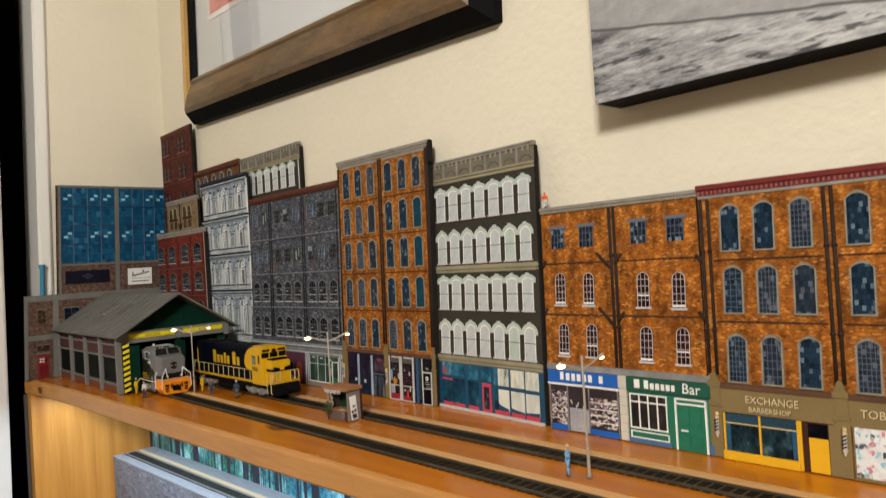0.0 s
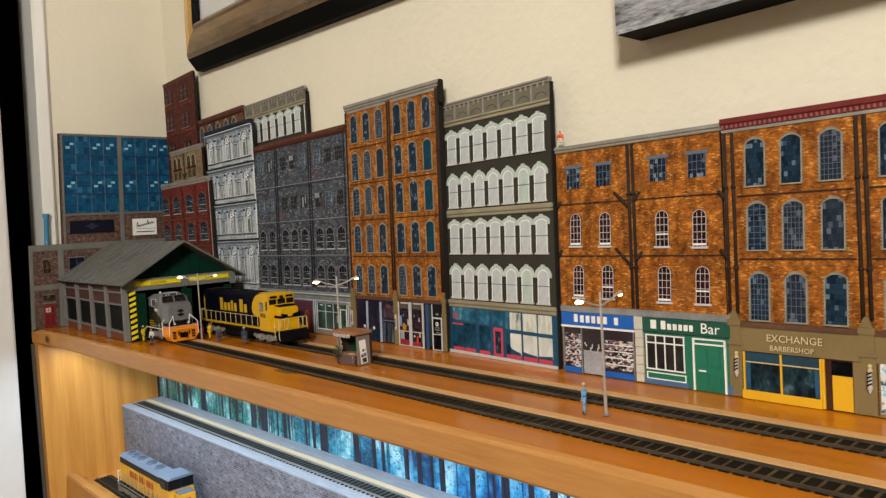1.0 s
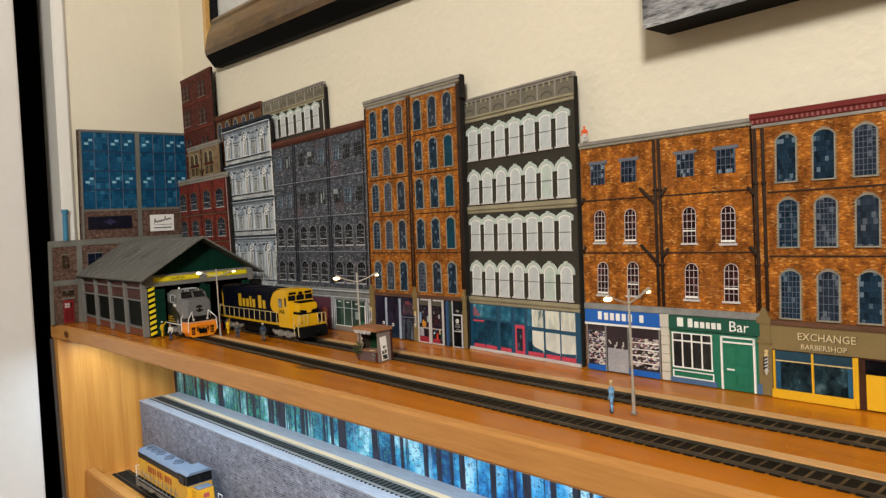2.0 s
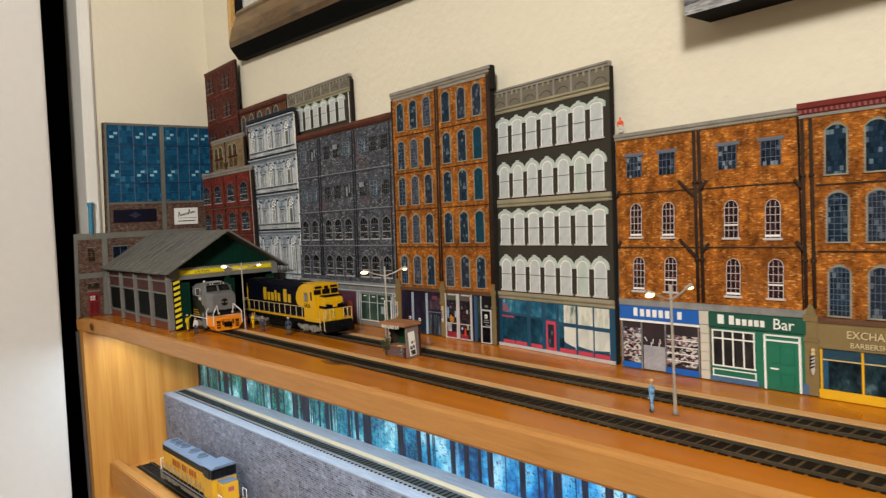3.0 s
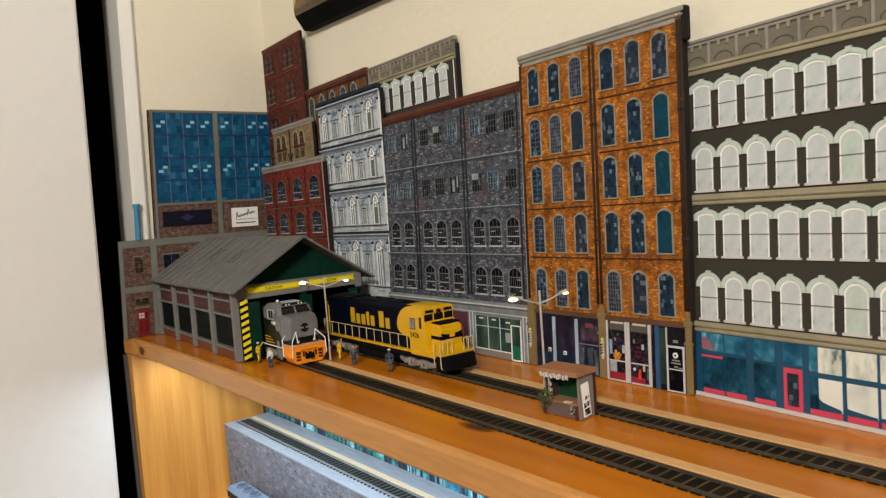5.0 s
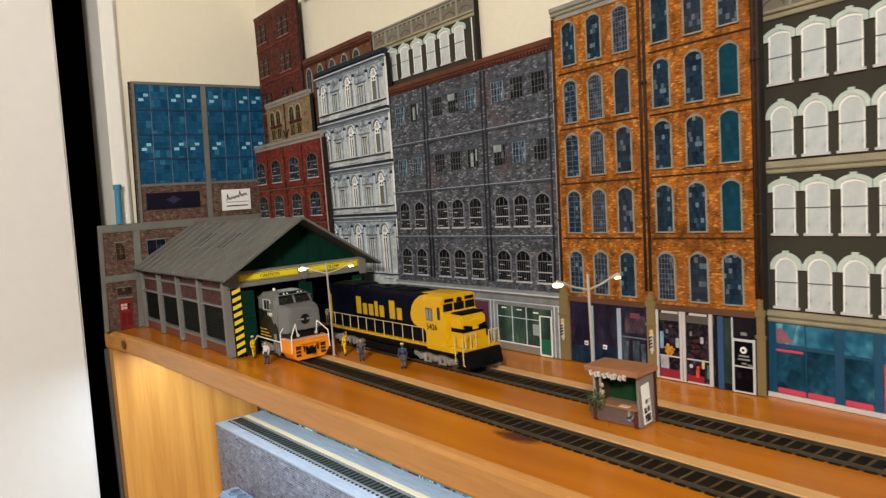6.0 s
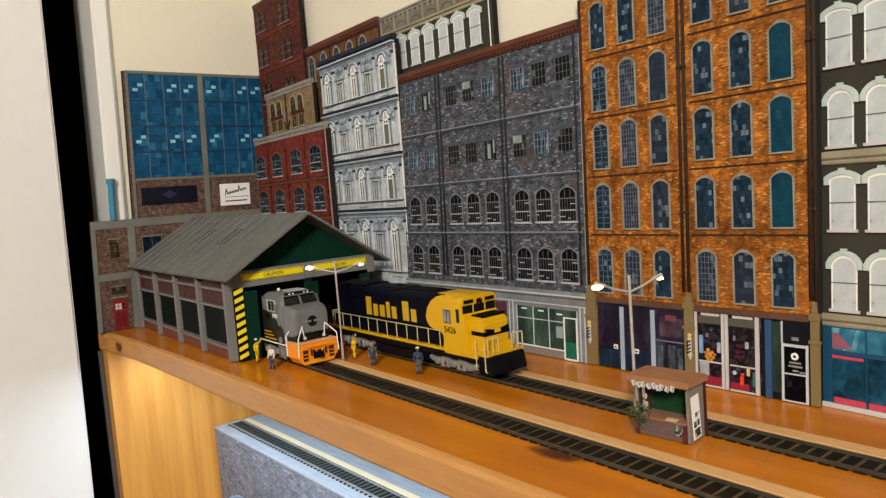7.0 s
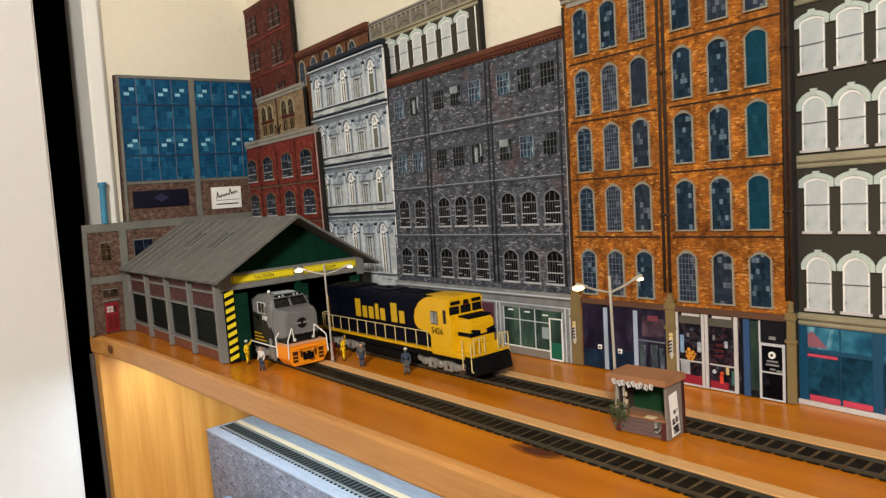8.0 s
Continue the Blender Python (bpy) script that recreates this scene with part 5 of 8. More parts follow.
wn = slab("shop_window", 0.0095, 0.064, -0.0012, -0.0008, 0.0015, 0.0355, CREAMGLASS, f, "bright cream shop window with a small black door")
bm = bmesh.new()
prism(bm, [(0.0085, 0.0265), (0.01, 0.0362), (0.0635, 0.0362), (0.0655, 0.0265)], -0.003, -0.0012)
part("awning", bm, WHITEP, wn, "plain white awning", bevel=0.0003)
bm = bmesh.new()
for x in (0.03, 0.0365, 0.0375, 0.044):
    box(bm, x, x + 0.0012, -0.0016, -0.0012, 0.0015, 0.021)
box(bm, 0.03, 0.0452, -0.0016, -0.0012, 0.02, 0.0214)
part("door_frame", bm, BLACKLOCO, wn)
wn = slab("shop_window", 0.071, 0.134, -0.0012, -0.0008, 0.0, 0.0375, MAUVE, f, "plum shopfront with arched glowing windows")
for x in (0.083, 0.1215):
    window(wn, x, 0.004, 0.011, 0.022, 0.0055, plain("amber_window_print", (0.55, 0.09, 0.02), 0.4, var=0.4, scale=300), (3, 4, 0.0005), plain("pink_bar_print", (0.4, 0.16, 0.14)), None).location.y = -0.0013
window(wn, 0.1025, 0.0005, 0.012, 0.026, 0.006, BLACKGLASS, (2, 4, 0.0004), MULLDARK, None).location.y = -0.0013
wn = slab("shop_window", 0.146, 0.2065, -0.0012, -0.0008, 0.0065, 0.036, GREENWIN, f, "green tinted office window with white frame")
for x in (0.1455, 0.163, 0.179, 0.2062):
    slab("window_bar", x, x + 0.0006, -0.0018, -0.0012, 0.0065, 0.036, PALESTONE, wn)
slab("window_sill", 0.1450, 0.1938, -0.0022, -0.0012, 0.0058, 0.0066, WHITEP, wn)
slab("ceiling_band", 0.1462, 0.2060, -0.0013, -0.0012, 0.0265, 0.0272, PALESTONE, wn)
for x, z in ((0.151, 0.0335), (0.1685, 0.033), (0.187, 0.032)):
    slab("ceiling_lamp_print", x, x + 0.0055, -0.0014, -0.0012, z, z + 0.0011, WHITEP, wn)
slab("notice", 0.186, 0.1925, -0.0014, -0.0012, 0.015, 0.0235, plain("pale_notice_print", (0.3, 0.36, 0.36)), wn)
slab("stall_riser", 0.1455, 0.194, -0.0016, -0.0008, 0.0, 0.0063, plain("warm_grey_riser_print", (0.22, 0.19, 0.16)), f)
dr = slab("shop_door", 0.1945, 0.2065, -0.0015, -0.0012, 0.0005, 0.0305, GREENWIN, f, "green glazed door in a white frame")
for x in (0.1938, 0.2056):
    slab("door_post", x, x + 0.0010, -0.0021, -0.0012, 0.0, 0.031, WHITEP, dr)
slab("door_rail", 0.1938, 0.2066, -0.0021, -0.0012, 0.0302, 0.031, WHITEP, dr)
slab("kick_pane", 0.1950, 0.2054, -0.0017, -0.0015, 0.0015, 0.013, GREENL, dr)
slab("door_rail", 0.1938, 0.2066, -0.0021, -0.0012, 0.0, 0.0012, WHITEP, dr)

# white stone block
STONEWHITE = bricks("white_ashlar_print", (0.36, 0.39, 0.41), (0.48, 0.51, 0.52), (0.62, 0.645, 0.64), (0.42, 0.45, 0.46), 0.03, 0.0042, 200, joint=0.25, fleck_at=0.95)
SPANDREL = display_print("carved_spandrel_print", [(0.32, (0.09, 0.115, 0.15)), (0.46, (0.22, 0.26, 0.31)), (0.56, (0.36, 0.4, 0.44)), (0.7, (0.5, 0.53, 0.55))], 330, (1, 1, 1.2), 0.6, 0.2)
LEDGEDARK = plain("blue_black_ledge_print", (0.022, 0.028, 0.04), 0.6, var=0.3, scale=200)
RINGSTONE = plain("blue_grey_ring_print", (0.15, 0.175, 0.215), 0.6, var=0.35, scale=300)
OLIVEBLIND = plain("olive_blind_print", (0.13, 0.13, 0.1), 0.6, var=0.15, scale=200)
f = facade("white_stone_building", "flat white stone classical model building with arched windows", -1.0225, -0.8805, 0.269, 0.4525, STONEWHITE)
cornice(f, 0.142, 0.2662, 0.2735, LEDGEDARK, 0.0032)
slab("cornice_edge", -0.0004, 0.1424, -0.0038, -0.0005, 0.2662, 0.2674, PALESTONE, f)
slab("frieze", 0, 0.142, -0.0006, 0, 0.2590, 0.2660, SPANDREL, f)
for i in range(36):
    put("modillion", shared("pale_modillion", lambda b: box(b, -0.0008, 0.0008, -0.0022, -0.0006, 0, 0.0018), RINGSTONE), f, (0.0025 + 0.0039 * i, 0, 0.2640))


def slit_window(f, x, z, h, wide=0.0062):
    """A pale casement seen as two dark slits under a dark lintel."""
    ob = put("window", shared(("casement", h, wide), lambda b: box(b, -wide / 2, wide / 2, -0.0006, 0, 0, h), STONEWHITE), f, (x, 0, z))
    put("pane", shared(("slit", h, wide), lambda b: box(b, -0.0007, 0.0007, -0.0008, -0.0006, 0.0005, h - 0.0004), OLIVEBLIND), ob, (-wide / 2 + 0.0012, 0, 0))
    put("pane", shared(("slit", h, wide), None, OLIVEBLIND), ob, (wide / 2 - 0.0012, 0, 0))
    put("lintel", shared(("slit_lintel", h, wide), lambda b: box(b, -wide / 2 - 0.0008, wide / 2 + 0.0008, -0.0011, 0, h, h + 0.0011), LEDGEDARK), ob)
    return ob


def arched_bay(f, x, z, h, blind):
    """A round-headed bay: blind or slits, a transom with two panes, a white tympanum and a dark ring."""
    w = 0.0098
    ob = put("window", shared(("bay", h), lambda b: prism(b, arch(w, h + 0.0125, w / 2 - 0.0003, 12), -0.0006, 0), WHITEP), f, (x, 0, z))
    if blind:
        put("pane", shared(("blind", h), lambda b: box(b, -0.0034, 0.0034, -0.0008, -0.0006, 0.0004, h), OLIVEBLIND), ob)
    else:
        for q in (-1, 1):
            put("pane", shared(("bay_slit", h), lambda b: box(b, -0.0009, 0.0009, -0.0008, -0.0006, 0.0004, h), OLIVEBLIND), ob, (q * 0.0020, 0, 0))
    for q in (-1, 1):
        put("pane", shared("transom_pane", lambda b: box(b, -0.0010, 0.0010, -0.0008, -0.0006, 0, 0.0022), LEDGEDARK), ob, (q * 0.0019, 0, h + 0.0012))
        put("column", shared(("bay_column", h), lambda b: box(b, -0.0006, 0.0006, -0.0015, 0, 0, h + 0.004), PALESTONE), ob, (q * 0.0057, 0, 0))
        put("column_shade", shared(("bay_shade", h), lambda b: box(b, -0.0006, 0.0006, -0.0008, 0, 0, h + 0.003), RINGSTONE), ob, (q * 0.0072, 0, 0))
        put("capital", shared("bay_capital", lambda b: box(b, -0.0014, 0.0014, -0.0017, 0, 0, 0.0012), LEDGEDARK), ob, (q * 0.0065, 0, h + 0.0035))
    for q, r in ((-0.0016, 0.0009), (0.0016, 0.0009), (0, 0.0012)):
        put("tracery", shared(("tracery", r), lambda b: ribbon(b, [(r * 1.4 * math.cos(a), r * 1.4 * math.sin(a)) for a in [k * math.pi / 5 for k in range(10)]], [(r * 0.8 * math.cos(a), r * 0.8 * math.sin(a)) for a in [k * math.pi / 5 for k in range(10)]], -0.0008, -0.0006, True), RINGSTONE), ob, (q, 0, h + (0.0066 if q else 0.0096)))
    put("hood_mould", shared(("bay_hood", h), lambda b: ribbon(b, arch(w, h + 0.0125, w / 2 - 0.0003, 12, grow=0.0022)[1:-1], arch(w, h + 0.0125, w / 2 - 0.0003, 12, grow=0.0006)[1:-1], -0.0013, 0), RINGSTONE), ob)
    put("hood_edge", shared(("bay_edge", h), lambda b: ribbon(b, arch(w, h + 0.0125, w / 2 - 0.0003, 12, grow=0.0029)[1:-1], arch(w, h + 0.0125, w / 2 - 0.0003, 12, grow=0.0023)[1:-1], -0.0016, 0), PALESTONE), ob)
    return ob


for k, zb in enumerate((0.2165, 0.165, 0.1135, 0.045)):
    more = 0.0 if k < 3 else 0.0165
    if k < 3:
        slab("ledge_shade", 0.0, 0.142, -0.0012, 0, zb - 0.0042, zb - 0.0018, RINGSTONE, f)
        slab("ledge", -0.0003, 0.1423, -0.0030, 0, zb - 0.0017, zb - 0.0003, PALESTONE, f)
        slab("ledge_line", -0.0003, 0.1423, -0.0036, 0, zb - 0.0002, zb + 0.0024, LEDGEDARK, f)
    slab("balustrade", 0.003, 0.139, -0.0018, 0, zb + 0.0088, zb + 0.0094, LEDGEDARK, f)
    slab("balustrade_cap", 0.003, 0.139, -0.0020, 0, zb + 0.0095, zb + 0.0102, PALESTONE, f)
    for x in (0.0155, 0.0685, 0.12):
        slab("balustrade_panel", x - 0.0075, x + 0.0075, -0.0008, 0, zb + 0.0040, zb + 0.0045, RINGSTONE, f)
        slab("balustrade_panel", x - 0.0075, x + 0.0075, -0.0008, 0, zb + 0.0076, zb + 0.0080, RINGSTONE, f)
    slab("spandrel", 0.001, 0.141, -0.0003, 0, zb + 0.0312 + more, zb + 0.0466 + more, SPANDREL, f)
    slab("frieze", 0.001, 0.141, -0.0008, 0, zb + 0.0452 + more, zb + 0.0460 + more, RINGSTONE, f)
    for x in (0.0155, 0.0685, 0.12):
        arched_bay(f, x, zb + 0.0106, 0.0186 + more, x > 0.1 and k < 3).location.y = -0.0003
    for x in (0.0405, 0.0940):
        slit_window(f, x, zb + 0.0106, 0.0172 + more)
        slab("pediment", x - 0.0105, x + 0.0105, -0.0012, 0, zb + 0.0318 + more, zb + 0.0326 + more, RINGSTONE, f)
        for q in (-1, 1):
            slab("pilaster_line", x + q * 0.0068 - 0.0004, x + q * 0.0068 + 0.0004, -0.0005, 0, zb + 0.0104, zb + 0.0312 + more, RINGSTONE, f)
            bm = bmesh.new()
            zt = zb + 0.0415 + more
            arc = [math.pi * (1 + i / 8) for i in range(9)]
            ribbon(bm, [(x + q * 0.0045 + 0.0034 * math.cos(a), zt + 0.0026 * math.sin(a)) for a in arc], [(x + q * 0.0045 + 0.0025 * math.cos(a), zt + 0.0014 * math.sin(a)) for a in arc], -0.0009, 0)
            part("garland", bm, RINGSTONE, f)
    for x in (0.003, 0.0285, 0.0545, 0.0805, 0.1065, 0.1385):
        slab("pilaster", x - 0.0012, x + 0.0012, -0.0010, 0, zb + 0.0104, zb + 0.0400 + more, PALESTONE, f)
        slab("pilaster_cap", x - 0.0020, x + 0.0020, -0.0014, 0, zb + 0.0401 + more, zb + 0.0425 + more, LEDGEDARK, f)
slab("edge_strip", 0.1412, 0.1420, -0.0012, 0.001, 0.0, 0.265, WHITEP, f, "white cut edge of the print")
slab("shop_surround", 0.001, 0.141, -0.0009, 0, 0.0, 0.0405, plain("dark_grey_shopfront_print", (0.08, 0.085, 0.09), 0.5, var=0.3), f, "dark grey shopfront with pictures in the window")
for x in (0.066, 0.103):
    slab("shop_window", x, x + 0.027, -0.0013, -0.0009, 0.004, 0.035, display_print("dim_picture_print", [(0.3, (0.02, 0.02, 0.02)), (0.55, (0.07, 0.06, 0.055)), (0.75, (0.3, 0.25, 0.22)), (0.9, (0.5, 0.45, 0.4))], 160), f)

# red brick block
f = facade("red_brick_building", "flat dark red brick model building with arched windows", -1.186, -1.003, 0.203, 0.444, REDBRICK)
cornice(f, 0.183, 0.202, 0.2098, GREYCORNICE, 0.002)
slab("edge_strip", 0.1812, 0.1822, -0.0008, 0, 0, 0.2015, plain("pale_pink_edge_print", (0.36, 0.26, 0.24), 0.6), f)
DEEPGLASS = printed_glass("blue_black_pane_print", (0.003, 0.004, 0.008), (0.008, 0.013, 0.028), (0.05, 0.07, 0.11), 0.003, 0.85, joint=0.3)
TANRING = plain("brown_stone_ring_print", (0.13, 0.08, 0.045), 0.6, var=0.4, scale=250)
for i, x in enumerate((0.0125, 0.0585, 0.109, 0.156)):
    for j, z in enumerate((0.1605, 0.1175, 0.0745)):
        barred(f, x, z, 0.0245, 0.0265, 0.0048, DEEPGLASS, TANRING, BARLINE, (i + j) % 3, 0.0013)
for x in (0.0345, 0.0838, 0.1325, 0.177):
    slab("brick_pier", x - 0.0012, x + 0.0012, -0.001, 0, 0.0, 0.2, OLDRED, f)
for z in (0.1525, 0.11):
    slab("string_course", 0, 0.18, -0.0013, 0, z - 0.0016, z - 0.0002, TANRING, f)
    slab("string_course", 0, 0.18, -0.0010, 0, z + 0.0000, z + 0.0016, OLDRED, f)

# tan stone block behind
UMBERGLASS = printed_glass("umber_pane_print", (0.012, 0.008, 0.006), (0.04, 0.026, 0.017), (0.12, 0.09, 0.06), 0.0035, 0.85, joint=0.4)
f = facade("tan_stone_building", "small tan stone model building with paired arched windows", -1.155, -1.035, 0.2555, 0.4502, TANSTONE, thick=0.004)
cornice(f, 0.12, 0.2535, 0.2605, GREYCORNICE, 0.0018)
for x in (0.017, 0.034, 0.0715, 0.089):
    window(f, x, 0.2315, 0.0125, 0.0165, 0.006, UMBERGLASS, (2, 2, 0.0006), OLIVE, BUFF, 0.0014)
    window(f, x, 0.2135, 0.0115, 0.0135, 0, UMBERGLASS, (2, 1, 0.001), OLIVE, None, 0, BUFF)
slab("window_apron", 0.0095, 0.042, -0.0005, 0, 0.2275, 0.231, OLDRED, f)
slab("window_apron", 0.064, 0.0965, -0.0005, 0, 0.2275, 0.231, OLDRED, f)
drainpipe(f, 0.053, 0.2, 0.2535, 0.0009)
bm = bmesh.new()
for q in (-1, 1):
    rod(bm, (0.053, -0.0008, 0.2125), (0.053 + q * 0.007, -0.0008, 0.222), 0.0009, n=6)
part("branch_pipe", bm, PIPE, f)

# brown brick block behind
f = facade("brown_brick_building", "flat brown brick model building with arched windows", -1.0835, -0.9135, 0.289, 0.4605, BROWNBRICK, thick=0.006)
cornice(f, 0.17, 0.2885, 0.2975, BROWNCORNICE, 0.002, 52, OLDRED, 0.0016)
for x in (0.0095, 0.0335, 0.0605, 0.0885, 0.1155, 0.1405):
    window(f, x, 0.258, 0.0115, 0.0275, 0.0055, GREYGLASS, (2, 4, 0.0005), MULLDARK, KEYSTONE, 0.0010)
for x in (0.021, 0.0755, 0.13):
    drainpipe(f, x, 0.2, 0.287, 0.0008)

# dark red tower in the corner
f = facade("red_brick_tower", "tall dark red brick model tower in the room corner", -1.183, -1.062, 0.373, 0.4572, OLDRED, thick=0.0032)
cornice(f, 0.121, 0.3695, 0.374, BROWNCORNICE, 0.001)
for z in (0.339, 0.297, 0.252, 0.21):
    for x in (0.012, 0.0265, 0.0735, 0.089):
        window(f, x, z - (0.003 if x > 0.05 else 0), 0.0115, 0.0245, 0.005, BLACKGLASS, (3, 3, 0.0006), DIMPANE, None, 0, DIMPANE, ring=False)
    slab("string_course", 0, 0.12, -0.0007, 0, z - 0.009, z - 0.007, REDBRICK, f)

# olive grey block behind
f = facade("grey_hotel_building", "flat dark olive model building rising behind the stone block", -0.9125, -0.757, 0.289, 0.4635, DRAB, thick=0.005)
lattice_cornice(f, 0.1555, 0.2745, 0.2955, 7)
for c in range(7):
    for z in (0.2435, 0.203):
        hooded(f, 0.0135 + 0.0207 * c - 0.0035, z, False)
slab("edge_line", 0.151, 0.1518, -0.0006, 0, 0.2, 0.274, WHITEP, f)

# ---- the office block on the end wall ----
END = -1.19
f = thing("office_building", "flat model office block with blue glass and brick ground floor", "model building", pose(END, 0.246, 0.0006, 0, 0, 90), "flat model buildings")
CONCRETE = plain("grey_concrete_print", (0.15, 0.148, 0.13), 0.65, var=0.2, scale=120)
slab("foam_board", 0.045, 0.2155, 0.0004, 0.0045, 0.0, 0.2895, BOARD, f)
slab("foam_board", 0.0, 0.0448, 0.0004, 0.0045, 0.0, 0.1235, BOARD, f)
slab("wall_face", 0.0455, 0.2155, 0, 0.0004, 0.0, 0.289, RUSTBRICK, f, "rust brick print")
slab("wall_face", 0.0, 0.0453, 0, 0.0004, 0.0, 0.1232, RUSTBRICK, f)
for x0, x1, z0, z1 in ((0.0475, 0.0505, 0.1236, 0.29), (0.1287, 0.1353, 0.1236, 0.288), (0.0506, 0.2155, 0.2865, 0.29), (0.0506, 0.2155, 0.1655, 0.1685),
                       (0.0, 0.2155, 0.1142, 0.1234), (0.0, 0.2155, 0.0565, 0.0645), (0.0, 0.005, 0.0, 0.1141), (0.038, 0.046, 0.0, 0.1141), (0.1265, 0.1375, 0.0, 0.1141)):
    slab("concrete_frame", x0, x1, -0.0016 if z1 - z0 > x1 - x0 else -0.0013, 0, z0, z1, CONCRETE, f, bevel=0.0003)
for bx, xs in ((0.0506, (0.0, 0.0175, 0.038, 0.0575, 0.0779)), (0.1355, (0.0, 0.0207, 0.0387, 0.0557, 0.0738))):
    for r in range(4):
        z0 = 0.1688 + 0.0294 * r
        for i in range(len(xs) - 1):
            p = slab("glass_panel", bx + xs[i] + 0.0003, bx + xs[i + 1] - 0.0003, -0.0005, 0, z0 + 0.0003, z0 + 0.029, TOWERGLASS, f)
            if r % 2 and i in (0, 2, 3):
                slab("lit_pane", bx + xs[i] + 0.004, bx + xs[i] + 0.0098, -0.0007, -0.0005, z0 + 0.010, z0 + 0.0135, PANESHINE, p)
                slab("lit_pane", bx + xs[i] + 0.0098, bx + xs[i] + 0.0152, -0.0007, -0.0005, z0 + 0.0155, z0 + 0.019, PANESHINE, p)
            slab("panel_line", bx + xs[i] + 0.0003, bx + xs[i + 1] - 0.0003, -0.0007, -0.0005, z0 + 0.0145, z0 + 0.0151, TEALPAINT, p)
        if r:
            slab("glazing_bar", bx, bx + xs[-1], -0.001, 0, z0 - 0.0011, z0 + 0.0006, NAVY, f)
    for x in xs[1:-1]:
        slab("glazing_bar", bx + x - 0.0004, bx + x + 0.0004, -0.0009, 0, 0.1686, 0.2864, MULLDARK, f)
sg = slab("dark_sign", 0.056, 0.119, -0.0018, 0, 0.138, 0.1575, plain("midnight_sign_print", (0.003, 0.003, 0.012), 0.4), f, "midnight blue sign board")
bm = bmesh.new()
prism(bm, [(0.078, 0.1485), (0.083, 0.1505), (0.0875, 0.1535), (0.092, 0.1505), (0.097, 0.1485), (0.092, 0.1465), (0.0875, 0.1435), (0.083, 0.1465)], -0.0021, -0.0018)
part("sign_emblem", bm, plain("violet_emblem_print", (0.02, 0.018, 0.06), 0.4), sg)
sg = slab("white_sign", 0.1475, 0.185, -0.0018, 0, 0.1305, 0.157, WHITEP, f, "white sign with black script")
bm = bmesh.new()
script = [(0.1535 + 0.00135 * i, 0.1425 + 0.0003 * i + (0.0, 0.0038, 0.0008, 0.0034)[i % 4] + (0.0045 if i in (1, 13) else 0)) for i in range(21)]
for a, c in zip(script, script[1:]):
    d = Vector((c[0] - a[0], c[1] - a[1])).normalized() * 0.00045
    prism(bm, [(a[0] - d.y, a[1] + d.x), (c[0] - d.y, c[1] + d.x), (c[0] + d.y, c[1] - d.x), (a[0] + d.y, a[1] - d.x)], -0.002, -0.0018)
box(bm, 0.153, 0.181, -0.002, -0.0018, 0.1352, 0.1366)
box(bm, 0.153, 0.183, -0.002, -0.0018, 0.1405, 0.1411)
part("sign_bar", bm, BLACKLOCO, sg)
window(f, 0.0235, 0.082, 0.0105, 0.020, 0, UMBERGLASS, (2, 3, 0.0005), TANRING, CONCRETE, 0.0012)
window(f, 0.0645, 0.082, 0.022, 0.020, 0, DEEPGLASS, (2, 1, 0.0006), MULLDARK, CONCRETE, 0.0012)
window(f, 0.0245, 0.0405, 0.015, 0.0085, 0, UMBERGLASS, None, None, CONCRETE, 0.001)
dr = slab("red_door", 0.0175, 0.0315, -0.0009, 0, 0.0012, 0.0345, plain("red_door_print", (0.2, 0.01, 0.014), 0.4, var=0.15), f, "dark red door with small white panes")
for i in range(3):
    for z in (0.0235, 0.0272):
        slab("door_pane", 0.0193 + 0.0036 * i, 0.0222 + 0.0036 * i, -0.0012, -0.0009, z, z + 0.0029, OFFWHITE if i < 2 else UMBERGLASS, dr)
for x0, x1, z0, z1 in ((0.0190, 0.0240, 0.004, 0.0205), (0.0252, 0.0302, 0.004, 0.0205)):
    slab("door_panel", x0, x1, -0.0013, -0.0009, z0, z1, plain("deep_red_panel_print", (0.12, 0.006, 0.01), 0.4), dr)
slab("door_head", 0.0155, 0.033, -0.0016, 0, 0.0361, 0.038, CONCRETE, f)
bm = bmesh.new()
rod(bm, (0.0245, 0.0, 0.1236), (0.0245, 0.0, 0.164), 0.0036, n=16)
rod(bm, (0.0245, 0.0, 0.164), (0.0245, 0.0, 0.1695), 0.0046, n=16)
part("chimney", bm, plain("blue_tube_plastic", (0.04, 0.2, 0.33), 0.35, var=0.1), f, "blue tube chimney", smooth=False)

# ---- the engine shed ----
shed = thing("engine_shed", "grey roofed model engine shed with open green doors", "model shed", pose(0, 0, 0.0006))
SKYLIGHT = plain("smoky_skylight_plastic", (0.075, 0.075, 0.07), 0.22, var=0.3, scale=90, coat=0.3)
POSTS = (-1.182, -1.112, -1.044, -0.978, -0.9115)
SIGNINK = plain("dark_brown_sign_ink", (0.06, 0.035, 0.008), 0.5)
GREENCELL = plain("lime_green_plastic", (0.04, 0.11, 0.03), 0.5, var=0.4, scale=300)
YL, YR, EAVE, RIDGE_Y, RIDGE_Z = 0.288, 0.426, 0.068, 0.357, 0.1165
for i, x in enumerate(POSTS):
    slab("post", x - 0.003, x + 0.003, YL - 0.0035, YL + 0.004, 0, EAVE - 0.001, SHEDPOST, shed, bevel=0.0005)
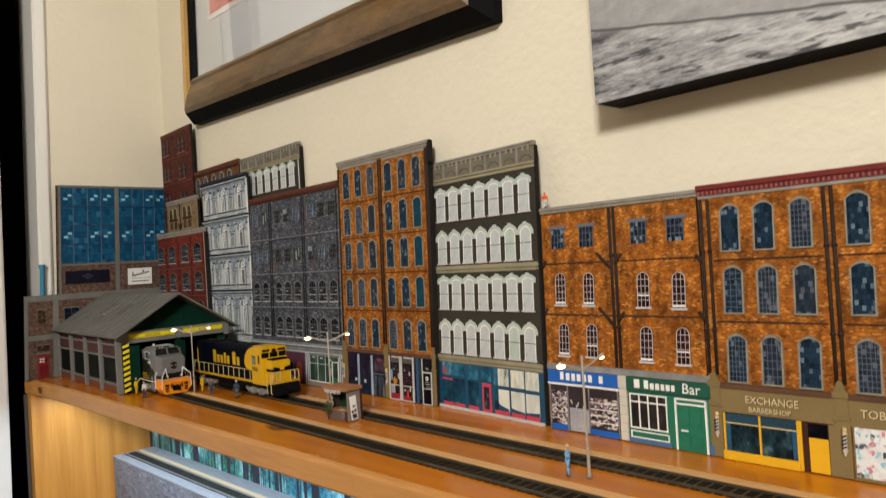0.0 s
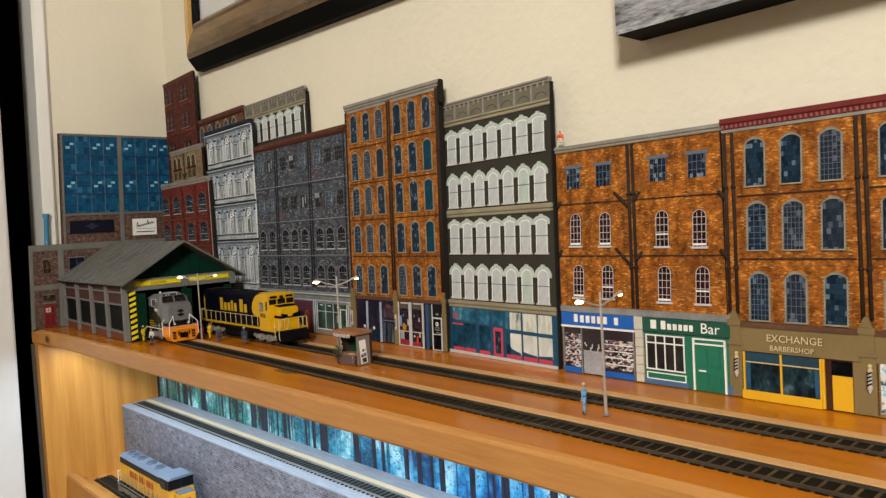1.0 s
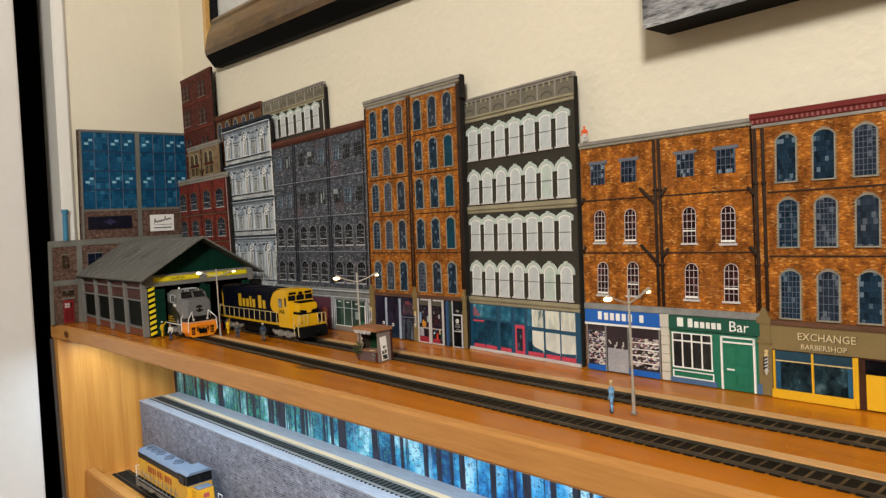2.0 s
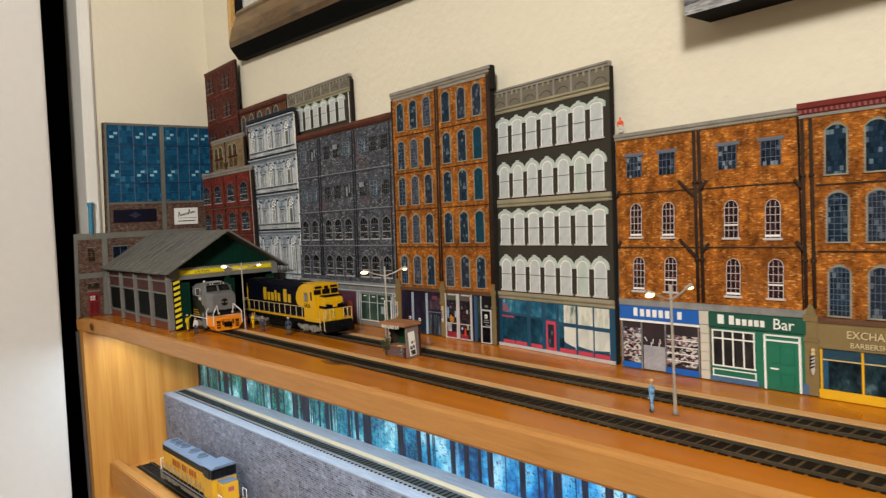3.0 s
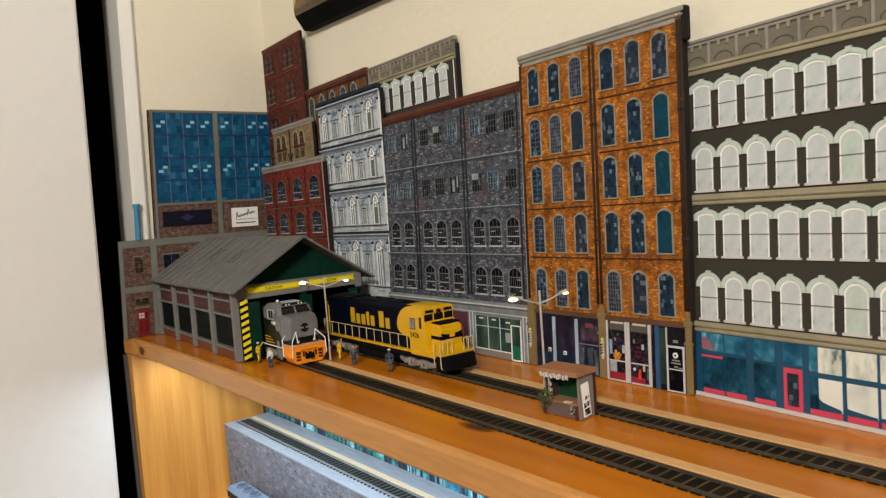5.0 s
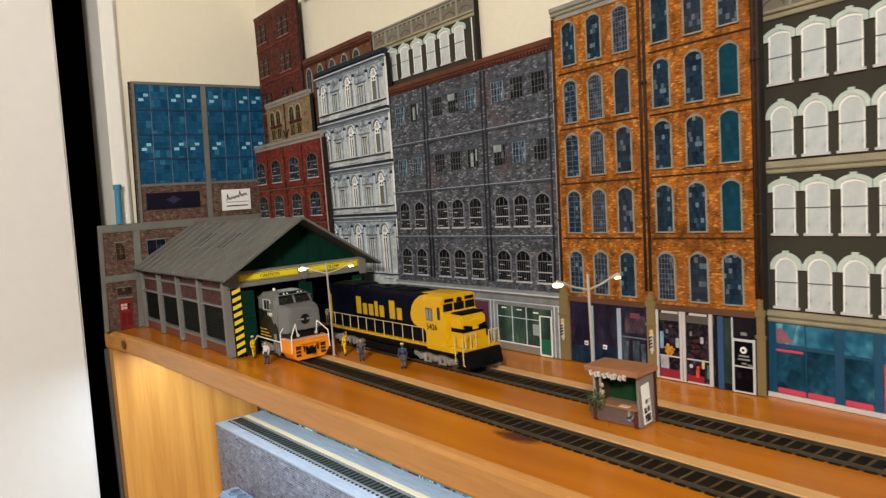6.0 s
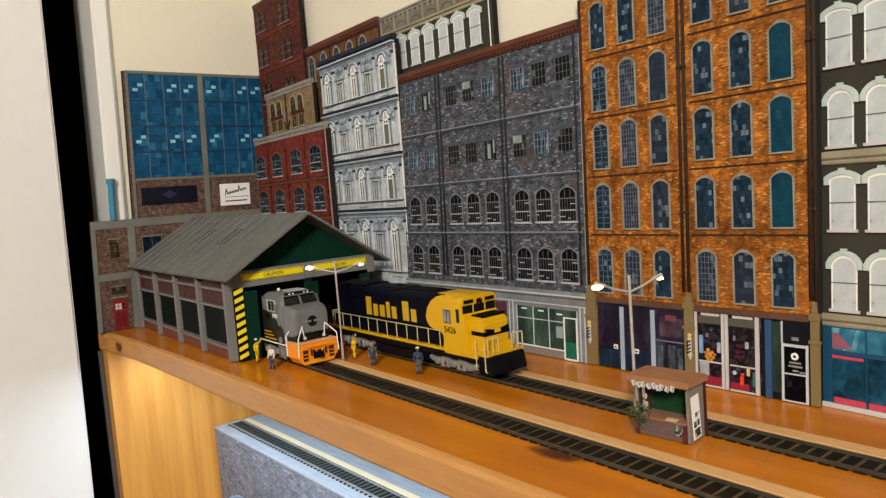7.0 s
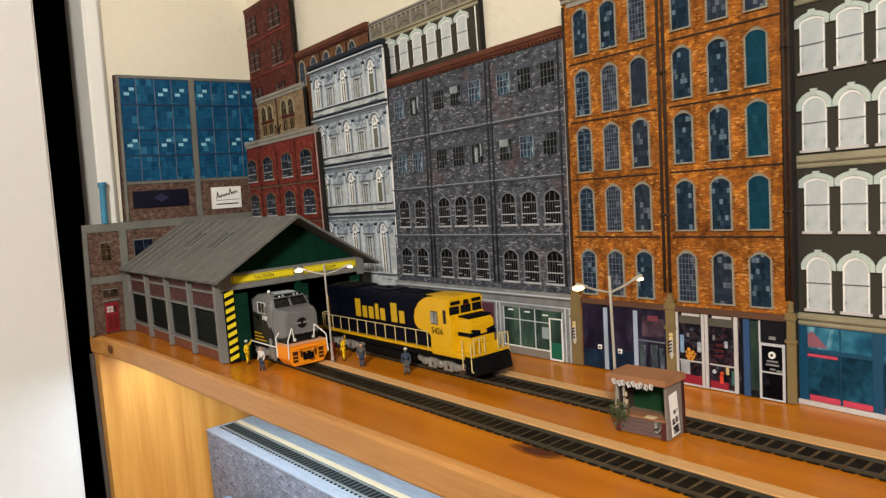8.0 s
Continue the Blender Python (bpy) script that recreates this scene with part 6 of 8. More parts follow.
for a, b in zip(POSTS, POSTS[1:]):
    x0, x1 = a + 0.0031, b - 0.0031
    slab("base_panel", x0, x1, YL, YL + 0.003, 0, 0.0095, SHEDBASE, shed)
    slab("brick_panel", x0, x1, YL + 0.0004, YL + 0.003, 0.046, EAVE - 0.002, SHEDBRICK, shed)
    for z in (0.0096, 0.0435, 0.0585):
        slab("rail", x0, x1, YL - 0.0025, YL + 0.003, z, z + 0.0019, SHEDPOST, shed, bevel=0.0003)
    lv = slab("louvre_panel", x0, x1, YL + 0.0012, YL + 0.003, 0.0124, 0.0434, LOUVRE, shed, "black louvred panel")
    bm = bmesh.new()
    prism(bm, [(0, 0), (0, 0.0009), (1, 0.0009), (1, 0)], -0.001, 0.0006)
    me = solid(bm)
    me.materials.append(LOUVRE)
    for k in range(11):
        sl = put("slat", me, lv, (x0, YL + 0.0008, 0.0135 + 0.0027 * k), (-25, 0, 0))
        sl.scale = (x1 - x0, 1, 1)
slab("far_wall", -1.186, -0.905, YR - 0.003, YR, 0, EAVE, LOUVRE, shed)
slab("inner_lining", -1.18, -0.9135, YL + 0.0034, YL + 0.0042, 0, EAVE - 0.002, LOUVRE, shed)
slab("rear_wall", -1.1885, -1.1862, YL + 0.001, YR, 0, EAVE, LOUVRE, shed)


def roof_side(y_eave, z_eave, s):
    ln = math.hypot(y_eave - RIDGE_Y, RIDGE_Z - z_eave)
    tilt = math.degrees(math.atan2(RIDGE_Z - z_eave, abs(y_eave - RIDGE_Y)))
    bm = bmesh.new()
    box(bm, 0, 0.3, -ln, 0, 0, 0.0022)
    r = part("roof_slope", bm, SHEDROOF, shed, "grey corrugated roof slope", bevel=0.0004)
    r.matrix_basis = pose(-1.188, RIDGE_Y, RIDGE_Z) @ pose(0, 0, 0, 0, 0, 0 if s > 0 else 180) @ (Matrix.Identity(4) if s > 0 else Matrix.Translation((-0.3, 0, 0))) @ pose(0, 0, 0, tilt, 0, 0)
    bm = bmesh.new()
    prism(bm, [(-0.0009, 0), (-0.0006, 0.0011), (0.0006, 0.0011), (0.0009, 0)], -ln + 0.0005, -0.002)
    me = solid(bm)
    me.materials.append(SHEDROOF)
    for i in range(13):
        put("seam", me, r, (0.006 + 0.024 * i, 0, 0.0022))
    for x in (0.122, 0.192) if s > 0 else ():
        for d in (0.0, 0.013):
            v = put("skylight", shared("skylight", lambda b: (box(b, 0, 0.0062, -0.026, 0, 0.002, 0.0032)), SHEDPOST), r, (x + d, -0.024, 0))
            put("skylight_glass", shared("skyglass", lambda b: box(b, 0.0009, 0.0053, -0.025, -0.001, 0.0032, 0.0035), SKYLIGHT), v)
    return r


roof_side(0.279, 0.0685, 1)
roof_side(0.435, 0.0665, -1)
bm = bmesh.new()
rod(bm, (-1.189, RIDGE_Y, RIDGE_Z + 0.0008), (-0.887, RIDGE_Y, RIDGE_Z + 0.0008), 0.0016, n=8)
part("ridge_cap", bm, SHEDROOF, shed)
gable = [(YL + 0.002, EAVE + 0.006), (RIDGE_Y, RIDGE_Z - 0.002), (YR - 0.002, EAVE + 0.006)]
bm = bmesh.new()
prism(bm, gable, 0, 0.002)
g = part("gable", bm, SHEDGREEN, shed, "dark green gable")
g.matrix_basis = pose(-0.9125, 0, 0, 0, 0, 90)
for y in (0.305, 0.318, 0.331, 0.344, 0.37, 0.383, 0.396, 0.409):
    zt = EAVE + 0.006 + (RIDGE_Z - EAVE - 0.008) * (1 - abs(y - RIDGE_Y) / 0.069)
    slab("gable_batten", -0.9125, -0.9118, y - 0.0004, y + 0.0004, 0.0745, zt, SHEDGREEN, shed)
slab("lintel", -0.9115, -0.9055, YL - 0.001, YR + 0.001, 0.0605, 0.0745, SHEDPOST, shed, bevel=0.0006)
for y0, y1, word in ((0.2985, 0.3555, "CAUTION"), (0.3645, 0.4195, "SLOW")):
    sg = slab("warning_sign", -0.9055, -0.9046, y0, y1, 0.0658, 0.0722, HAZARD, shed, "yellow warning sign with black lettering")
    bm = bmesh.new()
    ribbon(bm, [(y0 + 0.0006, 0.0663), (y1 - 0.0006, 0.0663), (y1 - 0.0006, 0.0717), (y0 + 0.0006, 0.0717)],
           [(y0 + 0.001, 0.0666), (y1 - 0.001, 0.0666), (y1 - 0.001, 0.0714), (y0 + 0.001, 0.0714)], 0, 0.0002, True)
    bo = part("sign_border", bm, BLACKLOCO, sg)
    bo.matrix_basis = pose(-0.9044, 0, 0, 0, 0, 90)
    lettering("sign_letters", word, 0.0041, SIGNINK, sg, (-0.9043, (y0 + y1) / 2, 0.0689), (90, 0, 90))
slab("sign_block", -0.9056, -0.9035, 0.3557, 0.3643, 0.061, 0.0745, SHEDPOST, shed, bevel=0.0005)
slab("sign_block", -0.9056, -0.9035, 0.4197, 0.4275, 0.058, 0.074, SHEDPOST, shed, bevel=0.0005)
# hazard striped post
hp = slab("striped_post", -0.9075, -0.9045, 0.2905, 0.2985, 0, 0.0604, BLACKLOCO, shed, "black and yellow hazard post")
for k in range(9):
    z = 0.0015 + 0.0067 * k
    bm = bmesh.new()
    prism(bm, [(0.2906, z), (0.2984, z + 0.0026), (0.2984, z + 0.0061), (0.2906, z + 0.0035)], 0, 0.0003)
    st = part("stripe", bm, HAZARD, hp)
    st.matrix_basis = pose(-0.9042, 0, 0, 0, 0, 90)
# green doors folded open
for y0, y1, x0 in ((0.299, 0.3005, -0.9043), (0.3535, 0.355, -0.9043), (0.3655, 0.367, -0.9043), (0.4195, 0.421, -0.9043)):
    wide = 0.011 if y0 < 0.3 or y0 > 0.4 else 0.007
    dr = slab("shed_door", x0, x0 + 0.002, y0 if y0 < 0.36 else y1 - wide, (y0 + wide) if y0 < 0.36 else y1, 0.001, 0.0575, SHEDGREEN, shed, "dark green planked shed door", 0.0004)
    for k in range(4):
        slab("door_rib", x0 + 0.002, x0 + 0.0026, (y0 if y0 < 0.36 else y1 - wide) + 0.0006, ((y0 + wide) if y0 < 0.36 else y1) - 0.0006, 0.006 + 0.0135 * k, 0.0078 + 0.0135 * k, SHEDGREEN, dr)
for k in range(12):
    for j in range(3):
        slab("lattice_cell", -0.9023, -0.9016, 0.4110 + 0.0032 * j, 0.4130 + 0.0032 * j, 0.0205 + 0.0029 * k, 0.0216 + 0.0029 * k, GREENCELL, shed)
slab("centre_post", -0.9105, -0.906, 0.3575, 0.3625, 0, 0.0605, SHEDGREEN, shed)


# ---- locomotives ----
def truck(parent, x, wide):
    """A three-axle bogie: wheels between two cast side frames."""
    b = slab("bogie", x - 0.026, x + 0.026, -0.0075, 0.0075, 0.008, 0.0135, BLACKLOCO, parent)
    for s in (-1, 1):
        bm = bmesh.new()
        y0, y1 = (s * wide, s * (wide - 0.0022)) if s < 0 else (s * (wide - 0.0022), s * wide)
        lo, hi = min(y0, y1), max(y0, y1)
        top = [(-0.0280, 0.0098), (-0.0262, 0.0118), (-0.0215, 0.0104), (-0.0150, 0.0104), (-0.0120, 0.0124), (-0.0060, 0.0124), (-0.0030, 0.0106), (0.0030, 0.0106), (0.0060, 0.0124), (0.0120, 0.0124), (0.0150, 0.0104), (0.0215, 0.0104), (0.0262, 0.0118), (0.0280, 0.0098)]
        foot = [(0.0265, 0.0080), (0.0215, 0.0066), (0.0178, 0.0060), (0.0140, 0.0066), (0.0115, 0.0084), (0.0065, 0.0084), (0.0038, 0.0066), (0.0, 0.0060), (-0.0038, 0.0066), (-0.0065, 0.0084), (-0.0115, 0.0084), (-0.0140, 0.0066), (-0.0178, 0.0060), (-0.0215, 0.0066), (-0.0265, 0.0080)]
        prism(bm, top + foot, lo, hi)
        for k in (-0.0178, 0, 0.0178):
            rod(bm, (k, s * wide, 0.0082), (k, s * (wide + 0.0016), 0.0082), 0.0027, 0.0022, n=12)
            rod(bm, (k, s * (wide + 0.0014), 0.0082), (k, s * (wide + 0.0022), 0.0082), 0.0012, n=8)
        for k in (-0.0090, 0.0090):
            for q in (-0.0028, 0.0028):
                rod(bm, (k + q, s * (wide + 0.0004), 0.0058), (k + q, s * (wide + 0.0004), 0.0110), 0.0012, n=8)
            box(bm, k - 0.0048, k + 0.0048, min(s * wide, s * (wide + 0.001)), max(s * wide, s * (wide + 0.001)), 0.0050, 0.0060)
        f2 = part("side_frame", bm, TRUCKGREY, b, "grey cast side frame")
        f2.location = (x, 0, 0.0012)
    for k in (-0.0178, 0, 0.0178):
        bm = bmesh.new()
        for s in (-1, 1):
            rod(bm, (x + k, s * 0.0072, 0.0102), (x + k, s * 0.0095, 0.0102), 0.0069, n=16)
        rod(bm, (x + k, -0.0095, 0.0102), (x + k, 0.0095, 0.0102), 0.0012, n=8)
        part("wheelset", bm, STEEL, b)
    return b


def railing(parent, x0, x1, n, y, z0, z1, mat, r=0.00042):
    bm = bmesh.new()
    rod(bm, (x0, y, z1), (x1, y, z1), r, n=6)
    hr = part("handrail", bm, mat, parent)
    me = shared(("stanchion", mat.name, round(z1 - z0, 4), r), lambda b: rod(b, (0, 0, 0), (0, 0, z1 - z0), r, n=6), mat)
    for i in range(n):
        put("stanchion", me, hr, (x0 + (x1 - x0) * i / (n - 1), y, z0))
    return hr


def rounded_hood(parent, name, x0, x1, half, z0, z1, mat, r=0.004, label=""):
    bm = bmesh.new()
    prof = [(-half, z0), (half, z0), (half, z1 - r)] + [(half - r + r * math.cos(a), z1 - r + r * math.sin(a)) for a in (0.4, 0.8, 1.2, 1.57)]
    prof += [(-y, z) for y, z in prof[:2:-1]] + [(-half, z1 - r)]
    rows = [[bm.verts.new((x, y, z)) for y, z in prof] for x in (x0, x1)]
    for i in range(len(prof)):
        k = (i + 1) % len(prof)
        bm.faces.new((rows[0][i], rows[0][k], rows[1][k], rows[1][i]))
    bm.faces.new(rows[0][::-1])
    bm.faces.new(rows[1])
    return part(name, bm, mat, parent, label)


loco = thing("diesel_locomotive", "navy and yellow model diesel locomotive on the track", "model locomotive", pose(-0.6822, TRACK_B, -0.001), "model locomotives")
HW = 0.0128
slab("underframe", -0.208, -0.006, -0.0155, 0.0155, 0.0142, 0.0185, BLACKLOCO, loco)
slab("sill", -0.207, -0.047, -0.0168, 0.0168, 0.0186, 0.0202, YELLOWLOCO, loco, "yellow sill stripe", 0.0003)
for x in (-0.173, -0.042):
    truck(loco, x, 0.0135)
slab("fuel_tank", -0.141, -0.074, -0.0145, 0.0145, 0.0058, 0.0141, BLACKLOCO, loco, bevel=0.0015)
rounded_hood(loco, "long_hood", -0.199, -0.051, HW, 0.0203, 0.0572, NAVYLOCO, 0.0045, "navy blue long hood")
# radiator flare, fans and hatches on the roof
bm = bmesh.new()
prism(bm, [(-0.197, 0.0480), (-0.197, 0.0572), (-0.1575, 0.0572), (-0.154, 0.0480)], -0.0142, 0.0142)
part("radiator", bm, NAVYLOCO, loco, bevel=0.0005)
slab("roof_deck", -0.196, -0.155, -0.0115, 0.0115, 0.0573, 0.0580, NAVYLOCO, loco, bevel=0.001)
slab("roof_hatch", -0.136, -0.105, -0.009, 0.009, 0.0573, 0.0578, NAVYLOCO, loco, bevel=0.0008)
slab("roof_hatch", -0.098, -0.072, -0.008, 0.008, 0.0573, 0.0577, NAVYLOCO, loco, bevel=0.0006)
for x in (-0.189, -0.1755, -0.162):
    bm = bmesh.new()
    rod(bm, (x, 0, 0.0580), (x, 0, 0.0586), 0.0058, n=18)
    part("roof_fan", bm, NAVYLOCO, loco)
bm = bmesh.new()
rod(bm, (-0.12, 0, 0.0578), (-0.12, 0, 0.0586), 0.0025, n=10)
part("exhaust_stack", bm, BLACKLOCO, loco)
for i in range(9):
    for s in (-1, 1):
        slab("hood_door", -0.147 + 0.0085 * i, -0.1395 + 0.0085 * i, s * HW - 0.0002, s * HW + 0.0002, 0.0235, 0.0415, NAVYLOCO, loco)
# yellow front with its curved edge, over the navy hood
edge = [(x + 0.0118, z) for x, z in [(-0.0625, 0.0570), (-0.0685, 0.0556), (-0.0755, 0.0520), (-0.0805, 0.0465), (-0.0828, 0.0402), (-0.0818, 0.0362), (-0.0785, 0.0330), (-0.073, 0.0315),
        (-0.0685, 0.0312), (-0.0652, 0.0300), (-0.0628, 0.0272), (-0.0628, 0.0240), (-0.0645, 0.0206), (-0.0500, 0.0206), (-0.0500, 0.0570)]]
for s in (-1, 1):
    bm = bmesh.new()
    prism(bm, edge, s * HW - 0.0004 if s > 0 else -HW - 0.0004, s * HW + 0.0004 if s > 0 else -HW + 0.0004)
    part("yellow_panel", bm, YELLOWLOCO, loco, "yellow side panel with a curved edge")
bm = bmesh.new()
prism(bm, [(-0.060, 0.0574), (-0.046, 0.0577), (-0.046, 0.0568), (-0.059, 0.0564)], -0.009, 0.009)
part("yellow_roof_panel", bm, YELLOWLOCO, loco)
# cab
# Pale grey panes put the reflection on the cab glass into colour.
CABPANE = plain("pale_reflection_cab_pane", (0.17, 0.18, 0.19), 0.3, var=0.5, scale=500)
bm = bmesh.new()
prism(bm, [(-0.0535, 0.0173), (-0.0535, 0.0530), (-0.0520, 0.0556), (-0.0335, 0.0568), (-0.0315, 0.0554), (-0.0318, 0.0450), (-0.028, 0.0440), (-0.028, 0.0173)], -0.0162, 0.0162)
cab = part("cab", bm, YELLOWLOCO, loco, "yellow cab with dark windows", bevel=0.0009)
bm = bmesh.new()
prof = [(-0.0163, 0.0530), (-0.0146, 0.0562), (-0.008, 0.0580), (0.008, 0.0580), (0.0146, 0.0562), (0.0163, 0.0530), (0.015, 0.0528), (-0.015, 0.0528)]
rows = [[bm.verts.new((x, y, z)) for y, z in prof] for x in (-0.0538, -0.0312)]
for i in range(8):
    bm.faces.new((rows[0][i], rows[0][(i + 1) % 8], rows[1][(i + 1) % 8], rows[1][i]))
bm.faces.new(rows[0][::-1])
bm.faces.new(rows[1])
part("cab_roof", bm, YELLOWLOCO, cab)
for s in (-1, 1):
    wn = slab("side_window", -0.0512, -0.0432, s * 0.0162 - 0.0002, s * 0.0162 + 0.0002, 0.0385, 0.0478, DARKGLASS, cab)
    for x0, x1 in ((-0.0508, -0.0476), (-0.0468, -0.0436)):
        slab("window_pane", x0, x1, s * 0.0162 - 0.0004, s * 0.0162 + 0.0004, 0.0390, 0.0473, CABPANE, wn)
    slab("side_window", -0.0368, -0.0338, s * 0.0162 - 0.0003, s * 0.0162 + 0.0003, 0.0400, 0.0492, DARKGLASS, cab)
for y0, y1 in ((-0.0145, -0.0062), (-0.0045, 0.0045), (0.0062, 0.0145)):
    slab("windscreen", -0.0322, -0.0312, y0, y1, 0.0455, 0.0512, DARKGLASS, cab)
for y0, y1 in ((-0.0135, -0.0055), (0.0055, 0.0135)):
    nb = slab("number_board", -0.0318, -0.0306, y0, y1, 0.0526, 0.0548, BLACKLOCO, cab)
slab("headlight", -0.0318, -0.0300, -0.002, 0.002, 0.0505, 0.0548, BLACKLOCO, cab, bevel=0.0003)
for s in (-1, 1):
    bm = bmesh.new()
    rod(bm, (-0.0306, s * 0.0011, 0.0541 if s > 0 else 0.0517), (-0.0296, s * 0.0011, 0.0541 if s > 0 else 0.0517), 0.0006, n=8)
    part("lens", bm, TONES["red"], cab, "small red lens")
for s in (-1, 1):
    lettering("road_number", "5426", 0.0062, NAVYLOCO, cab, (-0.0445, s * 0.01645, 0.0338), (90, 0, 0 if s < 0 else 180), wide=1.05)
cab.location.x = 0.0048
# nose
bm = bmesh.new()
prism(bm, [(-0.0279, 0.0173), (-0.0279, 0.0448), (-0.0115, 0.0433), (-0.0100, 0.0405), (-0.0100, 0.0173)], -0.0112, 0.0112)
nose = part("nose", bm, YELLOWLOCO, loco, "low yellow nose", bevel=0.0012)
slab("nose_top", -0.0228, -0.0118, -0.0104, 0.0104, 0.0442, 0.0452, NAVYLOCO, nose)
slab("nose_stripe", -0.0230, -0.0097, -0.0114, 0.0114, 0.0316, 0.0344, NAVYLOCO, nose, "navy nose stripe")
bm = bmesh.new()
for s in (-1, 1):
    prism(bm, [(s * 0.0012, 0.0350), (s * 0.0105, 0.0368), (s * 0.0105, 0.0350), (s * 0.0012, 0.0322)], 0, 0.0006)
w = part("nose_emblem", bm, NAVYLOCO, nose)
slab("nose_badge", -0.0099, -0.0089, -0.0028, 0.0028, 0.0330, 0.0352, YELLOWP, nose, "gold nose badge", 0.0003)
w.matrix_basis = pose(-0.0094, 0, 0, 0, 0, 90)
slab("side_skirt", -0.0468, -0.0125, -0.0169, 0.0169, 0.0172, 0.0215, YELLOWLOCO, loco, "yellow side skirt", 0.0004)
slab("front_deck", -0.0122, -0.003, -0.0168, 0.0168, 0.0195, 0.0212, YELLOWLOCO, loco, bevel=0.0004)
slab("front_plate", -0.0045, -0.0032, -0.0075, 0.0075, 0.0212, 0.0278, YELLOWLOCO, loco, bevel=0.0004)
bm = bmesh.new()
prism(bm, [(-0.0125, 0.0194), (-0.0125, 0.0072), (-0.002, 0.0068), (0.0008, 0.0085), (-0.0015, 0.0194)], -0.0160, 0.0160)
pilot = part("pilot", bm, BLACKLOCO, loco, "black front pilot plate", bevel=0.0006)
slab("coupler", -0.001, 0.0075, -0.002, 0.002, 0.0105, 0.0145, BLACKLOCO, pilot, bevel=0.0008)
for s in (-1, 1):
    for z in (0.0075, 0.0115, 0.0155):
        slab("step", -0.0118, -0.0045, s * 0.0166 - 0.0012, s * 0.0166 + 0.0012, z, z + 0.0006, BLACKLOCO, pilot)
    for x0, z0, z1 in ((-0.0128, 0.0115, 0.0305), (-0.004, 0.0105, 0.0298)):
        bm = bmesh.new()
        rod(bm, (x0, s * 0.0172, z0), (x0, s * 0.0172, z1), 0.00045, n=6)
        rod(bm, (x0, s * 0.0172, z0), (x0 + 0.0016, s * 0.0172, z0 - 0.0006), 0.00045, n=6)
        part("grab_iron", bm, RAILINGC, loco)
for y0, y1 in ((-0.0155, -0.006), (0.006, 0.0155)):
    bm = bmesh.new()
    rod(bm, (-0.0025, y0, 0.0318), (-0.0025, y1, 0.0318), 0.00045, n=6)
    for y in (y0, (y0 + y1) / 2, y1):
        rod(bm, (-0.0025, y, 0.0212), (-0.0025, y, 0.0318), 0.00045, n=6)
    part("front_railing", bm, RAILINGC, loco)
for s in (-1, 1):
    railing(loco, -0.2, -0.0515, 12, s * 0.0166, 0.0202, 0.0324, RAILINGC, 0.00036)
slab("rear_pilot", -0.2105, -0.2, -0.016, 0.016, 0.0055, 0.0172, BLACKLOCO, loco, bevel=0.0005)
for s in (-1, 1):
    bm = bmesh.new()
    rod(bm, (-0.2055, s * 0.0155, 0.0172), (-0.2055, s * 0.0155, 0.0330), 0.00045, n=6)
    rod(bm, (-0.2055, s * 0.0155, 0.0330), (-0.2055, s * 0.006, 0.0330), 0.00045, n=6)
    part("rear_railing", bm, RAILINGC, loco)
    slab("rear_corner_stripe", -0.1993, -0.1975, s * HW - 0.0004, s * HW + 0.0004, 0.0203, 0.052, YELLOWLOCO, loco)
# the name on the hood: plain upright bars of the letters' sizes
NAMEGOLD = plain("gold_yellow_lettering", (0.5, 0.31, 0.01), 0.45, var=0.08)
for x, wd, hgt in ((-0.1525, 0.0088, 0.0150), (-0.1418, 0.0074, 0.0098), (-0.1325, 0.0080, 0.0098), (-0.1228, 0.0056, 0.0128), (-0.1155, 0.0074, 0.0098), (-0.1008, 0.0092, 0.0150), (-0.0898, 0.0076, 0.0098)):
    for s in (-1, 1):
        bm = bmesh.new()
        y0, y1 = s * (HW + 0.0005) - 0.0002, s * (HW + 0.0005) + 0.0002
        box(bm, x + wd * 0.04, x + wd * 0.96, y0, y1, 0.0342, 0.0342 + hgt)
        part("name_bar", bm, NAMEGOLD, loco, bevel=0.0002)

# grey locomotive in the shed
up = thing("diesel_locomotive", "grey, black and orange model diesel locomotive inside the shed", "model locomotive", pose(-0.8345, TRACK_A + 0.0015, -0.001), "model locomotives")
slab("underframe", -0.235, -0.02, -0.0155, 0.0155, 0.0142, 0.0168, BLACKLOCO, up)
for x in (-0.19, -0.046):
    truck(up, x, 0.0138)
slab("fuel_tank", -0.15, -0.085, -0.0145, 0.0145, 0.0058, 0.0141, BLACKLOCO, up, bevel=0.0015)
rounded_hood(up, "long_hood", -0.225, -0.06, 0.0118, 0.0169, 0.0525, LOCOBLACK, 0.004, "black long hood")
UH = 0.0172
LAMPGLASS = plain("clear_lamp_lens", (0.5, 0.5, 0.48), 0.15, var=0.1, bump=0)


def loft(sections, mat, parent, name, label="", bevel=0.0):
    """A shell through cross-sections of (x, half width, z foot, z shoulder, z top, half width at the top)."""
    bm = bmesh.new()
    rows = [[bm.verts.new((x, y, z)) for y, z in ((-hw, z0), (hw, z0), (hw, zs), (ht, zt), (-ht, zt), (-hw, zs))] for x, hw, z0, zs, zt, ht in sections]
    for a, b in zip(rows, rows[1:]):
        for i in range(6):
            k = (i + 1) % 6
            bm.faces.new((a[i], a[k], b[k], b[i]))
    bm.faces.new(rows[0][::-1])
    bm.faces.new(rows[-1])
    return part(name, bm, mat, parent, label, bevel)


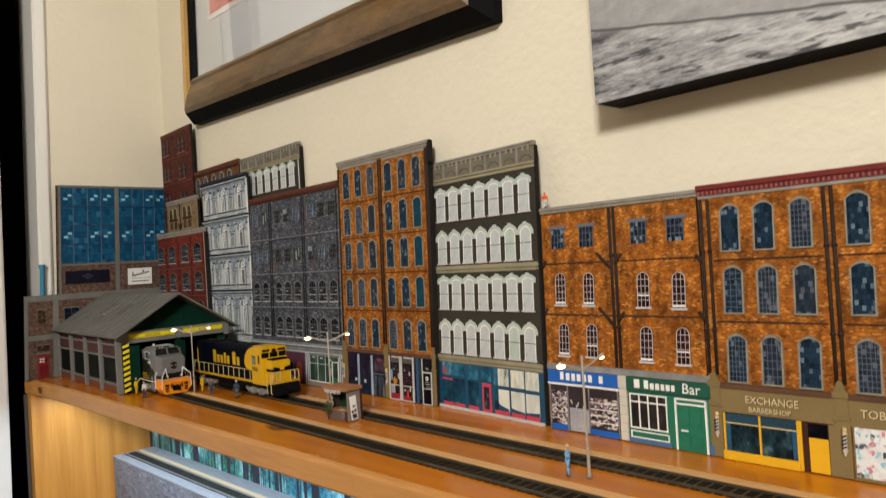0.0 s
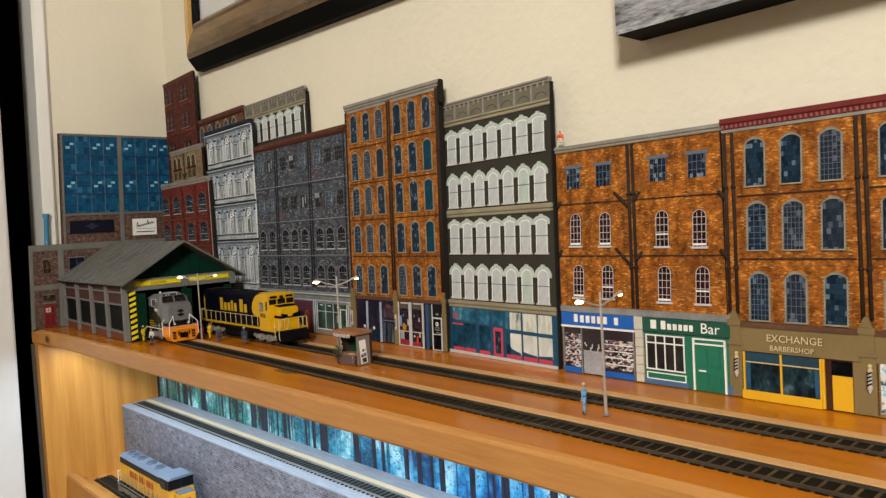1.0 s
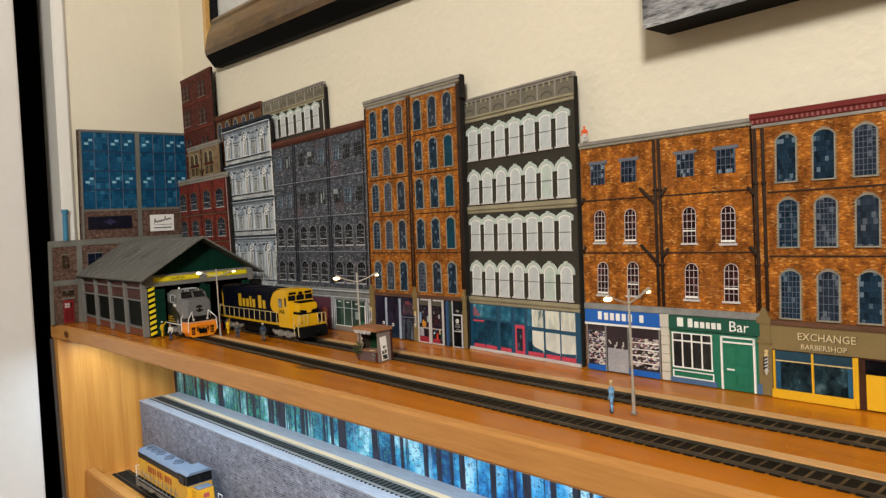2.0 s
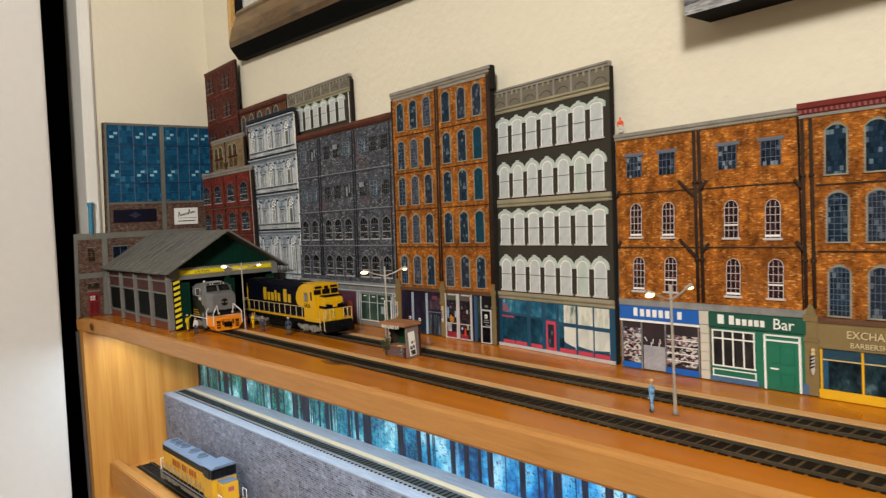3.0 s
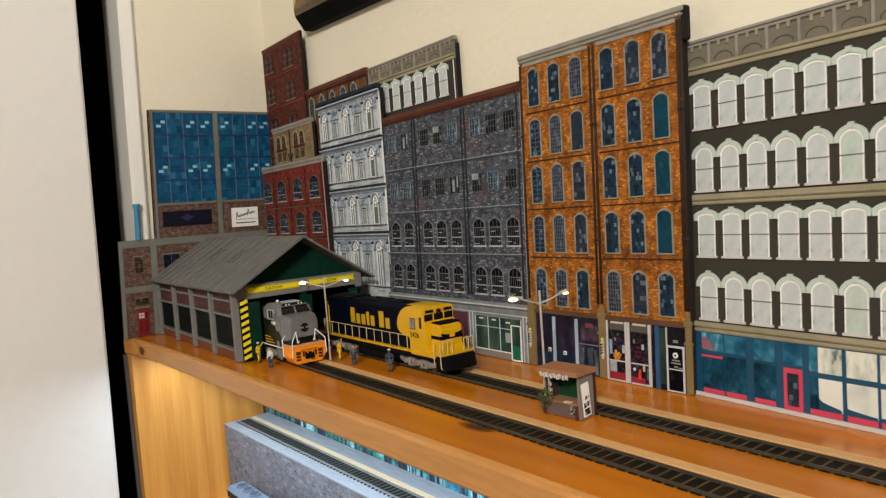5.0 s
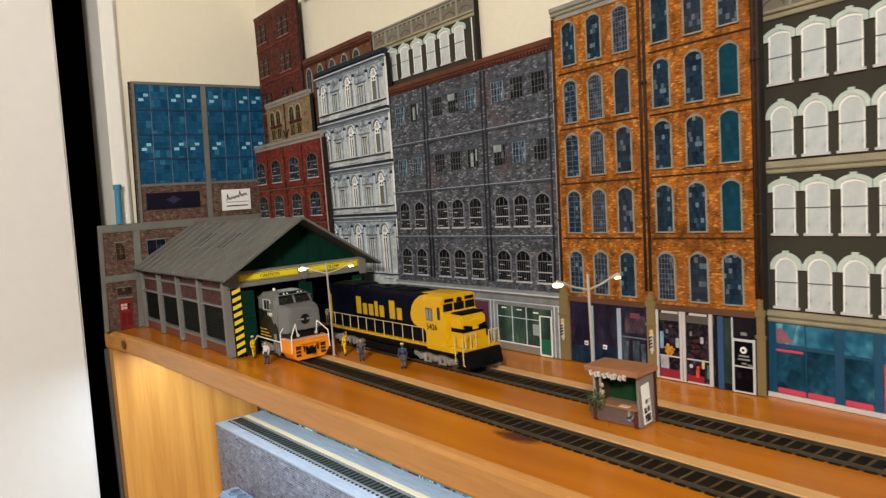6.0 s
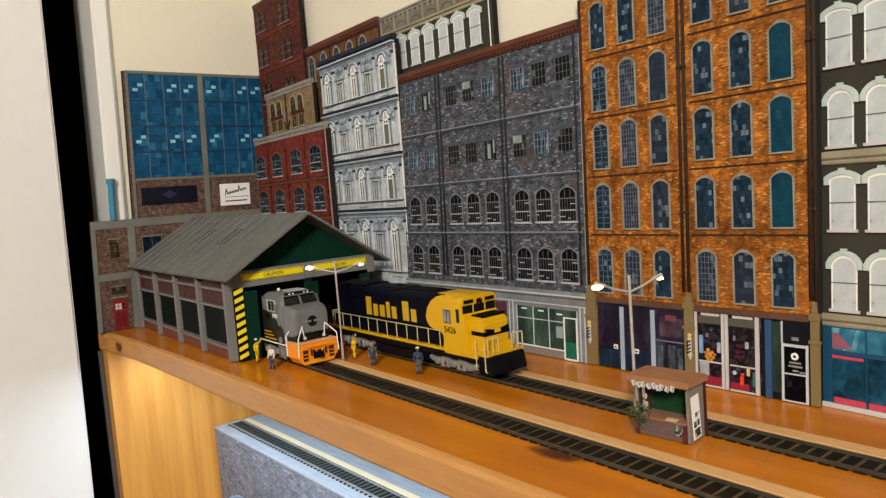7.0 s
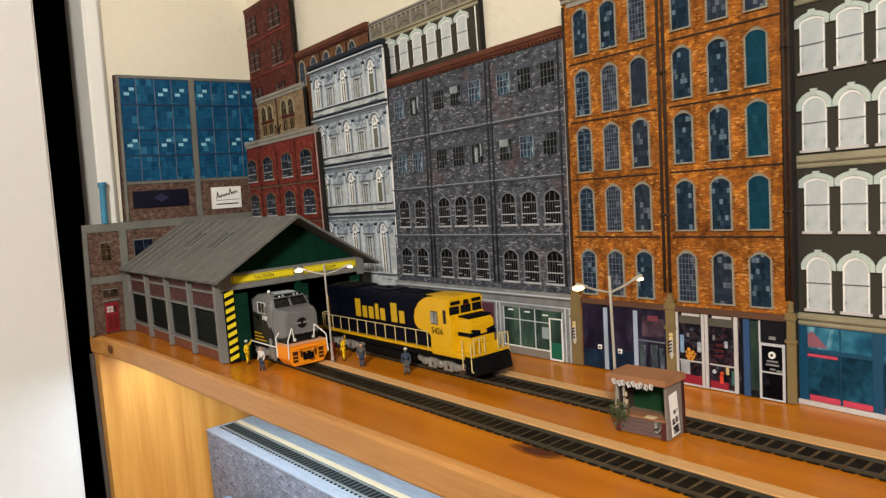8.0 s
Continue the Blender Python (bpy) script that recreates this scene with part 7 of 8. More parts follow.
ucab = loft([(-0.060, UH, 0.0168, 0.0530, 0.0572, 0.012), (-0.036, UH, 0.0168, 0.0535, 0.0580, 0.0125), (-0.0275, UH, 0.0168, 0.0530, 0.0570, 0.0125), (-0.0228, 0.0168, 0.0168, 0.0470, 0.0485, 0.0150)],
            LOCOGREY, up, "cab", "silver grey wide cab", 0.0007)
unose = loft([(-0.0232, 0.0168, 0.0245, 0.0452, 0.0486, 0.0150), (-0.0130, 0.0162, 0.0250, 0.0442, 0.0474, 0.0140), (-0.0064, 0.0136, 0.0268, 0.0420, 0.0452, 0.0116)],
             LOCOGREY, up, "nose", "tapered silver grey nose", 0.0009)
for y0, y1 in ((-0.0142, -0.0011), (0.0011, 0.0142)):
    bm = bmesh.new()
    a = [bm.verts.new(p) for p in ((-0.0222, y0, 0.0488), (-0.0222, y1, 0.0488), (-0.0262, y1 * 0.9 if y1 > 0 else y1, 0.0556), (-0.0262, y0 * 0.9 if y0 < 0 else y0, 0.0556))]
    b = [bm.verts.new(v.co + Vector((-0.003, 0, -0.001))) for v in a]
    bm.faces.new(a)
    bm.faces.new(b[::-1])
    for i in range(4):
        bm.faces.new((a[i], b[i], b[(i + 1) % 4], a[(i + 1) % 4]))
    part("windscreen", bm, DARKGLASS, ucab)
for s in (-1, 1):
    slab("side_window", -0.0475, -0.0345, s * UH - 0.0004, s * UH + 0.0004, 0.0440, 0.0522, DARKGLASS, ucab)
    slab("window_frame", -0.0415, -0.0405, s * UH - 0.0007, s * UH + 0.0007, 0.0436, 0.0526, LOCOGREY, ucab)
    slab("window_sill", -0.0480, -0.0340, s * UH - 0.0010, s * UH + 0.0010, 0.0428, 0.0436, LOCOGREY, ucab)
    bm = bmesh.new()
    prism(bm, [(-0.0602, 0.0172), (-0.0602, 0.0438), (-0.0400, 0.0425), (-0.0350, 0.0372), (-0.0310, 0.0318), (-0.0275, 0.0332), (-0.0235, 0.0282), (-0.0235, 0.0172)], s * (UH + 0.0002) - 0.0003, s * (UH + 0.0002) + 0.0003)
    part("black_panel", bm, LOCOBLACK, ucab, "black lower cab side")
    for z in (0.0205, 0.0232, 0.0259):
        slab("gold_line", -0.059, -0.037 - (z - 0.0205) * 1.5, s * (UH + 0.0006) - 0.0001, s * (UH + 0.0006) + 0.0001, z, z + 0.0008, YELLOWLOCO, ucab)
    bm = bmesh.new()
    rod(bm, (-0.0285, s * (UH + 0.0004), 0.0215), (-0.0285, s * (UH + 0.0008), 0.0215), 0.0028, n=14)
    part("round_emblem", bm, LIGHTSTONE, ucab)
    lettering("road_number", "1989", 0.0052, WHITELINE, ucab, (-0.0405 + 0.0045 * (1 if s < 0 else -1), s * (UH + 0.0006), 0.0398), (90, 0, 0 if s < 0 else 180))
    for k in (0, 1):
        slab("number_prefix_block", -0.0515 + 0.0028 * k, -0.0495 + 0.0028 * k, s * (UH + 0.0004) - 0.0001, s * (UH + 0.0004) + 0.0001, 0.0377, 0.0408, WHITELINE, ucab)
slab("roof_lip", -0.0602, -0.0262, -0.0178, 0.0178, 0.0528, 0.0536, LOCOGREY, ucab, bevel=0.0003)
for s in (-1, 1):
    bm = bmesh.new()
    ribbon(bm, [(-0.0482, 0.0432), (-0.0338, 0.0432), (-0.0338, 0.0528), (-0.0482, 0.0528)], [(-0.0474, 0.0440), (-0.0346, 0.0440), (-0.0346, 0.0521), (-0.0474, 0.0521)], s * UH - 0.0009, s * UH + 0.0009, True)
    part("window_frame", bm, PALESTONE, ucab, "pale window frame")
    bm = bmesh.new()
    rod(bm, (-0.0216, s * 0.0078, 0.0490), (-0.0244, s * 0.0046, 0.0536), 0.0003, n=6)
    part("wiper", bm, LOCOBLACK, ucab)
    slab("mirror", -0.0320, -0.0306, s * 0.0186 - 0.0012, s * 0.0186 + 0.0012, 0.0450, 0.0500, LOCOGREY, ucab)
slab("visor", -0.0272, -0.0240, -0.0130, 0.0130, 0.0556, 0.0562, LOCOGREY, ucab)
slab("number_board", -0.0300, -0.0262, -0.0115, 0.0115, 0.0560, 0.0580, LOCOBLACK, ucab, bevel=0.0004)
for y in (-0.008, -0.0048, 0.0048, 0.008):
    bm = bmesh.new()
    rod(bm, (-0.0263, y, 0.0570), (-0.0258, y, 0.0570), 0.0007, n=8)
    part("headlight", bm, WHITELINE, ucab)
bm = bmesh.new()
ball(bm, (-0.0475, -0.007, 0.0592), 0.0014)
part("beacon", bm, WHITELINE, ucab)
slab("roof_unit", -0.0445, -0.0305, -0.006, 0.009, 0.0579, 0.0590, WHITESTONE, ucab, bevel=0.0005)
bm = bmesh.new()
rod(bm, (-0.0068, 0, 0.0362), (-0.0060, 0, 0.0362), 0.0042, n=18)
em = part("nose_emblem", bm, LOCOBLACK, unose, "black round emblem with silver wings")
bm = bmesh.new()
for s in (-1, 1):
    prism(bm, [(s * 0.0012, 0.0354), (s * 0.0072, 0.0359), (s * 0.0078, 0.0366), (s * 0.0012, 0.0372)], 0, 0.0004)
wg = part("emblem_wings", bm, LIGHTSTONE, em)
wg.matrix_basis = pose(-0.0058, 0, 0, 0, 0, 90)
slab("black_apron", -0.0232, -0.0080, -0.0140, 0.0140, 0.0180, 0.0262, LOCOBLACK, up, bevel=0.0006)
for y in (-0.0082, 0.0082):
    bm = bmesh.new()
    rod(bm, (-0.0080, y, 0.0238), (-0.0052, y, 0.0238), 0.0022, n=14)
    dl = part("ditch_light", bm, LOCOBLACK, up)
    bm = bmesh.new()
    rod(bm, (-0.0052, y, 0.0238), (-0.0049, y, 0.0238), 0.0014, n=12)
    part("lens", bm, LAMPGLASS, dl)
bm = bmesh.new()
prism(bm, [(-0.0134, 0.0262), (-0.0118, 0.0302), (-0.0060, 0.0288), (0.0, 0.0268), (0.0060, 0.0288), (0.0118, 0.0302), (0.0134, 0.0262)], 0, 0.0006)
nb = part("nose_band", bm, LOCOBLACK, up, "black band under the nose")
nb.matrix_basis = pose(-0.0069, 0, 0, 0, 0, 90)
bm = bmesh.new()
rows = []
for x, y, z in ((-0.0205, 1, 0), (-0.0005, 1, 0)):
    rows.append([bm.verts.new((x, yy, zz)) for yy, zz in ((-0.0172, 0.0203), (-0.0172, 0.0098), (-0.0125, 0.0038), (0.0125, 0.0038), (0.0172, 0.0098), (0.0172, 0.0203))])
for i in range(6):
    k = (i + 1) % 6
    bm.faces.new((rows[0][i], rows[0][k], rows[1][k], rows[1][i]))
bm.faces.new(rows[0][::-1])
bm.faces.new(rows[1])
plow = part("plow", bm, LOCOORANGE, up, "bright orange front plate and plow", bevel=0.0005)
slab("plow_top", -0.0205, 0.0004, -0.0174, 0.0174, 0.0203, 0.0211, plain("pale_orange_tread", (0.72, 0.36, 0.2), 0.5), plow, bevel=0.0002)
slab("anti_climber", -0.0006, 0.0016, -0.0095, 0.0095, 0.0168, 0.0184, LOCOORANGE, plow, bevel=0.0003)
bm = bmesh.new()
for p, q in (((0.0014, -0.0150, 0.0165), (0.0014, -0.0040, 0.0158)), ((0.0014, -0.0040, 0.0158), (0.0014, -0.0020, 0.0132)), ((0.0014, 0.0150, 0.0165), (0.0014, 0.0040, 0.0158)), ((0.0014, 0.0040, 0.0158), (0.0014, 0.0020, 0.0132))):
    rod(bm, p, q, 0.0004, n=6)
part("uncoupling_bar", bm, LOCOORANGE, plow)
slab("coupler_pocket", -0.0006, 0.0003, -0.0045, 0.0045, 0.0078, 0.0142, BLACKLOCO, plow)
bm = bmesh.new()
box(bm, -0.0005, 0.0045, -0.0018, 0.0018, 0.0085, 0.0128)
part("coupler", bm, BLACKLOCO, plow, bevel=0.0008)
# Step wells are flat patches, their shade painted dark brown; brackets share it.
RECESS = plain("dark_step_recess", (0.05, 0.018, 0.006), 0.6)
for s in (-1, 1):
    slab("step_well", -0.0008, 0.0002, s * 0.0112 - 0.0020, s * 0.0112 + 0.0020, 0.0070, 0.0160, RECESS, plow)
    for z in (0.0092, 0.0120):
        slab("step", -0.0006, 0.0010, s * 0.0112 - 0.0020, s * 0.0112 + 0.0020, z, z + 0.0005, LOCOORANGE, plow)
    slab("hose_bracket", -0.0004, 0.0008, s * 0.0062 - 0.0005, s * 0.0062 + 0.0005, 0.0105, 0.0165, RECESS, plow)
    bm = bmesh.new()
    pts = [(-0.0185, s * 0.0178, 0.0100), (-0.0185, s * 0.0178, 0.0255), (-0.0120, s * 0.0142, 0.0345)]
    for p, q in zip(pts, pts[1:]):
        rod(bm, p, q, 0.00048, n=6)
    pts = [(0.0006, s * 0.0172, 0.0108), (0.0004, s * 0.0166, 0.0250), (-0.0050, s * 0.0098, 0.0335), (-0.0052, s * 0.0088, 0.0250)]
    for p, q in zip(pts, pts[1:]):
        rod(bm, p, q, 0.00048, n=6)
    part("front_handrail", bm, WHITELINE, up, "white wire handrail")
    bm = bmesh.new()
    rod(bm, (-0.21, s * 0.0176, 0.0180), (-0.0205, s * 0.0176, 0.0180), 0.0006, n=6)
    part("side_line", bm, WHITELINE, up)
    for k, x in enumerate((-0.026, -0.03, -0.034)):
        slab("brake_gear", x - 0.0012, x + 0.0012, s * 0.0165 - 0.0008, s * 0.0165 + 0.0008, 0.0062 + 0.001 * k, 0.0162, TRUCKGREY, up)

# yellow locomotive on the lower tier
low = thing("diesel_locomotive", "ochre and grey model diesel locomotive on the lower shelf", "model locomotive", UNIT @ pose(0.352, 0.061, -0.2285), "model locomotives")
slab("underframe", -0.205, -0.006, -0.0155, 0.0155, 0.0142, 0.0185, BLACKLOCO, low)
for x in (-0.17, -0.042):
    truck(low, x, 0.0135)
slab("fuel_tank", -0.138, -0.074, -0.0145, 0.0145, 0.0058, 0.0141, TRUCKGREY, low, bevel=0.0015)
slab("long_hood", -0.2, -0.056, -0.0125, 0.0125, 0.0186, 0.0454, ARMOUR, low, "ochre yellow long hood", 0.0008)
slab("dark_stripe", -0.2005, -0.056, -0.0127, 0.0127, 0.0455, 0.0535, LOCOBLACK, low, bevel=0.0006)
bm = bmesh.new()
prism(bm, [(-0.0125, 0.0536), (-0.0085, 0.0575), (0.0085, 0.0575), (0.0125, 0.0536)], -0.201, -0.052)
rf = part("roof", bm, ROOFBLUE, low, "blue grey roof with fans")
rf.matrix_basis = Matrix(((0, 1, 0, 0), (1, 0, 0, 0), (0, 0, 1, 0), (0, 0, 0, 1)))
for x in (-0.186, -0.168, -0.15, -0.12, -0.092):
    bm = bmesh.new()
    rod(bm, (x, 0, 0.0575), (x, 0, 0.0595), 0.0068, n=20)
    fn = part("roof_fan", bm, ROOFBLUE, low)
    bm = bmesh.new()
    rod(bm, (x, 0, 0.0595), (x, 0, 0.0598), 0.0052, n=20)
    part("fan_grille", bm, SHADESTONE, fn)
for i in range(10):
    for s in (-1, 1):
        slab("hood_door", -0.19 + 0.013 * i, -0.179 + 0.013 * i, s * 0.0125 - 0.0003, s * 0.0125 + 0.0003, 0.022, 0.044, ARMOUR, low)
for i, wd in enumerate((0.007, 0.006, 0.006, 0.003, 0.006, 0.006, 0.002, 0.007, 0.006, 0.006)):
    for s in (-1, 1):
        slab("name_bar", -0.165 + 0.0082 * i, -0.165 + 0.0082 * i + wd, s * 0.0129 - 0.0001, s * 0.0129 + 0.0001, 0.033, 0.0415, plain("dull_red_lettering", (0.35, 0.08, 0.02), 0.5), low)
lcab = slab("cab", -0.0558, -0.0285, -0.016, 0.016, 0.0186, 0.0452, ARMOUR, low, "ochre cab with a dark window band", 0.001)
slab("window_band", -0.0556, -0.0287, -0.0158, 0.0158, 0.0453, 0.0584, LOCOBLACK, lcab, "black band round the cab windows", 0.0008)
for s in (-1, 1):
    slab("walkway", -0.2, -0.0285, s * 0.0150 - 0.0016, s * 0.0150 + 0.0016, 0.0172, 0.0185, LIGHTSTONE, low, "pale grey walkway")
    for k in range(9):
        slab("hood_latch", -0.188 + 0.0142 * k, -0.1866 + 0.0142 * k, s * 0.0129 - 0.0002, s * 0.0129 + 0.0002, 0.0225, 0.0310, LIGHTSTONE, low)
bm = bmesh.new()
prism(bm, [(-0.0165, 0.0586), (-0.012, 0.0618), (0.012, 0.0618), (0.0165, 0.0586)], -0.0575, -0.0265)
rf = part("cab_roof", bm, ROOFBLUE, lcab)
rf.matrix_basis = Matrix(((0, 1, 0, 0), (1, 0, 0, 0), (0, 0, 1, 0), (0, 0, 0, 1)))
for y0, y1 in ((-0.0135, -0.002), (0.002, 0.0135)):
    slab("windscreen", -0.0287, -0.0279, y0, y1, 0.0465, 0.0555, DARKGLASS, lcab)
for s in (-1, 1):
    slab("side_window", -0.05, -0.036, s * 0.016 - 0.0004, s * 0.016 + 0.0004, 0.0455, 0.055, DARKGLASS, lcab)
nose2 = slab("nose", -0.0284, -0.0115, -0.0105, 0.0105, 0.0186, 0.0435, ARMOUR, low, "ochre low nose", 0.0015)
slab("nose_top", -0.028, -0.0125, -0.0095, 0.0095, 0.0437, 0.0441, ROOFBLUE, nose2)
slab("nose_window", -0.0287, -0.0281, -0.0148, 0.0148, 0.0458, 0.0464, ROOFBLUE, nose2)
slab("nose_emblem", -0.0115, -0.011, -0.0035, 0.0035, 0.033, 0.038, plain("red_white_shield_print", (0.4, 0.08, 0.1), 0.5), nose2)
slab("front_deck", -0.0114, -0.002, -0.0162, 0.0162, 0.0145, 0.0205, ARMOUR, low, bevel=0.0006)
slab("pilot", -0.0122, -0.001, -0.016, 0.016, 0.0055, 0.0144, TRUCKGREY, low, bevel=0.0006)
for s in (-1, 1):
    railing(low, -0.196, -0.056, 12, s * 0.0166, 0.0186, 0.0290, LIGHTSTONE, 0.00032)
    railing(low, -0.0135, -0.0035, 2, s * 0.0155, 0.0205, 0.032, WHITELINE)
slab("rear_pilot", -0.207, -0.198, -0.016, 0.016, 0.0055, 0.0185, TRUCKGREY, low)
bm = bmesh.new()
for s in (-1, 1):
    rod(bm, (-0.205, s * 0.015, 0.0185), (-0.205, s * 0.015, 0.033), 0.0005, n=6)
rod(bm, (-0.205, -0.015, 0.033), (-0.205, 0.015, 0.033), 0.0005, n=6)
part("rear_railing", bm, WHITELINE, low)

# ---- lower tier ----
RW = bricks("grey_ashlar_print", (0.066, 0.066, 0.083), (0.148, 0.148, 0.178), (0.25, 0.252, 0.295), (0.31, 0.325, 0.375), 0.0085, 0.0026, 110, fleck=(0.3, 0.29, 0.33), fleck_at=0.76, joint=0.4, gap=0.13)
wallt = thing("retaining_wall", "grey stone print retaining wall carrying a track", "model wall", UNIT @ pose(0.033, 0.0963, -0.2355))
slab("wall_body", 0, 1.25, 0.0, 0.063, 0, 0.1028, RW, wallt, "grey stone printed face")
slab("coping", -0.0004, 1.25, -0.0006, 0.0632, 0.1028, 0.1042, woodgrain("weathered_grey_print", (0.2, 0.215, 0.25), (0.37, 0.4, 0.45), 0.6, 0.0, (1.5, 14, 14), 30), wallt, "blue grey weathered plank top")
railway("railway_track", "dark model railway track along the retaining wall", UNIT @ pose(0.04, 0.1195, -0.1313), 1.25, 0.0155, 0.0068, 0.0212, (0.0112, 0.0178), CREAMSTRIP, 0.0024, GREYBED, -0.0004, BLACKSLEEPER, NICKEL)
railway("railway_track", "dark model railway track on the lower shelf", UNIT @ pose(0.03, 0.061, -0.2359), 0.9, 0.0165, 0.0075, 0.026, None, None, 0.005, GREYBED, 0.004, BLACKSLEEPER)

m, nt, b = shader("forest_print")
trunk = noise_of(nt, coords(nt, 1, 1, 0.012), 62.0, 2, 0.45, 0.05)
thin = noise_of(nt, coords(nt, 1, 1, 0.02), 250.0, 2, 0.5, 0.08)
hair = noise_of(nt, coords(nt, 1, 1, 0.05), 700.0, 2, 0.5, 0.1)
leaf = noise_of(nt, coords(nt, 1, 1, 1.2), 190.0, 6, 0.75)
twig = noise_of(nt, coords(nt, 0.5, 1, 2.6), 260.0, 4, 0.7, 0.6)
glade = noise_of(nt, coords(nt, 1, 1, 0.7), 24.0, 3, 0.6)
sep = nt.nodes.new("ShaderNodeSeparateXYZ")
nt.links.new(coords(nt), sep.inputs[0])
along = nt.nodes.new("ShaderNodeMapRange")
along.inputs[1].default_value, along.inputs[2].default_value = 0.3, 0.8
nt.links.new(sep.outputs["X"], along.inputs[0])
wood = ramp(nt, glade, [(0.38, (0.003, 0.018, 0.045)), (0.46, (0.012, 0.085, 0.14)), (0.53, (0.04, 0.24, 0.28)), (0.61, (0.5, 0.82, 0.9))])
wood = mixed(nt, ramp(nt, leaf, [(0.5, (0, 0, 0)), (0.57, (0.85, 0.85, 0.85))]), wood, (0.07, 0.42, 0.1))
dusk = ramp(nt, glade, [(0.38, (0.005, 0.06, 0.25)), (0.46, (0.02, 0.22, 0.58)), (0.53, (0.07, 0.46, 0.85)), (0.64, (0.5, 0.85, 1.0))])
sky = mixed(nt, ramp(nt, along.outputs[0], [(0.0, (0, 0, 0)), (1.0, (1, 1, 1))]), wood, dusk)
sky = mixed(nt, ramp(nt, leaf, [(0.4, (0.85, 0.85, 0.85)), (0.47, (0, 0, 0))]), sky, (0.004, 0.035, 0.07))
sky = mixed(nt, ramp(nt, twig, [(0.36, (0.7, 0.7, 0.7)), (0.42, (0, 0, 0))]), sky, (0.004, 0.025, 0.06))
col = mixed(nt, ramp(nt, hair, [(0.34, (0.4, 0.4, 0.4)), (0.42, (0, 0, 0))]), sky, (0.004, 0.014, 0.05))
col = mixed(nt, ramp(nt, thin, [(0.34, (0.9, 0.9, 0.9)), (0.39, (0, 0, 0))]), col, (0.006, 0.012, 0.035))
col = mixed(nt, ramp(nt, thin, [(0.63, (0, 0, 0)), (0.67, (0.5, 0.5, 0.5))]), col, (0.3, 0.4, 0.55))
bark = ramp(nt, hair, [(0.4, (0.004, 0.006, 0.014)), (0.62, (0.03, 0.028, 0.05))])
col = mixed(nt, ramp(nt, trunk, [(0.452, (1, 1, 1)), (0.464, (0, 0, 0))]), col, bark)
nt.links.new(col, b.inputs["Base Color"])
b.inputs["Roughness"].default_value = 0.4
bd = thing("forest_backdrop", "blue moonlit forest print standing behind the lower track", "backdrop print", UNIT @ pose(0.0145, 0.1602, -0.2355))
slab("print_panel", 0, 1.28, 0, 0.003, 0, 0.217, m, bd)


# ---- street furniture and figures ----
def street_lamp(x, y, h, turn, arm):
    lamp = thing("street_lamp", "silver twin-arm model street lamp with glowing heads", "street lamp", pose(x, y, 0.0006, 0, 0, turn), "model street lamps")
    bm = bmesh.new()
    rod(bm, (0, 0, 0), (0, 0, 0.0010), 0.0021, 0.0018, n=14)
    part("base", bm, SHEDPOST, lamp, "grey plastic base")
    bm = bmesh.new()
    rod(bm, (0, 0, 0.001), (0, 0, 0.014), 0.0011, n=10)
    rod(bm, (0, 0, 0.014), (0, 0, h), 0.00075, n=10)
    part("pole", bm, POLE, lamp)
    for s in (-1, 1):
        bm = bmesh.new()
        rod(bm, (0, 0, h - 0.0085), (s * arm * 0.45, 0, h - 0.006), 0.0006, n=6)
        rod(bm, (s * arm * 0.45, 0, h - 0.006), (s * arm * 0.75, 0, h - 0.0035), 0.0006, n=6)
        a = part("arm", bm, POLE, lamp)
        bm = bmesh.new()
        rod(bm, (s * arm * 0.72, 0, h - 0.0036), (s * arm, 0, h - 0.0022), 0.0009, 0.0013, n=8)
        part("lamp_head", bm, POLE, a)
        bm = bmesh.new()
        # Left bulb is enlarged to put its glare into the shape.
        big = 1.5 if s < 0 else 1.0
        ball(bm, (s * arm * 0.96, 0, h - 0.0038), 0.0012 * big, 1.8, 1.1, 0.75, n=12)
        part("bulb", bm, LAMPGLOW, a, "glowing warm bulb", smooth=True)


street_lamp(-0.834, 0.3475, 0.079, 50, 0.0215)
street_lamp(-0.5675, 0.3668, 0.0782, 74, 0.0200)
street_lamp(-0.274, 0.3605, 0.0745, 88, 0.0205)


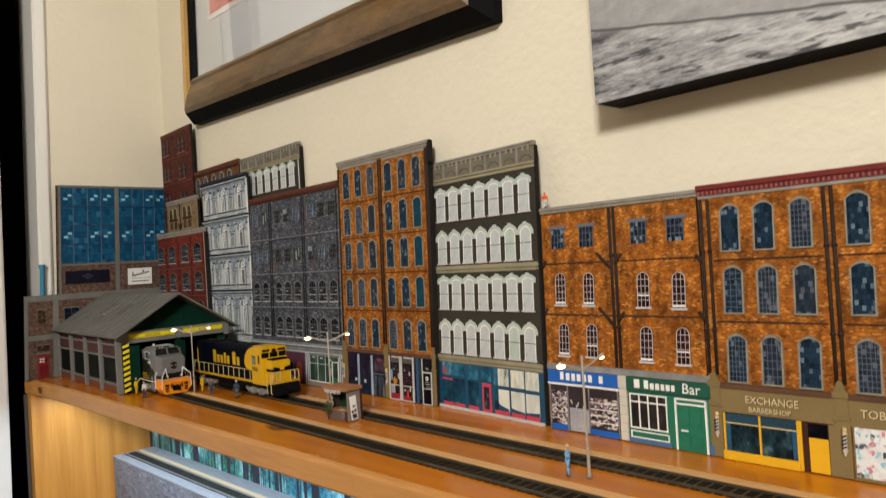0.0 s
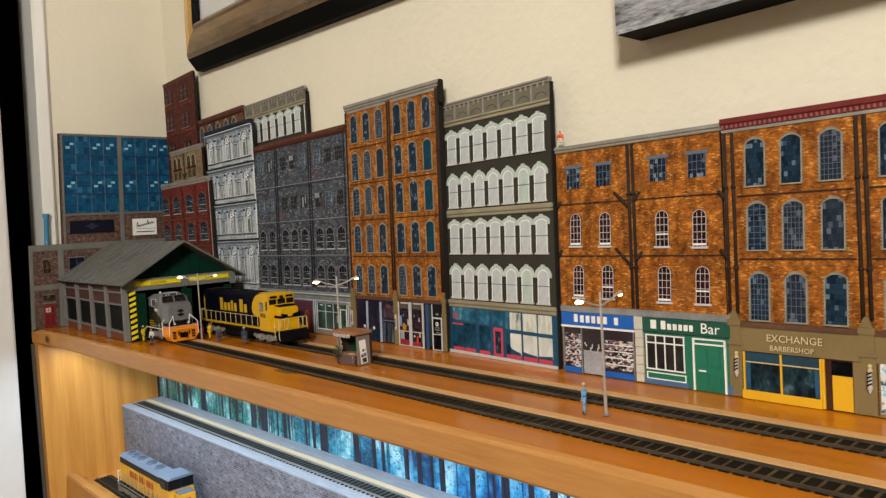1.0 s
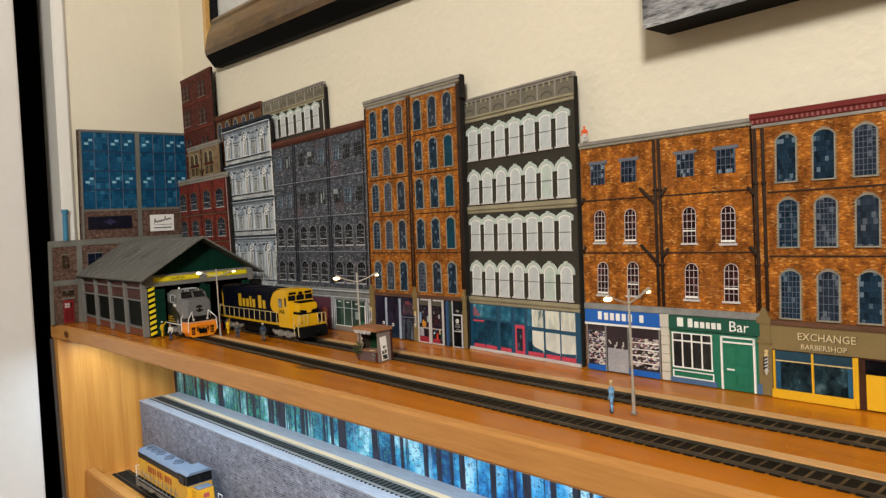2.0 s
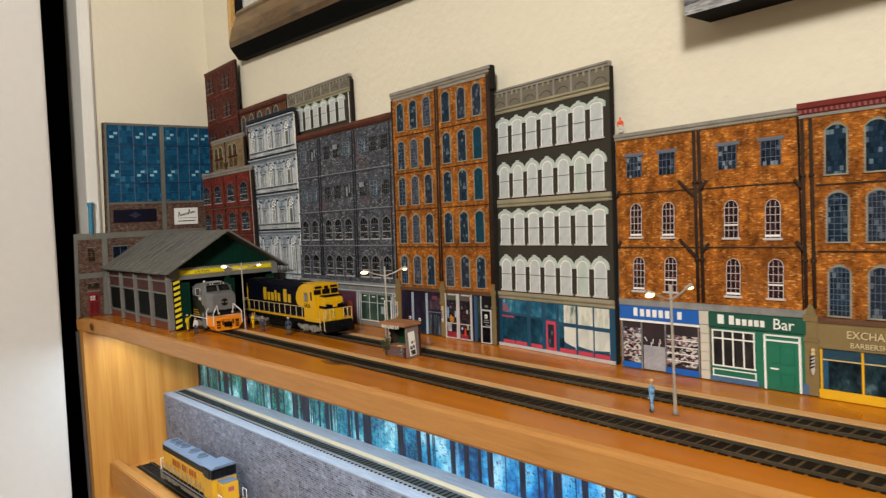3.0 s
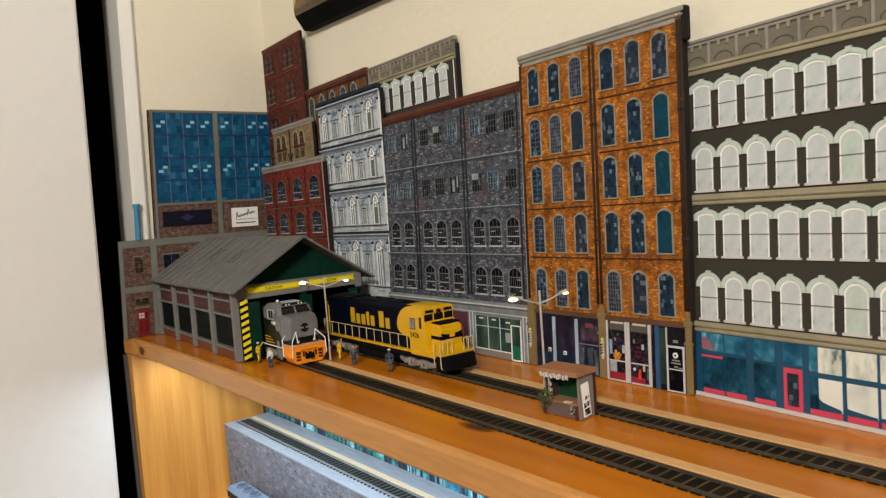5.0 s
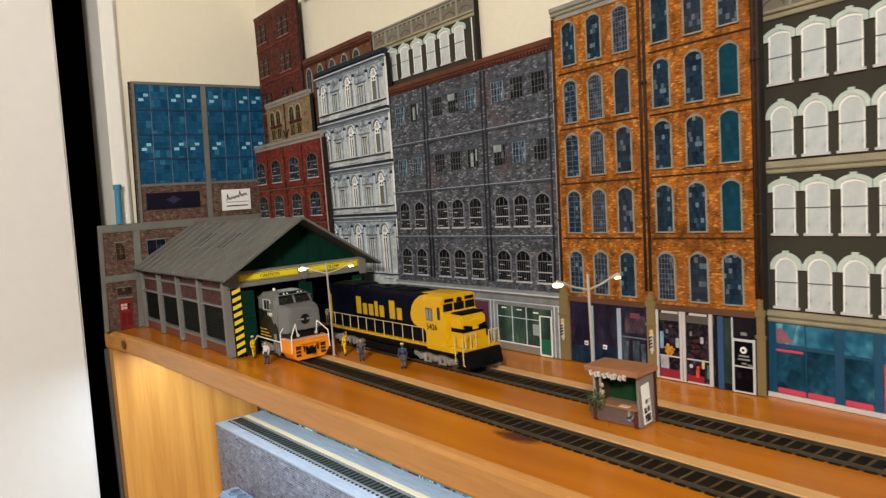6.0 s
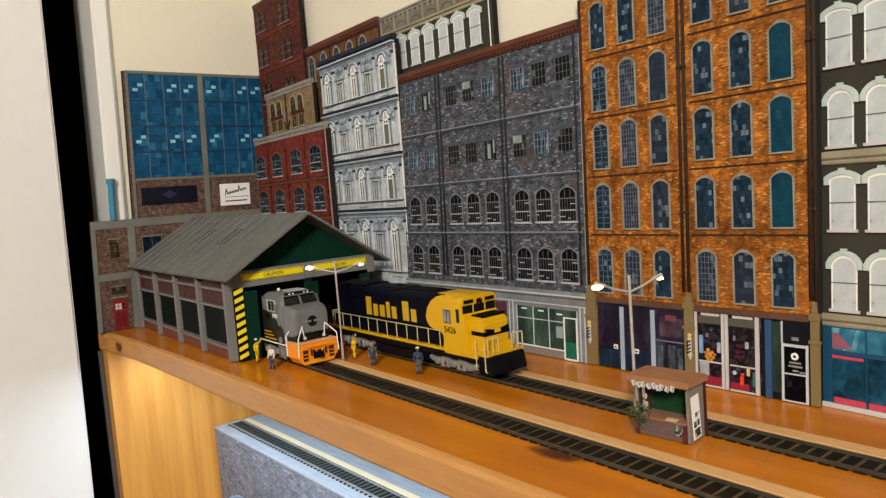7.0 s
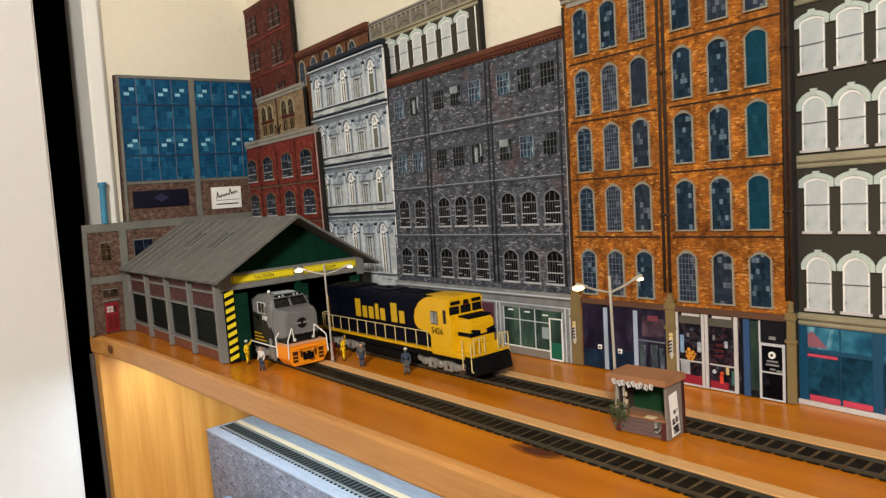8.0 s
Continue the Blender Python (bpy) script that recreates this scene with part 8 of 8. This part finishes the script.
def figure(x, y, turn, torso, legs, head="skin", z=0.0006, h=0.0205, label="", raise_arm=0, cap=None):
    """A small painted figurine, one plain mesh."""
    tones = [TONES[k] for k in (legs, torso, head, cap or head, "black")]
    bm = bmesh.new()
    k = h / 0.0218
    for s in (-1, 1):
        step = 0.0006 * s * k
        rod(bm, (s * 0.0013 * k, step, 0.0008 * k), (s * 0.0012 * k, step * 0.5, 0.0055 * k), 0.0009 * k, 0.0011 * k, 8, 0)
        rod(bm, (s * 0.0012 * k, step * 0.5, 0.0054 * k), (s * 0.0009 * k, 0, 0.0105 * k), 0.0011 * k, 0.0015 * k, 8, 0)
        ball(bm, (s * 0.0014 * k, step - 0.0006 * k, 0.0006 * k), 0.0009 * k, 0.9, 1.7, 0.7, 4, 6)
        rod(bm, (s * 0.0016 * k, 0, 0.0158 * k), (s * 0.0026 * k, 0, 0.0156 * k), 0.0011 * k, 0.0009 * k, 6, 1)
        if raise_arm and s == raise_arm:
            rod(bm, (s * 0.0025 * k, 0, 0.0156 * k), (s * 0.0044 * k, -0.0008 * k, 0.0172 * k), 0.0009 * k, 0.0008 * k, 6, 1)
            rod(bm, (s * 0.0044 * k, -0.0008 * k, 0.0172 * k), (s * 0.0058 * k, -0.0014 * k, 0.0196 * k), 0.0008 * k, 0.0006 * k, 6, 1)
            ball(bm, (s * 0.0059 * k, -0.0015 * k, 0.0199 * k), 0.0007 * k, slot=2, n=6)
        else:
            rod(bm, (s * 0.0026 * k, 0, 0.0157 * k), (s * 0.0034 * k, 0.0002 * k, 0.0122 * k), 0.0009 * k, 0.0008 * k, 6, 1)
            rod(bm, (s * 0.0034 * k, 0.0002 * k, 0.0122 * k), (s * 0.0031 * k, -0.0012 * k, 0.0096 * k), 0.0008 * k, 0.0006 * k, 6, 1)
            ball(bm, (s * 0.0031 * k, -0.0014 * k, 0.0092 * k), 0.0007 * k, slot=2, n=6)
    rod(bm, (0, 0, 0.0094 * k), (0, 0, 0.0112 * k), 0.0021 * k, 0.0018 * k, 10, 0)
    rod(bm, (0, 0, 0.0112 * k), (0, 0, 0.0150 * k), 0.0018 * k, 0.0024 * k, 10, 1)
    rod(bm, (0, 0, 0.0150 * k), (0, 0, 0.0168 * k), 0.0024 * k, 0.0011 * k, 10, 1)
    rod(bm, (0, 0, 0.0164 * k), (0, 0, 0.0178 * k), 0.0008 * k, 0.0007 * k, 8, 2)
    ball(bm, (0, -0.0002 * k, 0.0190 * k), 0.0014 * k, 0.9, 1.0, 1.2, 2, 10)
    ball(bm, (0, 0.0002 * k, 0.0198 * k), 0.0015 * k, 1.0, 1.1, 0.7, 3, 10)
    for v in bm.verts:
        v.co.y *= 0.85
    me = solid(bm, smooth=True)
    for t in tones:
        me.materials.append(t)
    ob = put("figurine", me, None, (x, y, z), (0, 0, turn))
    return tagged(ob, label, "figurine", "painted figurines")


figure(-0.892, 0.3005, 120, "yellow", "yellow", "grey", label="yellow overalls figurine waving beside the engine shed", raise_arm=1, cap="white")
figure(-0.857, 0.2975, 20, "white", "denim", label="figurine in blue dungarees standing by the locomotive", cap="grey")
figure(-0.837, 0.3505, -30, "red", "red", "grey", label="dark red figurine beside the lamp post", h=0.0195)
figure(-0.829, 0.3555, -60, "yellow", "yellow", "skin", label="yellow overalls figurine pointing at the locomotive", raise_arm=-1, cap="grey")
figure(-0.797, 0.3525, 60, "grey", "denim", "skin", label="figurine in grey shirt standing between the tracks", cap="grey", h=0.0195)
figure(-0.7475, 0.3595, 40, "denim", "grey", "grey", label="figurine in grey blue workwear between the tracks", cap="white", h=0.0205)
figure(-0.2860, 0.3555, -70, "blue", "blue", "skin", label="figurine in pale blue overalls by the street lamp", cap="hair")
figure(-0.858, 0.4165, 0, "denim", "black", "white", label="dark clothed figurine on the shop platform")
figure(-0.846, 0.4185, 10, "grey", "black", "skin", label="grey clothed figurine on the shop platform")
figure(-0.729, 0.4195, -20, "white", "black", "white", label="figurine in white shirt outside a shop", h=0.019)
figure(-0.3735, 0.4575, 30, "orange", "white", "orange", z=0.1762, h=0.0135, label="small red and white figurine perched on the roof")

# newspaper kiosk
kiosk = thing("news_kiosk", "brown card model news kiosk with posters", "kiosk", pose(-0.5622, 0.3595, 0.0006, 0, 0, 5) @ Matrix.Diagonal((0.89, 0.89, 0.9, 1)))
KW, KD = 0.0305, 0.0165
base = slab("counter", 0, KW, 0, KD, 0, 0.0098, KIOSKBROWN, kiosk, bevel=0.0004)
for k in range(4):
    slab("slat", 0.0022, KW - 0.0022, -0.0006, 0, 0.001 + 0.0022 * k, 0.0029 + 0.0022 * k, KIOSKSLAT, base, bevel=0.0002)
for x in (0.0, KW - 0.0022):
    slab("corner_post", x - 0.0002, x + 0.0024, -0.001, 0.0015, 0, 0.0098, plain("maroon_post_card", (0.08, 0.02, 0.018), 0.6), kiosk)
slab("counter_top", -0.0006, KW + 0.0004, -0.0016, 0.008, 0.0099, 0.0108, KIOSKROOF, kiosk, bevel=0.0003)
slab("back_wall", 0.0022, KW - 0.0002, KD - 0.0012, KD, 0.0099, 0.0302, KIOSKGREEN, kiosk, "dark green back wall")
slab("side_wall", 0, 0.0014, 0.003, KD, 0.0099, 0.0302, plain("dark_inner_card", (0.05, 0.035, 0.028), 0.7, var=0.2), kiosk)
sw = slab("side_wall", KW - 0.0001, KW + 0.0015, 0.0, KD, 0.0, 0.0302, plain("grey_brown_card", (0.19, 0.16, 0.14), 0.65, var=0.15), kiosk)
po = slab("poster", KW + 0.0015, KW + 0.0018, -0.0042, 0.0042, 0.0, 0.0235, WHITEP, sw, "white poster sheet with dark photographs")
po.matrix_basis = pose(0, 0.0082, 0.0012, 5, 0, 0)
for y0, y1, z0, z1 in ((-0.003, 0.0032, 0.001, 0.0055), (-0.0034, -0.0004, 0.0065, 0.0098), (0.0004, 0.0033, 0.0068, 0.0105), (-0.0012, 0.0031, 0.0118, 0.0142)):
    slab("photograph", KW + 0.0018, KW + 0.0020, y0, y1, z0, z1, PHOTOS, po)
slab("rear_post", KW - 0.0008, KW + 0.0022, KD - 0.0004, KD + 0.0018, 0.0, 0.0301, plain("maroon_rear_post_card", (0.05, 0.014, 0.012), 0.6), kiosk)
for x in (0.0012, 0.0055):
    slab("front_post", x - 0.0005, x + 0.0006, -0.0004, 0.0007, 0.0108, 0.0302, plain("weathered_post_card", (0.3, 0.26, 0.22), 0.6), kiosk)
bm = bmesh.new()
prism(bm, [(-0.003, 0.0302), (-0.0032, 0.0338), (KW + 0.0035, 0.0338), (KW + 0.0038, 0.0302)], -0.0042, KD + 0.002)
part("roof", bm, KIOSKROOF, kiosk, "tan wooden roof", bevel=0.0005)
rng = random.Random(4)
for i in range(9):
    p = slab("hanging_paper", -0.0012, 0.0012, -0.0002, 0.0, -0.0033, 0.0, OFFWHITE, kiosk)
    slab("photograph", -0.0008, 0.0008, -0.0003, -0.0002, -0.0028, -0.0006, PHOTOS, p)
    p.location, p.rotation_euler = (0.0018 + 0.0030 * i, -0.0044, 0.0312 - 0.0006 * (i % 2)), (radians(8), radians(rng.uniform(-32, 32)), 0)
slab("magazine", 0.0185, 0.0245, -0.001, 0.0025, 0.0108, 0.0113, plain("cream_magazine", (0.6, 0.5, 0.32), 0.6), kiosk)
p = slab("notice", -0.0019, 0.0019, -0.0003, 0, 0, 0.0068, PHOTOS, kiosk)
p.location, p.rotation_euler = (0.0262, -0.0018, 0.0038), (radians(-8), radians(8), 0)
bm = bmesh.new()
for i in range(190):
    c = Vector((rng.gauss(0.0030, 0.0030), -0.0026 + rng.gauss(0, 0.0012), 0.0118 + rng.gauss(0, 0.0027)))
    t = Matrix.Translation(c) @ Euler((rng.uniform(0, 6), rng.uniform(0, 6), rng.uniform(0, 6))).to_matrix().to_4x4()
    vs = [bm.verts.new(t @ Vector(q)) for q in ((-0.0011, 0, 0), (0, -0.0006, 0.0002), (0.0012, 0, 0), (0, 0.0006, 0.0002))]
    bm.faces.new(vs)
tagged(part("foliage", bm, LEAFY, kiosk, "olive green leaves"), kind="stuff")
bm = bmesh.new()
ball(bm, (0.0062, 0.001, 0.0215), 0.0011, 0.8, 0.7, 1.4)
box(bm, 0.0052, 0.0072, 0.0002, 0.0016, 0.0142, 0.0185)
part("hanging_bottle", bm, plain("straw_bottle", (0.5, 0.4, 0.25), 0.5), kiosk)

# ---- pictures on the wall ----
pic = thing("framed_picture", "dark bronze wooden framed picture with white mount", "picture", pose(-1.051, 0.4698, 0.371, 0, 2.44, 0))
PW, PH, FW = 0.634, 0.52, 0.058
BRONZE = woodgrain("bronze_brown_frame_wood", (0.022, 0.011, 0.004), (0.2, 0.112, 0.036), 0.33, 0.35, (2.2, 9, 9), 7)
FRAMEBLACK = plain("black_frame_edge", (0.005, 0.005, 0.0055), 0.6, var=0.2)
LITGOLD = plain("lit_gold_rail", (0.7, 0.42, 0.12), 0.25, metal=0.8, var=0.15)


def frame_rail(name, p0, p1, mat, label=""):
    """One moulded rail of the frame, mitred, its face sloping in to the mount."""
    bm = bmesh.new()
    a, b = Vector((p0[0], 0, p0[1])), Vector((p1[0], 0, p1[1]))
    along = (b - a).normalized()
    inn = Vector((-along.z, 0, along.x))
    prof = [(0, 0), (0, -0.011), (0.013, -0.029), (0.019, -0.033), (0.036, -0.0355), (FW - 0.009, -0.034), (FW - 0.006, -0.0365), (FW - 0.002, -0.035), (FW, -0.030), (FW, 0)]
    rows = []
    for base, s in ((a, 1), (b, -1)):
        rows.append([bm.verts.new(base + inn * u + along * (u * s) + Vector((0, v, 0))) for u, v in prof])
    for i in range(len(prof)):
        k = (i + 1) % len(prof)
        fc = bm.faces.new((rows[0][i], rows[0][k], rows[1][k], rows[1][i]))
        fc.material_index = 1 if i < 2 else 2 if i > 4 else 0
    bm.faces.new(rows[0])
    bm.faces.new(rows[1][::-1])
    return part(name, bm, mat, pic, label)


cs = [(0, 0), (PW, 0), (PW, PH), (0, PH)]
for i in range(4):
    # Left rail painted gold for the light it catches; its inner lip black.
    frame_rail("frame_rail", cs[i], cs[(i + 1) % 4], [LITGOLD if i == 3 else BRONZE, FRAMEBLACK, FRAMEBLACK if i == 3 else BRONZE], "mitred frame rail")
slab("mount", FW, PW - FW, -0.026, -0.022, FW, PH - FW, plain("white_picture_mount", (0.3, 0.3, 0.295), 0.4, var=0.03), pic, "white card mount")
ins = slab("print_border", FW + 0.042, PW - FW - 0.1, -0.0268, -0.026, FW + 0.072, PH - FW - 0.06, plain("grey_inner_mount", (0.42, 0.38, 0.35), 0.5), pic)
slab("print", FW + 0.05, PW - FW - 0.108, -0.0274, -0.0268, FW + 0.08, PH - FW - 0.068, plain("faded_red_print", (0.36, 0.11, 0.08), 0.5, var=0.4, scale=40), ins, "faded red picture print")
gm, nt, b = shader("picture_glass")
b.inputs["Base Color"].default_value = (1, 1, 1, 1)
b.inputs["Transmission Weight"].default_value = 1.0
b.inputs["Roughness"].default_value = 0.02
b.inputs["IOR"].default_value = 1.45
gl = slab("glazing", FW, PW - FW, -0.0295, -0.0285, FW, PH - FW, gm, pic)
gl.visible_shadow = False

canvas = thing("canvas_print", "black and white seascape canvas print with black edges", "canvas", pose(-0.305, 0.4698, 0.2448))
slab("stretcher", 0, 0.62, -0.0316, 0, 0, 0.42, FRAMEBLACK, canvas, "black canvas edge", 0.0008)
m, nt, b = shader("monochrome_beach_print")
v = coords(nt, 1, 1, 3.0)
big = noise_of(nt, v, 9.0, 5, 0.65, 0.5)
turned = nt.nodes.new("ShaderNodeMapping")
turned.inputs["Rotation"].default_value = (0, radians(32), 0)
turned.inputs["Scale"].default_value = (0.4, 1, 2.1)
nt.links.new(coords(nt), turned.inputs[0])
fine = noise_of(nt, turned.outputs[0], 110.0, 6, 0.8, 0.1)
stroke = noise_of(nt, turned.outputs[0], 70.0, 4, 0.6, 0.1)
sep = nt.nodes.new("ShaderNodeSeparateXYZ")
nt.links.new(coords(nt, 0.19, 1, 1), sep.inputs[0])
high = nt.nodes.new("ShaderNodeMath")
high.operation = "ADD"
nt.links.new(sep.outputs["X"], high.inputs[0])
nt.links.new(sep.outputs["Z"], high.inputs[1])
shore = nt.nodes.new("ShaderNodeMapRange")
shore.inputs[1].default_value, shore.inputs[2].default_value = 0.0, 0.1
nt.links.new(high.outputs[0], shore.inputs[0])
tone = mixed(nt, 0.6, big, fine)
col = ramp(nt, tone, [(0.38, (0.05, 0.05, 0.055)), (0.46, (0.19, 0.19, 0.2)), (0.53, (0.33, 0.33, 0.34)), (0.62, (0.52, 0.52, 0.52))])
col = mixed(nt, ramp(nt, stroke, [(0.55, (0, 0, 0)), (0.61, (0.9, 0.9, 0.9))]), col, (0.03, 0.03, 0.033))
beach = ramp(nt, mixed(nt, 0.5, big, noise_of(nt, coords(nt), 90.0, 4, 0.7)), [(0.35, (0.24, 0.24, 0.245)), (0.65, (0.37, 0.37, 0.37))])
col = mixed(nt, ramp(nt, shore.outputs[0], [(0.46, (0, 0, 0)), (0.55, (0.85, 0.85, 0.85))]), col, beach)
wobble = nt.nodes.new("ShaderNodeMath")
wobble.operation = "MULTIPLY_ADD"
wobble.inputs[1].default_value = 0.06
nt.links.new(noise_of(nt, coords(nt), 24.0, 2), wobble.inputs[0])
nt.links.new(shore.outputs[0], wobble.inputs[2])
col = mixed(nt, ramp(nt, wobble.outputs[0], [(0.545, (0, 0, 0)), (0.553, (0.9, 0.9, 0.9)), (0.563, (0.9, 0.9, 0.9)), (0.572, (0, 0, 0))]), col, (0.06, 0.06, 0.06))
nt.links.new(col, b.inputs["Base Color"])
b.inputs["Roughness"].default_value = 0.7
bumped(nt, b, fine, 0.0003, 0.3)
slab("print_face", 0.0002, 0.6198, -0.0322, -0.0317, 0.0002, 0.4198, m, canvas, "monochrome printed face")

# ---- the flats stand a little out of true ----
def lean(ob, k, pivot=0.0):
    for c in ob.children:
        if c.type == "MESH" and c.data.users == 1 and c.location.length < 1e-6:
            c.data.transform(Matrix(((1, 0, k, -k * pivot), (0, 1, 0, 0), (0, 0, 1, 0), (0, 0, 0, 1))))
            lean(c, k, pivot)
        else:
            c.location.x += k * (c.location.z - pivot)


LEANS = {"tall_brick_building": 0.01, "charcoal_stone_building": 0.012, "brick_bar_building": -0.029, "brick_shop_building": -0.022, "white_stone_building": 0.01, "grey_hotel_building": -0.014}
for name, k in LEANS.items():
    lean(scene.objects[name], k)
lean(scene.objects["office_building"], 0.035, 0.12)
